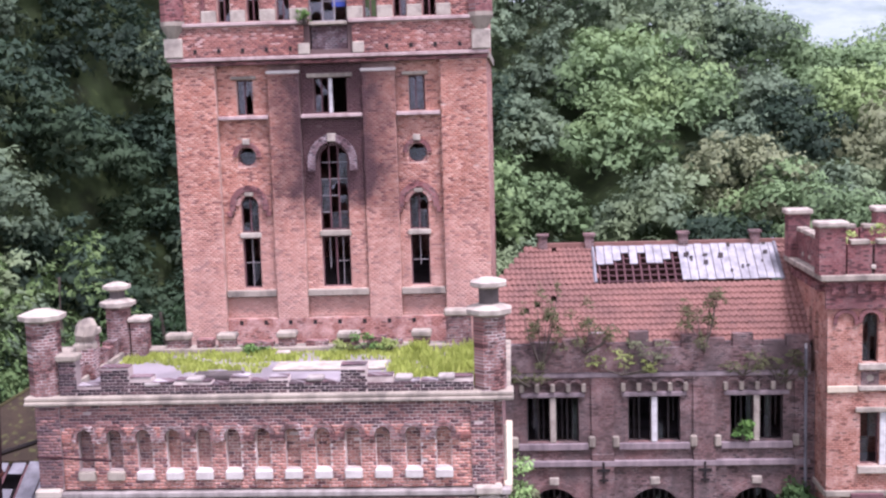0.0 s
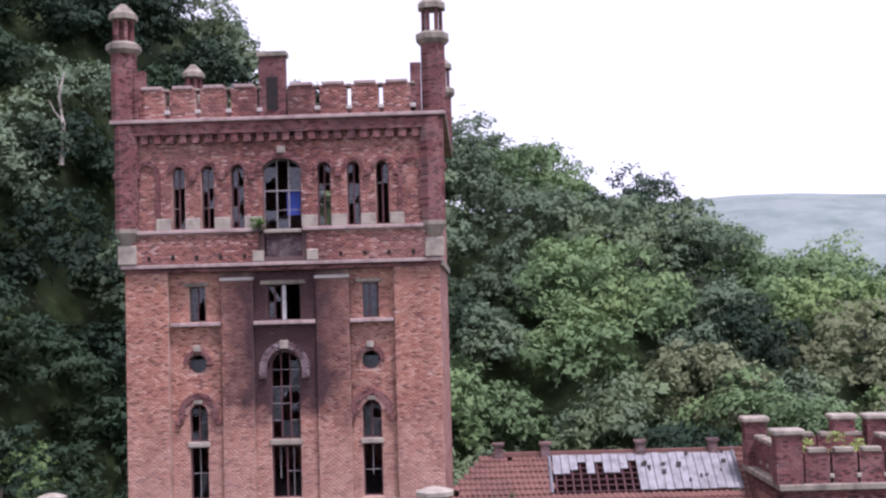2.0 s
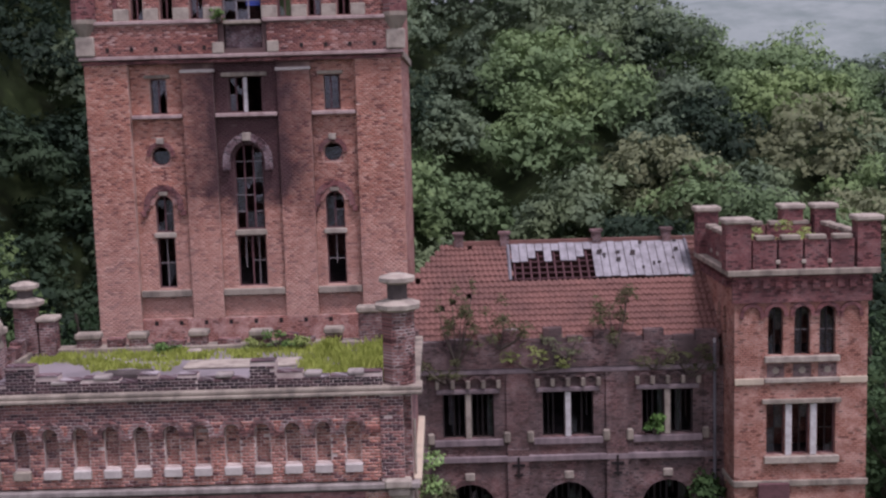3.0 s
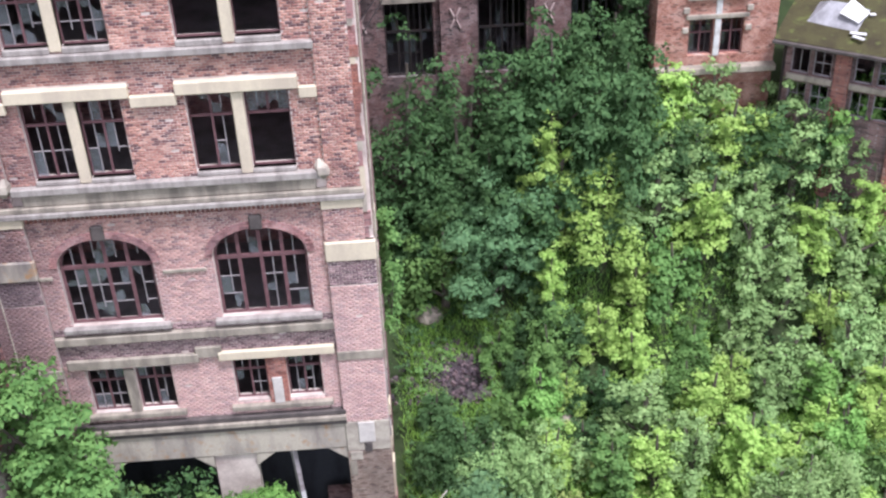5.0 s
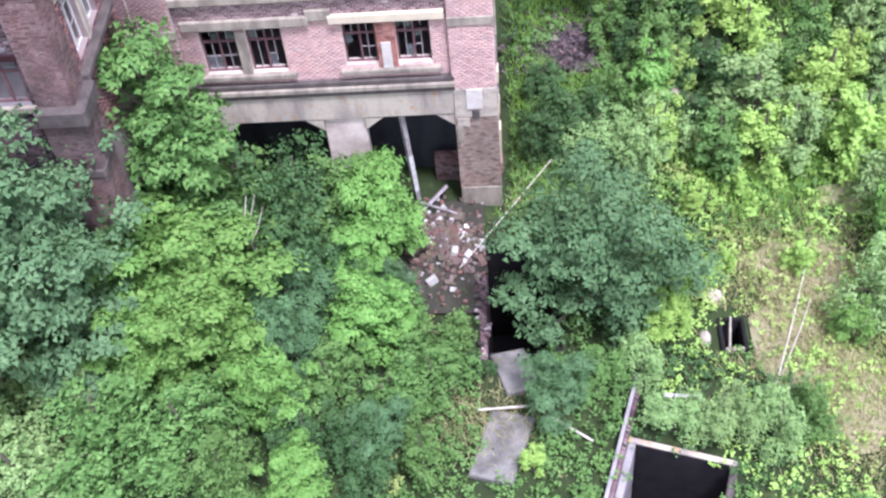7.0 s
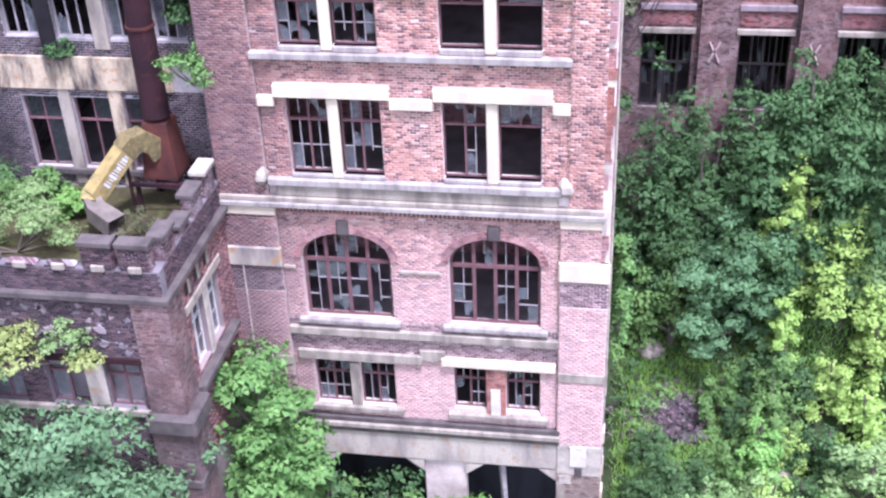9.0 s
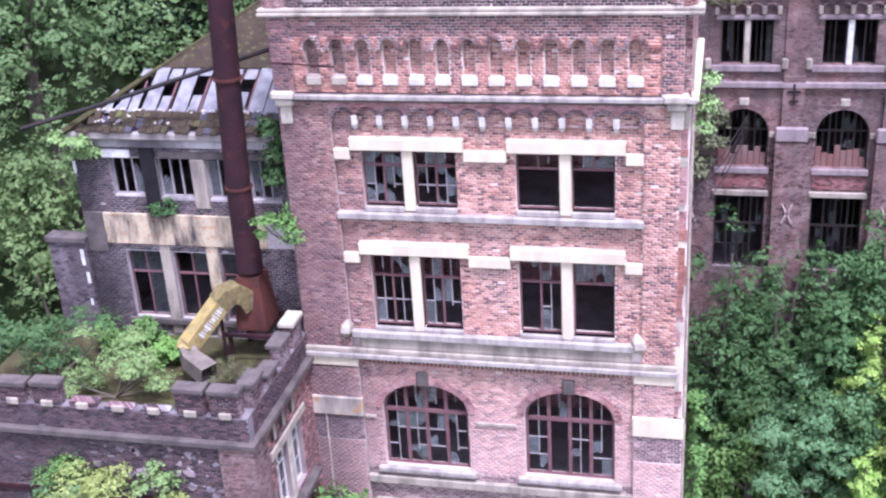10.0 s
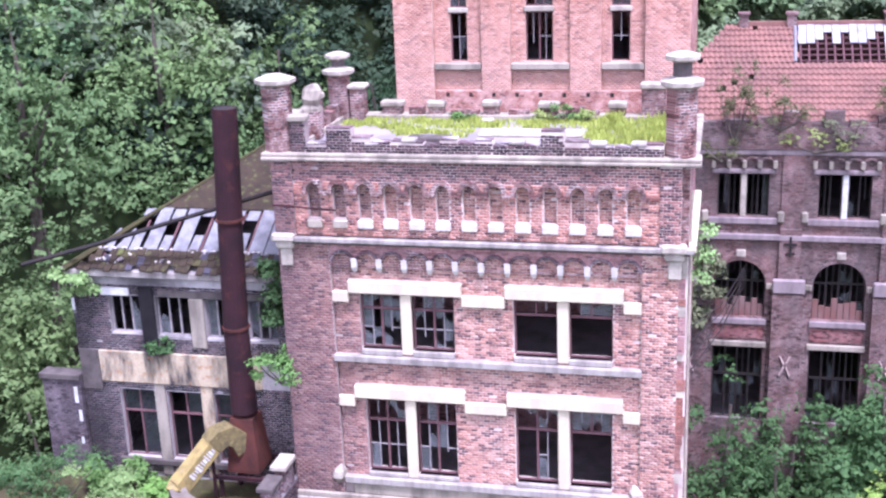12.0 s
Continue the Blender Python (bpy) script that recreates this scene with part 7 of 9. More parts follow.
    part("rotted_boards", single(F, 1.0, 2.4, -0.3, -0.15, 20.9, 22.0, 0.04), WOOD_FRAME, T, "dark rotted timber boards")
    for i, (a, b) in enumerate(pair):
        bm = bmesh.new()
        arch_band(bm, F, a - 0.03, b + 0.03, 20.32, 0.6, 0.22, -0.12, -0.003, 12, legs=0.15)
        part("arch_ring", bm, BRICK_TALL_TOP, T)
        glazing(T, F, a, b, 17.6, 20.9, 0.56, 1, 3, 1.0, 0.25, kept=0.35, seed=520 + i, leaves=2, bar=0.05, glass=GLASS_CLEAR, bars=IRON)
        glazing(T, F, a, b, 14.4, 16.25, 0, 2, 1, 0.6, 0.25, kept=0.35, seed=530 + i, leaves=2, bar=0.05, glass=GLASS_CLEAR, bars=IRON)
    part("mullion", single(F, 2.82, 3.11, -0.06, 0.4, 14.35, 20.3), PAINT_WHITE, T, "white stone mullion")
    for z in (16.6, 19.6, 15.6):
        for u in (1.25, 4.3):
            part("impost", single(F, u, u + 0.3, -0.1, -0.003, z, z + 0.3), STONE_PALE, T)
    part("window_sill", single(F, 1.4, 4.45, -0.16, 0.3, 17.26, 17.58), STONE_PALE, T)
    part("window_sill", single(F, 1.4, 4.45, -0.1, 0.3, 16.27, 16.5), STONE_GREY, T)
    part("plinth_ledge", single(F, -0.05, X1 + 0.02, -0.55, -0.003, 13.6, 13.92), STONE_GREY, T)

    def ramparts(W, u0, u1, n, slits):
        step = (u1 - u0) / n
        for i in range(n):
            a, b = u0 + i * step, u0 + (i + 1) * step
            m = part("merlon", single(W, a + 0.05, b - 0.05, 0, 0.35, 31.58, 32.85, 0), BRICK_TALL_TOP, T)
            part("coping_stone", single(W, a + 0.16, b - 0.16, -0.07, 0.42, 32.851, 33.05), STONE_GREY, m)
            if slits and i:
                part("slit_stone", single(W, a - 0.1, a + 0.1, -0.06, 0.1, 31.8, 31.98), STONE_PALE, m)
                # dark filling paints the shade of the slit
                part("slit_back", single(W, a - 0.05, a + 0.05, 0.12, 0.3, 31.58, 32.6, 0), IRON, m)
    ramparts(Wall("front", -0.2), 0.7, 5.2, 4, True)
    ramparts(L, 0.7, D - 0.6, 4, True)
    ramparts(Wall("right", X1), 0.7, D - 0.6, 4, False)
    ramparts(Wall("back", D), 0.7, 5.2, 4, False)
    for x, y, s in ((0.1, 0.1, 0.55), (X1 - 0.1, 0.1, 0.5), (0.1, D - 0.2, 0.5), (X1 - 0.1, D - 0.2, 0.5), (X1 / 2 + 1.3, D, 0.5)):
        bm = bmesh.new()
        box(bm, x - s, x + s, y - 0.4, y + 0.4, 31.58, 33.6)
        t = part("corner_post", bm, BRICK_TALL_TOP, T)
        bm = bmesh.new()
        soft_box(bm, x - s - 0.12, x + s + 0.12, y - 0.52, y + 0.52, 33.6, 33.85, 0.06)
        part("cap_stone", bm, STONE_PALE, t)
    return T


long_hall()
end_tower()


def yard_shed():
    T = thing("yard_shed", "low brick shed with a mossy felt roof and broken skylight", "building", (26.75, 14.75, 0))
    T.rotation_euler = (0, 0, radians(-32.8))
    F = Wall("front", 0.0)
    wins = []
    for k in range(4):
        a = 0.35 + 2.95 * k
        wins += [(a, a + 0.85, 13.95, 15.25), (a + 1.05, a + 1.9, 13.95, 15.25), (a, a + 0.85, 12.2, 13.5), (a + 1.05, a + 1.9, 12.2, 13.5)]
    bm = bmesh.new()
    wall_sheet(bm, F, 0, 12.2, -0.5, 15.6, wins, 0, 0.35)
    part("front_wall", bm, BRICK_BACK, T)
    for side, at in (("left", 0.0), ("right", 12.2)):
        bm = bmesh.new()
        wall_sheet(bm, Wall(side, at), 0.35, 4.6, -0.5, 15.6, (), 0, 0.35)
        part("side_wall", bm, BRICK_BACK, T)
    bm = bmesh.new()
    box(bm, 0.35, 11.85, 4.3, 4.65, -0.5, 16.0)
    part("back_wall", bm, BRICK_BACK, T)
    for k, (a, b, c, e) in enumerate(wins):
        glazing(T, F, a, b, c, e, 0, 2, 2, 1.0, 0.12, kept=0.25, seed=600 + k, leaves=1, frame_mat=PAINT_GREY, bar=0.05, glass=GLASS_CLEAR)
    for k in range(4):
        part("pilaster", single(F, 2.4 + 2.95 * k, 3.15 + 2.95 * k, -0.14, -0.003, -0.5, 15.4), BRICK_FRIEZE, T, "orange brick pilaster")
        part("window_sill", single(F, 0.2 + 2.95 * k, 2.35 + 2.95 * k, -0.12, 0.3, 13.6, 13.9), STONE_GREY, T)
    bm = bmesh.new()
    tube(bm, [(0.05, -0.2, 4.0), (0.05, -0.2, 15.6)], [0.07, 0.07], 6)
    part("downpipe", bm, IRON, T)
    # the roof rises in a flat curve from the eave
    bm = bmesh.new()
    prof = [(-0.55, 15.72), (0.6, 16.05), (1.8, 16.3), (3.2, 16.48), (4.8, 16.55), (5.0, 16.3)]
    cols = 12
    rows = [[bm.verts.new((-0.45 + 13.0 * i / cols, y, z + 0.07 * noise.noise((i * 0.9, y * 1.3, 4)))) for i in range(cols + 1)] for y, z in prof]
    for p, q in zip(rows, rows[1:]):
        for i in range(cols):
            bm.faces.new((p[i], p[i + 1], q[i + 1], q[i]))
    r = part("roof", bm, MOSS, T, "mossy felt roof")
    m = r.modifiers.new("thick", "SOLIDIFY")
    m.thickness = 0.16
    part("gutter", single(F, -0.5, 12.6, -0.68, -0.52, 15.5, 15.68), STONE_DARK, T, "dark rotted eave gutter")
    # skylight with a torn white pane
    bm = bmesh.new()
    v = [bm.verts.new(p) for p in ((0.55, 1.0, 16.1), (3.0, 0.8, 16.08), (3.1, 2.8, 16.45), (0.7, 2.9, 16.46), (1.4, 1.9, 17.0), (2.3, 1.85, 17.02))]
    for q in ((0, 1, 5, 4), (2, 3, 4, 5), (3, 0, 4), (1, 2, 5)):
        bm.faces.new([v[i] for i in q])
    part("skylight", bm, ZINC_PALE, r, "grey broken skylight")
    bm = bmesh.new()
    v = [bm.verts.new(p) for p in ((2.0, 1.2, 16.72), (2.95, 1.0, 16.45), (3.2, 2.0, 16.62), (2.3, 2.2, 17.12))]
    bm.faces.new(v)
    m = part("torn_pane", bm, PAINT_WHITE, r, "white torn skylight pane").modifiers.new("thick", "SOLIDIFY")
    m.thickness = 0.04
    for x, y, w, a in ((3.1, 0.5, 0.75, 0.1), (3.2, 0.15, 0.6, -0.35), (3.3, 2.3, 0.3, 0.5)):
        bm = bmesh.new()
        soft_box(bm, -w / 2, w / 2, -0.11, 0.11, 0, 0.06, 0.02)
        bmesh.ops.transform(bm, verts=bm.verts, matrix=Matrix.Translation((x, y, 16.02 + 0.16 * y + 0.05)) @ Matrix.Rotation(a, 4, "Z"))
        part("debris", bm, PAINT_WHITE, r, "white broken board")
    return T


def outbuilding():
    """A dark-roofed building that shows behind the shed."""
    T = thing("outbuilding", "low building with a dark slate hipped roof behind the shed", "building", (34.5, 19.5, 0))
    T.rotation_euler = (0, 0, radians(-32.8))
    bm = bmesh.new()
    box(bm, 0, 12, 0, 7, -0.5, 16.2)
    part("wall", bm, BRICK_BACK, T)
    bm = bmesh.new()
    v = [bm.verts.new(p) for p in ((-0.5, -0.5, 16.2), (12.5, -0.5, 16.2), (12.5, 7.5, 16.2), (-0.5, 7.5, 16.2), (3, 3.5, 18.6), (9, 3.5, 18.6))]
    for q in ((0, 1, 5, 4), (1, 2, 5), (2, 3, 4, 5), (3, 0, 4), (3, 2, 1, 0)):
        bm.faces.new([v[i] for i in q])
    part("roof", bm, SLATE, T, "dark slate roof")
    part("eave", single(Wall("front", 0.0), -0.6, 12.6, -0.75, -0.5, 15.95, 16.25), STONE_PALE, T, "pale eave board")
    return T


outbuilding()
yard_shed()

# ---- things in the yard ----
def rubble_heap():
    rng = np.random.default_rng(21)
    bm = bmesh.new()
    for i in range(900):
        a, r = rng.uniform(0, 6.28), abs(rng.normal(0, 1.0))
        x, y = 4.6 + r * 1.2 * math.cos(a), -2.7 + r * 1.45 * math.sin(a)
        s = rng.uniform(0.05, 0.15) * (2.0 if rng.random() < 0.05 else 1)
        if x > 6.25 or x < 1.3 or y > 0.4:
            continue
        z = 0.75 * math.exp(-((x - 4.4) ** 2 / 3 + (y + 2.6) ** 2 / 5)) + s * 0.3
        m = Matrix.Translation((x, y, z)) @ Euler(rng.uniform(0, 6.28, 3)).to_matrix().to_4x4()
        v = [bm.verts.new(m @ Vector((dx * s, dy * s * 0.7, dz * s * 0.5))) for dx in (-1, 1) for dy in (-1, 1) for dz in (-1, 1)]
        for f in ((0, 1, 3, 2), (4, 6, 7, 5), (0, 4, 5, 1), (2, 3, 7, 6), (0, 2, 6, 4), (1, 5, 7, 3)):
            bm.faces.new([v[i] for i in f])
    tagged(part("rubble", bm, RUBBLE_BITS), "heap of broken bricks and plaster at the doorway", "rubble", kind="stuff")
    bm = bmesh.new()
    n = 14
    def hz(x, y):
        return 0.78 * math.exp(-((x - 4.4) ** 2 / 3 + (y + 2.6) ** 2 / 5)) - 0.04 + 0.06 * noise.noise((x * 2, y * 2, 0))
    grid = [[bm.verts.new((1.2 + 5.05 * i / n, -6.2 + 6.2 * j / n, hz(1.2 + 5.05 * i / n, -6.2 + 6.2 * j / n))) for j in range(n + 1)] for i in range(n + 1)]
    for i in range(n):
        for j in range(n):
            bm.faces.new((grid[i][j], grid[i + 1][j], grid[i + 1][j + 1], grid[i][j + 1]))
    tagged(part("rubble_mound", bm, RUBBLE), "mound of trodden dirt and brick dust", "mound", kind="structure")


def bar_thing(name, label, category, pts, radii, mat, n=6):
    T = thing(name, label, category, pts[0])
    o = Vector(pts[0])
    bm = bmesh.new()
    tube(bm, [Vector(p) - o for p in pts], radii, n)
    part("shaft", bm, mat, T)
    return T


def sunk_walls(T, x0, x1, y0, y1, depth, t, mats, name="lining"):
    """Walls that line an opening in the ground, from the rim down."""
    for k, (a, b, c, e, top) in enumerate(((x0 - t, x0, y0 - t, y1 + t, 0.12), (x1, x1 + t, y0 - t, y1 + t, 0.1), (x0 + 0.002, x1 - 0.002, y1, y1 + t, 0.11), (x0 + 0.002, x1 - 0.002, y0 - t, y0, 0.11))):
        bm = bmesh.new()
        soft_box(bm, a, b, c, e, -depth, top, 0.05)
        part(name, bm, mats[k % len(mats)], T)
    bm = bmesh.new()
    # bottom painted black for the shade down in the hole
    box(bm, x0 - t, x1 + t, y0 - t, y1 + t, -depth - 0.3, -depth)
    part("bottom", bm, SOOT_AND_PIT_SHADE, T)


def pit():
    T = thing("brick_pit", "deep open pit lined with crumbling brown brick", "pit", (7.65, -5.45, 0))
    sunk_walls(T, -1.35, 1.35, -2.85, 2.85, 6.5, 0.3, (BRICK_SOOTY, SOOT_AND_PIT_SHADE, SOOT_AND_PIT_SHADE, SOOT_AND_PIT_SHADE))
    rng = random.Random(9)
    for k in range(26):
        bm = bmesh.new()
        x, y = -1.45 + rng.uniform(-0.3, 0.22), -2.8 + k * 0.22 + rng.uniform(-0.1, 0.1)
        soft_box(bm, -0.13, 0.13, -0.09, 0.09, -0.05, 0.07, 0.02)
        bm.transform(Matrix.Translation((x, y, 0.13 + rng.uniform(0, 0.1))) @ Euler((rng.uniform(-0.4, 0.4), rng.uniform(-0.4, 0.4), rng.uniform(0, 3))).to_matrix().to_4x4())
        part("rim_brick", bm, rng.choice((BRICK_SOOTY, BRICK_SOOTY, STONE_DARK, RUBBLE)), T)
    return T


def basin():
    """A sunken concrete basin with a black inside."""
    T = thing("concrete_basin", "sunken concrete basin with pale worn rim and black inside", "basin", (11.75, -12.75, 0))
    T.rotation_euler = (0, 0, math.radians(-17))
    # inner faces blackened to stand for the basin's deep shade
    sunk_walls(T, 0.0, 3.5, -6.4, 0.0, 8.5, 0.3, (PATH_GREY, STONE_DARK, SOOT_AND_PIT_SHADE, SOOT_AND_PIT_SHADE), "basin_wall")
    bm = bmesh.new()
    soft_box(bm, -0.3, 3.7, 0.004, 0.24, 0.124, 0.22, 0.03)
    part("coping_stone", bm, CONCRETE, T, "chipped pale coping along the basin's edge")
    for x0, x1, top, mat, words in ((-0.62, -0.47, 0.5, PATH_GREY, "pale worn rim wall"), (-0.465, -0.305, 0.34, BRICK_SOOTY, "row of dark bricks along the rim")):
        bm = bmesh.new()
        soft_box(bm, x0, x1, -6.4, 2.9, -0.4, top, 0.03)
        part("rim_wall", bm, mat, T, words)
    return T


def hatch():
    T = thing("shaft_hatch", "small square shaft opening with pale concrete edges", "hatch", (15.97, -7.75, 0))
    sunk_walls(T, -0.3, 0.45, -0.65, 0.65, 5.5, 0.16, (SOOT_AND_PIT_SHADE, SOOT_AND_PIT_SHADE, SOOT_AND_PIT_SHADE, STONE_GREY), "shaft_wall")
    bm = bmesh.new()
    tube(bm, [(-0.15, -0.75, 0.15), (0.08, 0.75, 0.17)], [0.05, 0.05], 5)
    part("bar", bm, STONE_PALE, T)
    return T


def lump(name, label, x, y, s, mat, seed, sunk=0.3):
    """A broken lump of stone or concrete."""
    rng = np.random.default_rng(seed)
    T = thing(name, label, "stone", (x, y, ground_height(x, y)))
    bm = bmesh.new()
    bmesh.ops.create_icosphere(bm, subdivisions=2, radius=1.0)
    for v in bm.verts:
        k = 1 + 0.25 * noise.noise(v.co * 1.7 + Vector((seed, 0, 0))) + rng.uniform(-0.05, 0.05)
        v.co = Vector((v.co.x * s[0] * k, v.co.y * s[1] * k, max(-sunk, v.co.z * s[2] * k)))
    part("block", bm, mat, T)
    return T


def earth_patch():
    """A bare patch of black ash and stones beside the tower."""
    bm = bmesh.new()
    n, rings = 22, 6
    rows = []
    for j in range(1, rings + 1):
        row = []
        for i in range(n):
            a = 2 * math.pi * i / n
            r = j / rings * (1 + 0.5 * noise.noise((math.cos(a) * 1.9, math.sin(a) * 1.9, 5)))
            x, y = 10.3 + 2.4 * r * math.cos(a), 8.6 + 1.5 * r * math.sin(a)
            row.append(bm.verts.new((x, y, ground_height(x, y) + 0.22 * (1 - (j / rings) ** 2) - 0.08 + 0.12 * noise.noise((x * 2, y * 2, 1)))))
        rows.append(row)
    c = bm.verts.new((10.3, 8.6, ground_height(10.3, 8.6) + 0.16))
    for i in range(n):
        bm.faces.new((c, rows[0][i], rows[0][(i + 1) % n]))
        for a, b in zip(rows, rows[1:]):
            bm.faces.new((a[i], b[i], b[(i + 1) % n], a[(i + 1) % n]))
    bits = bmesh.new()
    rng = np.random.default_rng(23)
    for k in range(260):
        x, y = 10.3 + rng.normal(0, 1.2), 8.6 + rng.normal(0, 0.8)
        q = rng.uniform(0.05, 0.16)
        m = Matrix.Translation((x, y, ground_height(x, y) + 0.14 * math.exp(-((x - 10.3) ** 2 + (y - 8.6) ** 2) / 3) + 0.06)) @ Euler(rng.uniform(0, 6.28, 3)).to_matrix().to_4x4()
        v = [bits.verts.new(m @ Vector((dx * q, dy * q * 0.7, dz * q * 0.5))) for dx in (-1, 1) for dy in (-1, 1) for dz in (-1, 1)]
        for f in ((0, 1, 3, 2), (4, 6, 7, 5), (0, 4, 5, 1), (2, 3, 7, 6), (0, 2, 6, 4), (1, 5, 7, 3)):
            bits.faces.new([v[i] for i in f])
    tagged(part("rubble", bits, BRICKS_GREY), "small dark stones scattered over black earth", "rubble", kind="stuff")
    tagged(part("earth_mound", bm, EARTH), "bare mound of black ashy earth beside the tower", "mound", kind="structure")


def slab(name, label, x, y, sx, sy, rot, mat, z=0.12):
    T = thing(name, label, "slab", (x, y, 0))
    T.rotation_euler = (0, 0, rot)
    bm = bmesh.new()
    soft_box(bm, -sx, sx, -sy, sy, -0.2, z, 0.06)
    for v in bm.verts:
        v.co.x += 0.12 * math.sin(v.co.y * 5)
    part("block", bm, mat, T)
    return T


def path_strip():
    bm = bmesh.new()
    ctrl = [(20.9, -19), (21.4, -15), (23.3, -11.3), (25.0, -8), (27.4, -4), (30.0, 1), (33, 6), (37, 10)]
    pts = []
    for (xa, ya), (xb, yb) in zip(ctrl, ctrl[1:]):
        pts += [(xa + (xb - xa) * k / 7, ya + (yb - ya) * k / 7) for k in range(7)]
    rows = []
    for x, y in pts:
        w0 = 0.85 + 0.3 * noise.noise((x * 1.3, y * 1.3, 2))
        w1 = 0.85 + 0.3 * noise.noise((x * 1.3, y * 1.3, 9))
        rows.append([bm.verts.new((x - w0, y, ground_height(x - w0, y) + 0.13)), bm.verts.new((x, y + 0.1, ground_height(x, y) + 0.16)), bm.verts.new((x + w1, y + 0.2, ground_height(x + w1, y) + 0.13))])
    for a, b in zip(rows, rows[1:]):
        bm.faces.new((a[0], a[1], b[1], b[0])), bm.faces.new((a[1], a[2], b[2], b[1]))
    tagged(part("path", bm, PATH_GREY), "pale cracked concrete path through the weeds", "path", kind="structure")


rubble_heap()
pit()
basin()
hatch()
path_strip()
slab("stone_slab", "grey concrete slab lying in the weeds", 7.4, -9.3, 0.7, 1.0, 0.2, SLAB_GREY, 0.25)
slab("stone_slab", "cracked grey concrete slab with puddles", 6.8, -12.6, 0.85, 1.5, -0.25, SLAB_GREY, 0.12)
DRY_PATCHES = [(18.6, -8.0, 2.0, 2.6), (19.6, -4.6, 2.4, 2.2), (20.4, -10.8, 1.5, 2.4), (25.0, -3.4, 3.2, 1.3), (23.0, -0.6, 2.6, 1.2)]


def dry_patches():
    """Trodden dry earth with ragged edges, where little grows."""
    bm = bmesh.new()
    n, rings = 30, 7
    for cx, cy, rx, ry in DRY_PATCHES:
        rows = []
        for j in range(rings + 1):
            row = []
            for i in range(n):
                a = 2 * math.pi * i / n
                r = max(j / rings, 0.02) * (1 + 0.4 * noise.noise((math.cos(a) * 1.9 + cx, math.sin(a) * 1.9, cy)))
                x, y = cx + rx * r * math.cos(a), cy + ry * r * math.sin(a)
                if 15.2 < x < 16.75 and -8.65 < y < -6.85:
                    x = 16.75
                if 10.9 < x < 15.6 and y < -12.1:
                    y = -12.1
                row.append(bm.verts.new((x, y, ground_height(x, y) + (0.05 if j < rings else -0.06) + 0.03 * noise.noise((x * 2, y * 2, 1)))))
            rows.append(row)
        for p, q in zip(rows, rows[1:]):
            for i in range(n):
                bm.faces.new((p[i], q[i], q[(i + 1) % n], p[(i + 1) % n]))
    ob = part("bare_ground", bm, DRY_EARTH)
    tagged(ob, "dry trodden earth showing between the weeds", "ground", kind="structure")


dry_patches()
earth_patch()
lump("boulder", "grey concrete boulder in the grass by the tower", 9.1, 11.6, (0.75, 0.6, 0.55), STONE_GREY, 1)
lump("boulder", "dark stone half sunk in black earth", 11.6, 7.6, (0.5, 0.4, 0.3), STONE_DARK, 2)
lump("boulder", "grey rubble stone on the bare earth", 9.9, 8.9, (0.35, 0.3, 0.25), STONE_GREY, 3)
lump("boulder", "pale stone block lying among the shrubs", 15.4, 5.9, (0.6, 0.5, 0.3), STONE_GREY, 4)
lump("boulder", "white lime-covered lump near the shaft opening", 15.55, -5.9, (0.4, 0.35, 0.45), STONE_PALE, 5)
lump("boulder", "white crumbled concrete lump at the shaft's edge", 14.95, -7.9, (0.25, 0.35, 0.3), STONE_PALE, 6)
lump("boulder", "mossy broken block in the grass", 4.6, -8.6, (0.45, 0.35, 0.3), STONE_GREY, 7)
lump("boulder", "mossy broken block in the grass", 5.3, -7.4, (0.5, 0.25, 0.22), STONE_PALE, 8)
bar_thing("fallen_pole", "long thin pale pole leaning over the rubble", "pole", [(5.2, -4.2, 0.5), (6.8, -2.2, 0.9), (9.3, 0.9, 1.6)], [0.022, 0.022, 0.02], DEADWOOD)
bar_thing("bare_sapling", "dead bleached sapling standing in dry weeds", "dead tree", [(17.3, -10.3, 0), (17.9, -8.8, 1.2), (18.7, -6.6, 2.6)], [0.03, 0.025, 0.012], DEADWOOD)
bar_thing("bare_sapling", "dead bleached sapling standing in dry weeds", "dead tree", [(17.6, -9.8, 0), (18.4, -8.4, 0.9), (18.9, -7.4, 1.7)], [0.02, 0.018, 0.01], DEADWOOD)
bar_thing("fallen_pipe", "pale pipe lying across the concrete slab", "pipe", [(5.9, -11.1, 0.25), (8.0, -11.0, 0.28), (10.2, -12.6, 0.2)], [0.05, 0.05, 0.05], DEADWOOD)
bar_thing("fallen_plank", "short white plank in the weeds", "plank", [(13.0, -10.7, 0.3), (14.4, -10.9, 0.35)], [0.1, 0.1], PAINT_WHITE, 4)
POST = bar_thing("steel_post", "grey post with flaking white foot standing in the doorway", "post", [(3.3, 0.35, 0.0), (3.02, 0.4, 5.4)], [0.14, 0.14], PAINT_GREY, 4)
bm = bmesh.new()
tube(bm, [(-0.03, 0.005, 0.6), (-0.14, 0.025, 2.75)], [0.148, 0.148], 4)
part("foot", bm, PAINT_WHITE, POST, "flaking white paint on the post's foot")
bar_thing("fallen_beam", "grey beam fallen across the doorway", "beam", [(2.2, -2.6, 0.4), (4.6, 0.6, 0.5)], [0.1, 0.1], PAINT_GREY, 4)
bar_thing("fallen_beam", "grey beam fallen across the doorway", "beam", [(3.5, -0.5, 0.7), (5.1, -1.3, 0.75)], [0.06, 0.06], PAINT_GREY, 4)
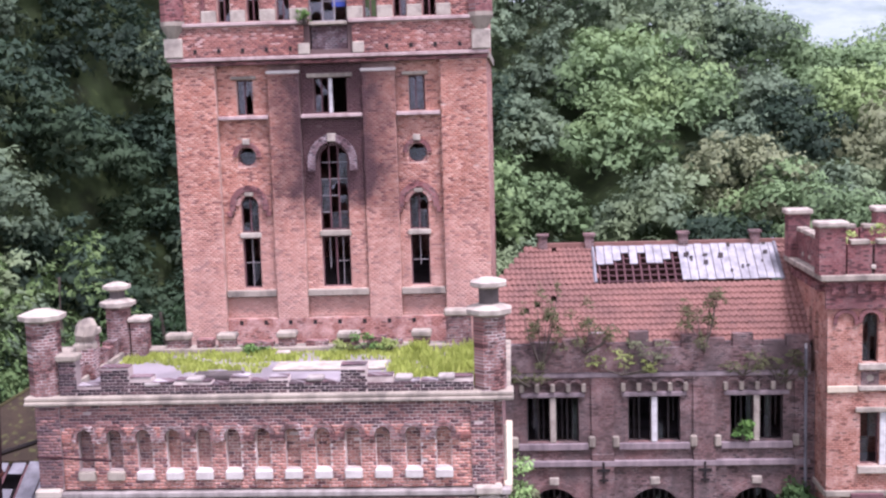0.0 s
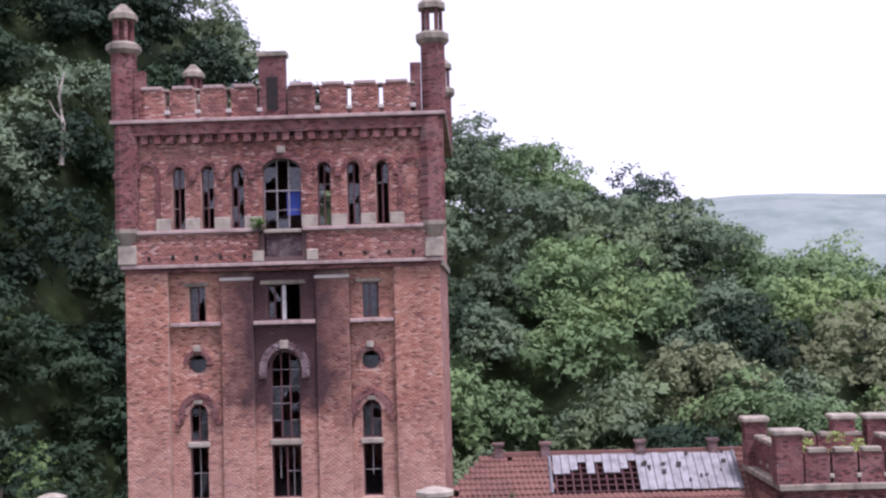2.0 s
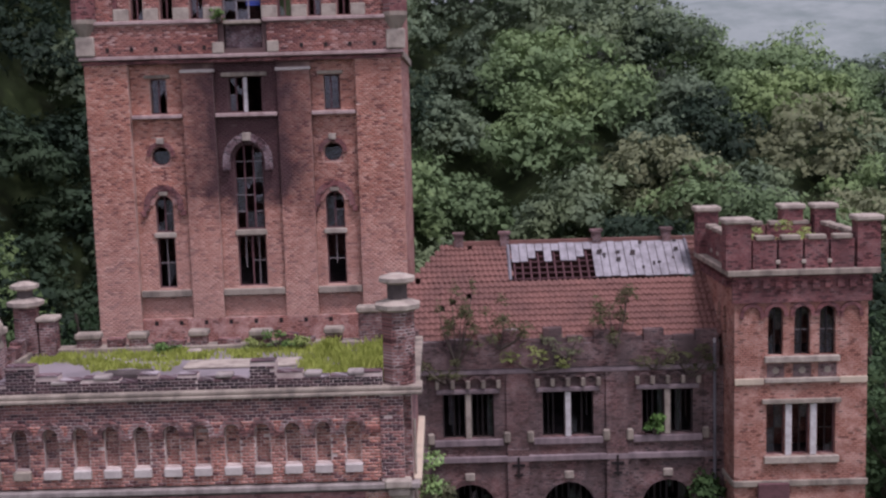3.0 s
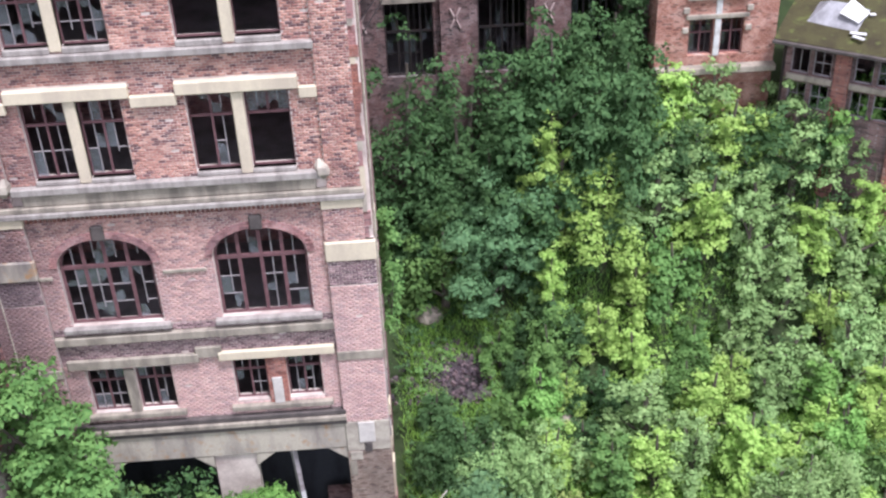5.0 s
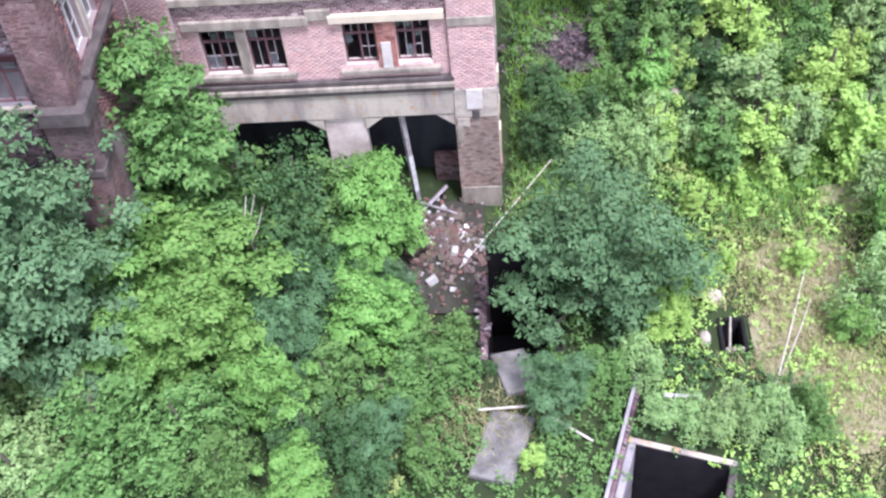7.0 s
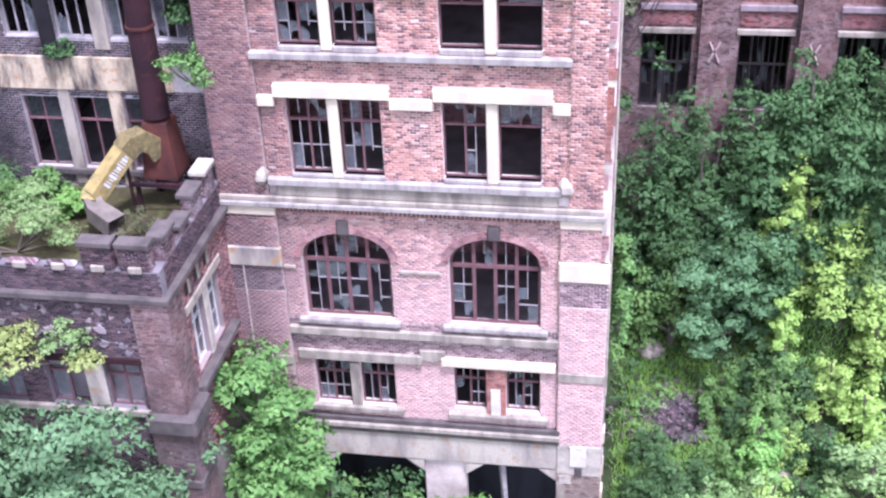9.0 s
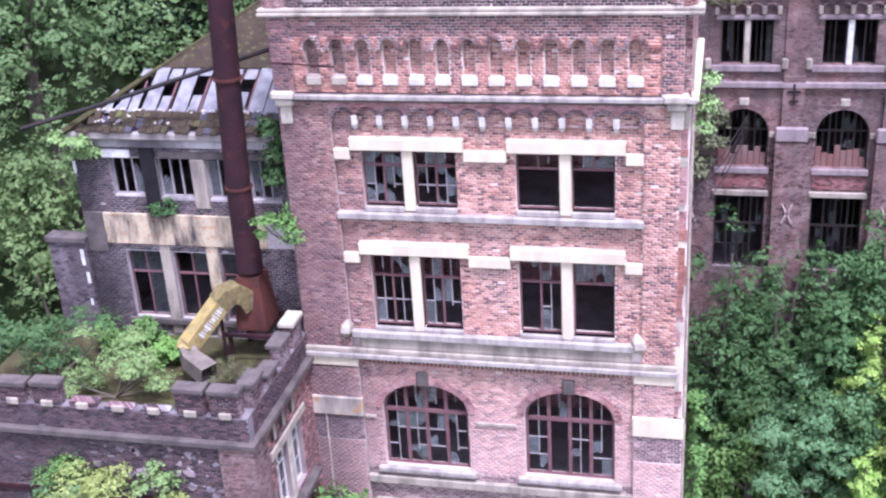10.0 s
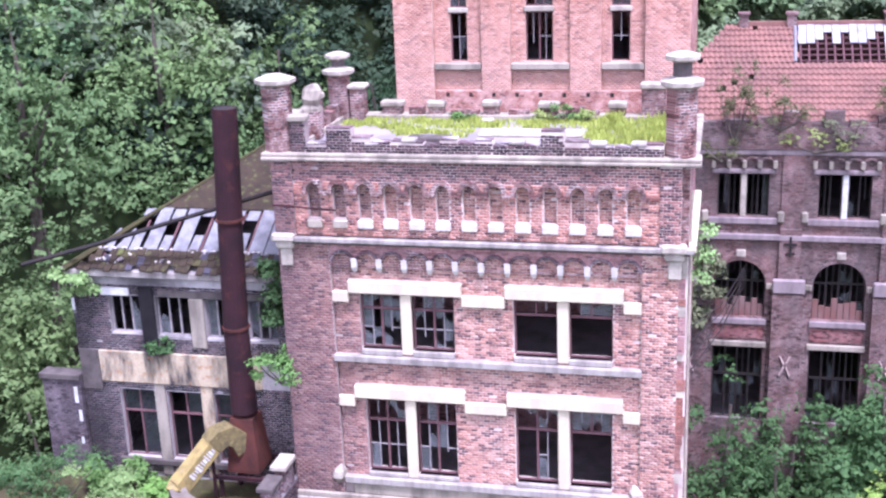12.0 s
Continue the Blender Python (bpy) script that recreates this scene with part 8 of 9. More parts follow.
bar_thing("guy_pipe", "long dark pipe running down from the tower past the flue", "pipe", [(-7.1, 1.0, 29.2), (-7.9, 1.0, 28.95), (-15.3, 1.0, 26.7), (-18.3, 1.0, 25.85)], [0.09, 0.09, 0.09, 0.09], IRON)
bar_thing("wall_rod", "thin rusty rod fixed across the frieze", "rod", [(-7.2, -0.35, 28.9), (-4.9, -0.32, 28.75)], [0.035, 0.035], RUST)
bar_thing("downpipe", "pale downpipe running down the tower corner", "pipe", [(7.12, 0.5, 9.0), (7.12, 0.5, 29.5)], [0.04, 0.04], STONE_PALE)
bar_thing("downpipe", "thin white downpipe in the corner of the hall", "pipe", [(20.35, 17.85, 22.6), (20.35, 17.85, 28.2)], [0.06, 0.06], PAINT_WHITE)
for k in range(4):
    bar_thing("cable", "black cable strung between the tower and the hall", "cable", [(7.1, 3.5, 23.6 - 0.6 * k), (8.2, 11.0, 21.8 - 0.4 * k), (9.3, 17.9, 21.3 - 0.3 * k)], [0.03, 0.03, 0.03], IRON, 4)


def corner_wreck():
    """Torn masonry and a vertical stone edge on the side of the tower."""
    T = thing("torn_wall_edge", "ragged edge of a demolished wall beside the tower", "wall", (7.05, 1.2, 0))
    rng = random.Random(4)
    z = -0.4
    while z < 27:
        h = rng.uniform(0.35, 1.1)
        d = 0.02 + rng.uniform(0, 0.09)
        bm = bmesh.new()
        box(bm, 0.003, d, -0.25, 0.35, z, z + h)
        part("masonry", bm, rng.choice((BRICK_FRONT, BRICK_FRIEZE, STONE_CREAM, STONE_WORN)), T)
        z += h + 0.002
    return T


corner_wreck()
bar_thing("conduit", "thin pale conduit running down the tower's stained pier", "pipe", [(-6.75, -0.12, 7.2), (-6.7, -0.12, 14.58)], [0.03, 0.03], STONE_PALE, 5)


# ---- plants on the masonry ----
def clump(name, label, x, y, z, r, h, count, size, leaf, seed, category="plant", lumps=None, flat=0.4):
    rng = np.random.default_rng(seed)
    T = thing(name, label, category, (x, y, z))
    if lumps is None:
        lumps = [(rng.uniform(-r, r) * 0.9, rng.uniform(-r, r) * 0.55, h * rng.uniform(0.1, 0.9), r * rng.uniform(0.14, 0.34), h * rng.uniform(0.1, 0.22)) for _ in range(14)]
    part("leaves", cloud_mesh("leaves", *leaf_cloud(rng, lumps, count, size, flat)), leaf, T)
    bm = bmesh.new()
    for lx, ly, lz, _, _ in lumps[:8]:
        tube(bm, [(0, 0, 0), (lx * 0.6, ly * 0.6, lz * 0.5), (lx, ly, lz)], [0.04, 0.03, 0.015], 4)
    part("stem", bm, BARK, T)
    return T


clump("terrace_bush", "yellow-green bush growing on the roof terrace", -13.6, -3.6, 16.95, 2.0, 2.7, 8000, 0.042, LEAF_GREY, 31, "bush")
clump("terrace_bush", "dark green bush growing on the roof terrace", -16.6, -2.6, 16.95, 2.2, 3.0, 5000, 0.06, LEAF_DEEP, 32, "bush")
clump("fern", "green ferns at the foot of the annex wall", -12.6, -1.0, 16.95, 0.9, 1.0, 1920, 0.09, LEAF_BRIGHT, 33)
clump("fern", "green weeds by the annex wall", -14.8, 0.0, 16.95, 1.2, 1.1, 2160, 0.098, LEAF_MID, 34)
clump("dry_weeds", "dry weeds tangled round the flue base", -9.0, -2.6, 16.95, 0.9, 1.3, 1500, 0.035, LEAF_WISP, 35)
clump("hanging_bush", "yellow-green bush hanging from the wing's front wall", -12.3, -6.6, 14.3, 2.6, 1.9, 6500, 0.05, LEAF_WEED, 36, "bush")
clump("hanging_bush", "bright green bush on the wing's front wall", -10.7, -6.5, 15.1, 0.9, 1.0, 900, 0.07, LEAF_GREY, 37, "bush")
clump("hanging_bush", "yellowing creeper spilling over the wing's wall", -14.2, -6.6, 14.2, 1.3, 2.2, 3200, 0.055, LEAF_MID, 136, "bush")
clump("wall_sapling", "green sapling growing out of the tower's side", -7.5, 0.0, 21.9, 1.1, 1.5, 1100, 0.075, LEAF_MID, 38, "sapling")
clump("wall_ivy", "ivy hanging below the annex roof", -8.0, 1.1, 23.6, 0.6, 2.6, 2640, 0.075, LEAF_DEEP, 39, "ivy", [(0, 0, 0.4, 0.5, 0.6), (0.1, 0, 1.3, 0.45, 0.7), (-0.1, 0, 2.2, 0.4, 0.6)])
clump("wall_ivy", "ivy patch on the annex wall below the windows", -13.0, 1.2, 22.2, 0.5, 0.8, 840, 0.06, LEAF_DEEP, 40, "ivy")
clump("eave_growth", "moss and grass along the annex eave", -16.4, 1.0, 24.6, 1.0, 1.2, 2160, 0.075, LEAF_GREY, 41)
clump("side_ivy", "yellowing ivy on the side of the tower", 7.4, 3.0, 25.4, 0.5, 2.0, 700, 0.07, LEAF_GREY, 42, "ivy", [(0, 0, 0.2, 0.35, 0.7), (0.1, 0, 1.0, 0.4, 0.6), (0.2, 0, 1.8, 0.4, 0.5)])
clump("side_ivy", "bright green ivy climbing the side of the tower", 7.35, 2.5, 9.5, 0.5, 5.5, 2600, 0.08, LEAF_MID, 43, "ivy", [(0.05 + 0.12 * (k % 3), 0.5 * ((k * 7) % 5 - 2) * 0.5, 0.4 + 0.5 * k, 0.2 + 0.05 * (k % 3), 0.5) for k in range(11)])
for k, (x, z, r, h, leaf, c) in enumerate(((8.6, 27.2, 0.9, 4.2, LEAF_WISP, 1500), (10.6, 27.9, 1.3, 2.3, LEAF_WISP, 1000), (12.2, 26.9, 1.5, 1.2, LEAF_WEED, 700), (15.9, 27.9, 1.0, 3.0, LEAF_WISP, 1300), (8.0, 26.4, 1.2, 1.6, LEAF_WISP, 800), (17.6, 26.8, 1.6, 1.3, LEAF_WISP, 800), (19.3, 26.4, 1.0, 1.6, LEAF_WISP, 600), (13.6, 27.4, 1.3, 1.1, LEAF_OLIVE, 500))):
    clump("parapet_weeds", "wisps of dry weeds growing on the hall's parapet", x, 17.9, z, r, h, int(c * 2.2), 0.045, leaf, 50 + k)
clump("hall_ivy", "ivy climbing the hall's wall beside the window", 7.4, 17.7, 18.0, 0.8, 3.5, 2160, 0.105, LEAF_OLIVE, 60, "ivy")
clump("hall_ivy", "dark ivy in the corner of the hall and stair tower", 19.9, 17.5, 12.5, 0.8, 9.0, 5280, 0.12, LEAF_DEEP, 61, "ivy", [(0, 0, 0.8 + 1.1 * k, 0.6, 0.8) for k in range(8)])
clump("window_weeds", "green weeds growing in a hall window", 17.6, 18.0, 23.7, 0.4, 1.0, 720, 0.075, LEAF_MID, 62)
clump("roof_weeds", "dry olive grass and weeds on the stair tower roof", 23.4, 17.6, 31.6, 1.5, 1.9, 2880, 0.06, LEAF_WEED, 63)
clump("ledge_weeds", "small weeds growing on the balcony ledge", -2.2, 21.6, 43.2, 0.3, 0.7, 360, 0.06, LEAF_MID, 64)


def roof_grass():
    """Grass on the flat roof of the front tower."""
    rng = np.random.default_rng(77)
    vs, fs, n = [], [], 0
    spots = []
    while len(spots) < 8000:
        x, y = rng.uniform(-6.5, 6.2), rng.uniform(1.2, 6.9)
        edge = 4.5 + 0.7 * math.sin(x * 0.8) + 0.4 * math.sin(x * 2.1) + 0.5 * noise.noise((x * 1.7, y * 1.7, 3))
        bare = -1.0 < x < 3.2 and 3.0 < y < 5.4
        lush = x > 3.3 + 0.4 * noise.noise((y, 0, 1)) and y > 1.5 + 0.6 * noise.noise((x * 1.5, 0, 2))
        thin = noise.noise((x * 0.8, y * 1.3, 8.0)) < 0.0 and rng.random() < 0.8
        if ((y > edge and not bare) or lush) and not thin:
            spots.append((x, y, 0.3 if lush else 0.15))
    for x, y, h in spots:
        a = rng.uniform(0, 6.28)
        w = 0.035
        hh = h * rng.uniform(0.5, 1.2) * (1 + 0.7 * noise.noise((x * 1.1, y * 1.1, 4.0)))
        lean = rng.normal(0, 0.25, 2) * hh
        dx, dy = w * math.cos(a), w * math.sin(a)
        vs.append([(x - dx, y - dy, 30.5), (x + dx, y + dy, 30.5), (x + lean[0] + dx * 0.3, y + lean[1] + dy * 0.3, 30.5 + hh), (x + lean[0] - dx * 0.3, y + lean[1] - dy * 0.3, 30.5 + hh)])
    verts = np.array(vs).reshape(-1, 3)
    ob = part("roof_grass", cloud_mesh("roof_grass", verts, np.arange(len(verts)).reshape(-1, 4)), ROOF_GRASS)
    tagged(ob, "bright yellow-green grass growing on the flat roof", "grass", kind="stuff")
    for k, (x, y, sx, sy, m) in enumerate(((1.2, 4.4, 1.9, 0.55, STONE_PALE), (-2.3, 3.0, 0.8, 0.3, STONE_DARK), (-0.8, 6.3, 0.25, 0.2, STONE_PALE))):
        T = thing("roof_slab", "pale concrete slab lying on the flat roof" if m is STONE_PALE else "dark slab lying on the flat roof", "slab", (x, y, 30.5))
        bm = bmesh.new()
        soft_box(bm, -sx, sx, -sy, sy, 0, 0.2 if k else 0.1, 0.05)
        part("block", bm, m, T)
    for k, (x, r, h) in enumerate(((-1.9, 0.45, 0.35), (1.3, 0.4, 0.4), (2.2, 0.6, 0.75), (2.9, 0.35, 0.45))):
        clump("roof_bush", "small bush growing at the roof's back edge", x, 6.7, 30.5, r, h, 500, 0.055, LEAF_WEED if k % 2 else LEAF_MID, 80 + k, "bush")


roof_grass()


DEAD = (-27, 65, 53.5, 7)


def dead_tree(name, label, x, y, z, h, mat, seed):
    """A bare tree: a trunk with forking limbs."""
    rng = random.Random(seed)
    T = thing(name, label, "dead tree", (x, y, z))
    bm = bmesh.new()
    r = h * (0.028 if h > 6.8 else 0.011)
    tube(bm, [(0, 0, -1), (0.03 * h, 0, 0.35 * h), (-0.02 * h, 0, 0.7 * h), (0.05 * h, 0, h)], [r * 1.3, r, r * 0.7, r * 0.3], 6)
    part("trunk", bm, mat, T)
    for k in range(3):
        q = 0.42 + 0.16 * k
        a = rng.uniform(0, 6.28)
        w = h * rng.uniform(0.08, 0.17)
        bm = bmesh.new()
        tube(bm, [(0, 0, q * h), (w * 0.5 * math.cos(a), w * 0.5 * math.sin(a), (q + 0.08) * h), (w * math.cos(a), w * math.sin(a), (q + 0.22) * h)], [r * 0.5, r * 0.35, r * 0.15], 5)
        part("limb", bm, mat, T)
    return T


dead_tree("dead_tree", "bare bleached dead tree standing on the wooded slope", DEAD[0], DEAD[1], DEAD[2], DEAD[3], DEADWOOD, 5)
dead_tree("dead_tree", "thin bare dead sapling among the leafy trees", -2.9, -5.2, 0.0, 6.4, DEADWOOD, 8)

# ---- woods and shrubs ----
def domed_crown(rng, R):
    """A broad crown far off: boughs of several sizes over a dome, set with leaves."""
    tall = R * rng.uniform(0.8, 1.15)
    m = 30
    i = np.arange(m)
    up = 1 - (i + rng.random(m)) / m * 1.15
    a = 2.4 * i + rng.uniform(-0.5, 0.5, m)
    flat = np.sqrt(np.clip(1 - up ** 2, 0, 1))
    dome = np.stack([flat * np.cos(a), flat * np.sin(a), up], 1)
    centre = dome * rng.uniform(0.55, 0.88, m)[:, None] * np.array([R, R, tall]) + np.array([0, 0, tall * 0.55])
    r = R * rng.uniform(0.16, 0.34, m)
    lumps = np.concatenate([centre, r[:, None], (r * rng.uniform(0.7, 0.95, m))[:, None]], 1)
    v, f, soft = leaf_cloud(rng, lumps, 3500, 0.27, 0.2, 0.06, 0.28)
    out = v - np.array([0, 0, tall * 0.2])
    soft = soft * 0.75 + 0.5 * out / np.linalg.norm(out, axis=1)[:, None]
    return v, f, soft / np.linalg.norm(soft, axis=1)[:, None]


def hill_woods():
    """The wooded valley side: crowns beyond counting."""
    rng = np.random.default_rng(11)
    spots = []
    tries = 0
    while len(spots) < 390 and tries < 30000:
        tries += 1
        az = radians(rng.uniform(-42, 33))
        r = math.sqrt(rng.uniform(62 ** 2, 166 ** 2))
        x, y = EYE[0] + r * math.sin(az), EYE[1] + r * math.cos(az)
        beyond = x > 29 and y > 27
        if (x > -13 and y < 40 and not beyond) or (x > -38 and y < 30 and not beyond):
            continue
        deg = math.degrees(az)
        if (-13 < deg < -3.5 and r < 125) or -8 < deg < -3.5 or (-3.5 <= deg < 22 and r < 86):
            continue
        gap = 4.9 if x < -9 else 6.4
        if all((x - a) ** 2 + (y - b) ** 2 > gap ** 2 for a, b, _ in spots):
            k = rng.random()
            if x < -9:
                # the left slope's shade is painted by choosing the darker leaf
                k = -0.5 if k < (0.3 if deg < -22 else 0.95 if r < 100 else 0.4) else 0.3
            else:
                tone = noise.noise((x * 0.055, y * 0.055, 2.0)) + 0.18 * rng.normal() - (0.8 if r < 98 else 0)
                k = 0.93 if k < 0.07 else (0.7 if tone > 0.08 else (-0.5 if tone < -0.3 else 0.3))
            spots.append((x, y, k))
    for leaf, lo, hi, words in ((LEAF_DARKWOOD, -1, 0, "dense trees, leaves painted dark for the steep slope's shade"), (LEAF_WOOD, 0, 0.55, "dense broadleaf woodland covering the valley side"), (LEAF_MIDWOOD, 0.55, 0.88, "lighter green broadleaf trees on the valley side, paled for haze"), (LEAF_OLIVE, 0.88, 1, "olive and browning trees on the valley side")):
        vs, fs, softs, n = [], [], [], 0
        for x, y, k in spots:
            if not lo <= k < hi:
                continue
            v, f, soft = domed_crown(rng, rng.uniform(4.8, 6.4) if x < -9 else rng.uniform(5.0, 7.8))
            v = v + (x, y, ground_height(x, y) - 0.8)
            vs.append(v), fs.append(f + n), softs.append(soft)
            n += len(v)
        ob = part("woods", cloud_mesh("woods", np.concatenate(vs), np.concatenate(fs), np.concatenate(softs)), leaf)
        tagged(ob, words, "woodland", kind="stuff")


hill_woods()


def undergrowth():
    """Low weeds and brambles that cover the yard."""
    rng = np.random.default_rng(17)
    sets = {"a": (LEAF_MID, "green weeds and brambles covering the yard", []), "b": (LEAF_WEED, "yellowing weeds and dry grass in the yard", []), "c": (LEAF_DEEP, "dark brambles, painted deeper for shade between the trees", []), "d": (LEAF_YELLOW, "low bright yellow-green weeds in the yard", [])}
    for _ in range(9000):
        x, y = rng.uniform(-18, 48), rng.uniform(-24, 16)
        if (-19.5 < x < 7.6 and -6.8 < y < 12) or (6 < x < 43 and y > 15.0) or in_basin(x, y, 0.5) or (5.8 < x < 9.3 and -8.8 < y < -2.2) or (x - 15.97) ** 2 + (y + 7.75) ** 2 < 1.6 or (x - 10.6) ** 2 + (y - 8.2) ** 2 < 1.5:
            continue
        if (2.6 < x < 6.3 and -4.6 < y < 0) or abs(x - 7.0) < 1.2 and -14 < y < -8.5 or abs(x - 23.0 - 0.52 * (y + 11.6)) < 1.1 and y < -4:
            continue
        k = noise.noise((x * 0.13, y * 0.13, 3.0))
        kind = "b" if k > (0.05 if y < 2 and x > 12 else 0.3) else ("c" if k < -0.2 or (y > 5 and k < -0.1 and x < 17) else "a")
        # darker weeds here paint the shade in the gaps between crowns
        if x < 2 and y < -6:
            kind = "c"
        elif x > 13 and y < 2.5 and rng.random() < 0.42 or x > 18 and kind == "a" and rng.random() < 0.5:
            kind = "d"
        elif 3 < x < 12 and y < -8 and kind == "b":
            kind = "a"
        if (x < 2 and y < -6 and rng.random() < 0.5) or (any(((x - a) / p) ** 2 + ((y - b) / q) ** 2 < 1 for a, b, p, q in DRY_PATCHES) and rng.random() < 0.5):
            continue
        r = rng.uniform(0.35, 0.8)
        sets[kind][2].append((x, y, ground_height(x, y) + 0.05, r, rng.uniform(0.2, 0.6)))
    for leaf, words, lumps in sets.values():
        ob = part("undergrowth", cloud_mesh("undergrowth", *leaf_cloud(rng, lumps, len(lumps) * 30, 0.085, 0.5, 0.1)), leaf)
        tagged(ob, words, "undergrowth", kind="stuff")


undergrowth()


def meadow(label, leaf, spans, blades, h, seed):
    """Tall grass in strips and patches (x, y, rx, ry)."""
    rng = np.random.default_rng(seed)
    spans = np.array(spans, float)
    area = spans[:, 2] * spans[:, 3]
    n = blades
    S = spans[rng.choice(len(spans), size=n, p=area / area.sum())]
    q = rng.normal(size=(n, 2)) * 0.5
    x, y = S[:, 0] + q[:, 0] * S[:, 2], S[:, 1] + q[:, 1] * S[:, 3]
    keep = ~((x < 7.5) & (y > -0.3)) & ~((x > 10.2) & (x < 15.4) & (y < -12.4)) & ((x - 15.97) ** 2 + (y + 7.75) ** 2 > 1.3) & ~((x > 5.9) & (x < 9.3) & (y > -8.7) & (y < -2.3)) & ((x - 10.6) ** 2 + (y - 8.2) ** 2 > 1.2) & ~((abs(x - 23.0 - 0.52 * (y + 11.6)) < 0.9) & (y < -4))
    x, y = x[keep], y[keep]
    z = np.array([ground_height(a, b) for a, b in zip(x, y)])
    n = len(x)
    hh = h * rng.uniform(0.5, 1.3, n)
    a = rng.uniform(0, 6.28, n)
    dx, dy = 0.022 * np.cos(a), 0.022 * np.sin(a)
    lx, ly = rng.normal(0, 0.5, (2, n)) * hh
    verts = np.stack([np.stack([x - dx, y - dy, z], 1), np.stack([x + dx, y + dy, z], 1), np.stack([x + lx, y + ly, z + hh], 1)], 1).reshape(-1, 3)
    ob = part("tall_grass", cloud_mesh("tall_grass", verts, np.arange(len(verts)).reshape(-1, 3)), leaf)
    tagged(ob, label, "grass", kind="stuff")


meadow("lush green grass along the foot of the tower", GRASS, [(8.6, 0.0, 1.6, 5), (8.8, 6, 1.6, 6), (9.4, 11, 2.4, 4), (24, -9, 5, 4), (18, 1, 4, 5), (30, -2, 6, 6), (12, 6, 3, 5), (20, 6, 9, 7), (30, 5, 9, 8), (15, 10, 5, 4)], 62000, 0.42, 41)
meadow("dry yellow-brown grass round the shaft opening", DRY_GRASS, [(18.3, -8, 3.5, 3.5), (19, -4, 4, 3.4), (20, -11, 2.5, 6), (26, -8, 6, 6), (8.6, -1, 1.5, 3), (6, -11.5, 3, 2), (35, -6, 8, 7)], 36000, 0.36, 42)


def scatter_trees():
    rng = random.Random(5)
    yard = "trees and shrubs in the yard"
    kinds = {
        "deep": make_tree("tree", "dense deep-green broadleaf tree among the shrubs", 1, 7.0, 3.0, 0.3, 7000, 0.11, LEAF_DEEP, 30, group=yard),
        "teal": make_tree("tree", "big blue-green ash tree beside the open pit", 8, 7.6, 3.3, 0.2, 16000, 0.1, LEAF_TEAL, 44, group=yard, bough=0.85),
        "thicket": make_tree("tree", "tall dark green thicket tree below the hall", 7, 11.0, 3.5, 0.3, 9000, 0.11, LEAF_DEEP, 44, trunk_r=0.22, group=yard),
        "mid": make_tree("tree", "bushy mid-green sapling in the overgrown yard", 2, 6.0, 2.5, 0.2, 6000, 0.105, LEAF_MID, 30, group=yard),
        "bright": make_tree("tree", "bright green young tree with feathery leaves", 3, 7.4, 2.5, 0.5, 10500, 0.12, LEAF_BRIGHT, 30, group=yard, bough=0.85),
        "yellow": make_tree("shrub", "yellow-green shrub smothered with climbing vines", 4, 5.0, 2.2, 0.1, 6400, 0.095, LEAF_YELLOW, 30, category="shrub", group=yard),
        "grey": make_tree("shrub", "grey-green willow shrub in the yard", 5, 6.0, 2.6, 0.2, 6200, 0.095, LEAF_GREY, 34, category="shrub", group=yard),
        "vine": make_tree("shrub", "low shrub draped in yellow-green vines", 12, 4.4, 1.45, 0.1, 3000, 0.097, LEAF_YELLOW, 22, category="shrub", group=yard),
        "green": make_tree("shrub", "small rounded green shrub in the yard", 13, 3.8, 1.6, 0.1, 3000, 0.097, LEAF_MID, 22, category="shrub", group=yard),
        "pale": make_tree("shrub", "small pale grey-green shrub in the yard", 14, 4.0, 1.7, 0.1, 3000, 0.092, LEAF_GREY, 24, category="shrub", group=yard),
        "fresh": make_tree("shrub", "upright fresh green sapling in the yard", 15, 5.0, 1.4, 0.3, 3000, 0.102, LEAF_BRIGHT, 22, category="shrub", group=yard),
        "shady": make_tree("shrub", "dark green shrub between lighter ones", 16, 3.6, 1.6, 0.1, 3000, 0.097, LEAF_DEEP, 22, category="shrub", group=yard),
        "willow": make_tree("tree", "tall grey-green willow in front of the wing", 10, 15.0, 3.7, 0.8, 24000, 0.125, LEAF_WILLOW, 76, trunk_r=0.3, group=yard, bough=0.95),
        "slim": make_tree("tree", "slim leafy green tree against the tower's pier", 11, 13.0, 2.4, 0.8, 16000, 0.125, LEAF_MID, 60, trunk_r=0.2, group=yard, bough=0.8),
        "column": make_tree("tree", "slender vine-covered yellow-green tree in the yard", 6, 9.0, 1.4, 0.2, 7000, 0.09, LEAF_YELLOW, 30, group=yard),
    }
    first = dict.fromkeys(kinds, True)

    def plant(kind, x, y, s, dz=0.0):
        rot = rng.uniform(0, 6.28)
        if first[kind]:
            first[kind] = False
            put_tree(kinds[kind], x, y, rot, s, dz)
        else:
            copy_scaled(kinds[kind], x, y, rot, s, dz)

    # the yard beside the tower
    done = []
    tries = 0
    while len(done) < 330 and tries < 30000:
        tries += 1
        x, y = rng.uniform(9.0, 42), rng.uniform(-5, 15.2)
        if x < 13.4 and y < 11 or (x - 12.9) ** 2 + (y - 11.9) ** 2 < 7:
            continue
        if (x > 14 and y < -1.5 and rng.random() < 0.8) or (12.5 < x < 22.5 and y < 1.5):
            continue
        back = y > 9.5
        near = 1.75 if back else 1.8 if x < 30 else 2.4
        if any((x - a) ** 2 + (y - b) ** 2 < near ** 2 for a, b in done):
            continue
        done.append((x, y))
        light = noise.noise((x * 0.11, y * 0.11, 7.0))
        tall = rng.uniform(0.75, 1.2)
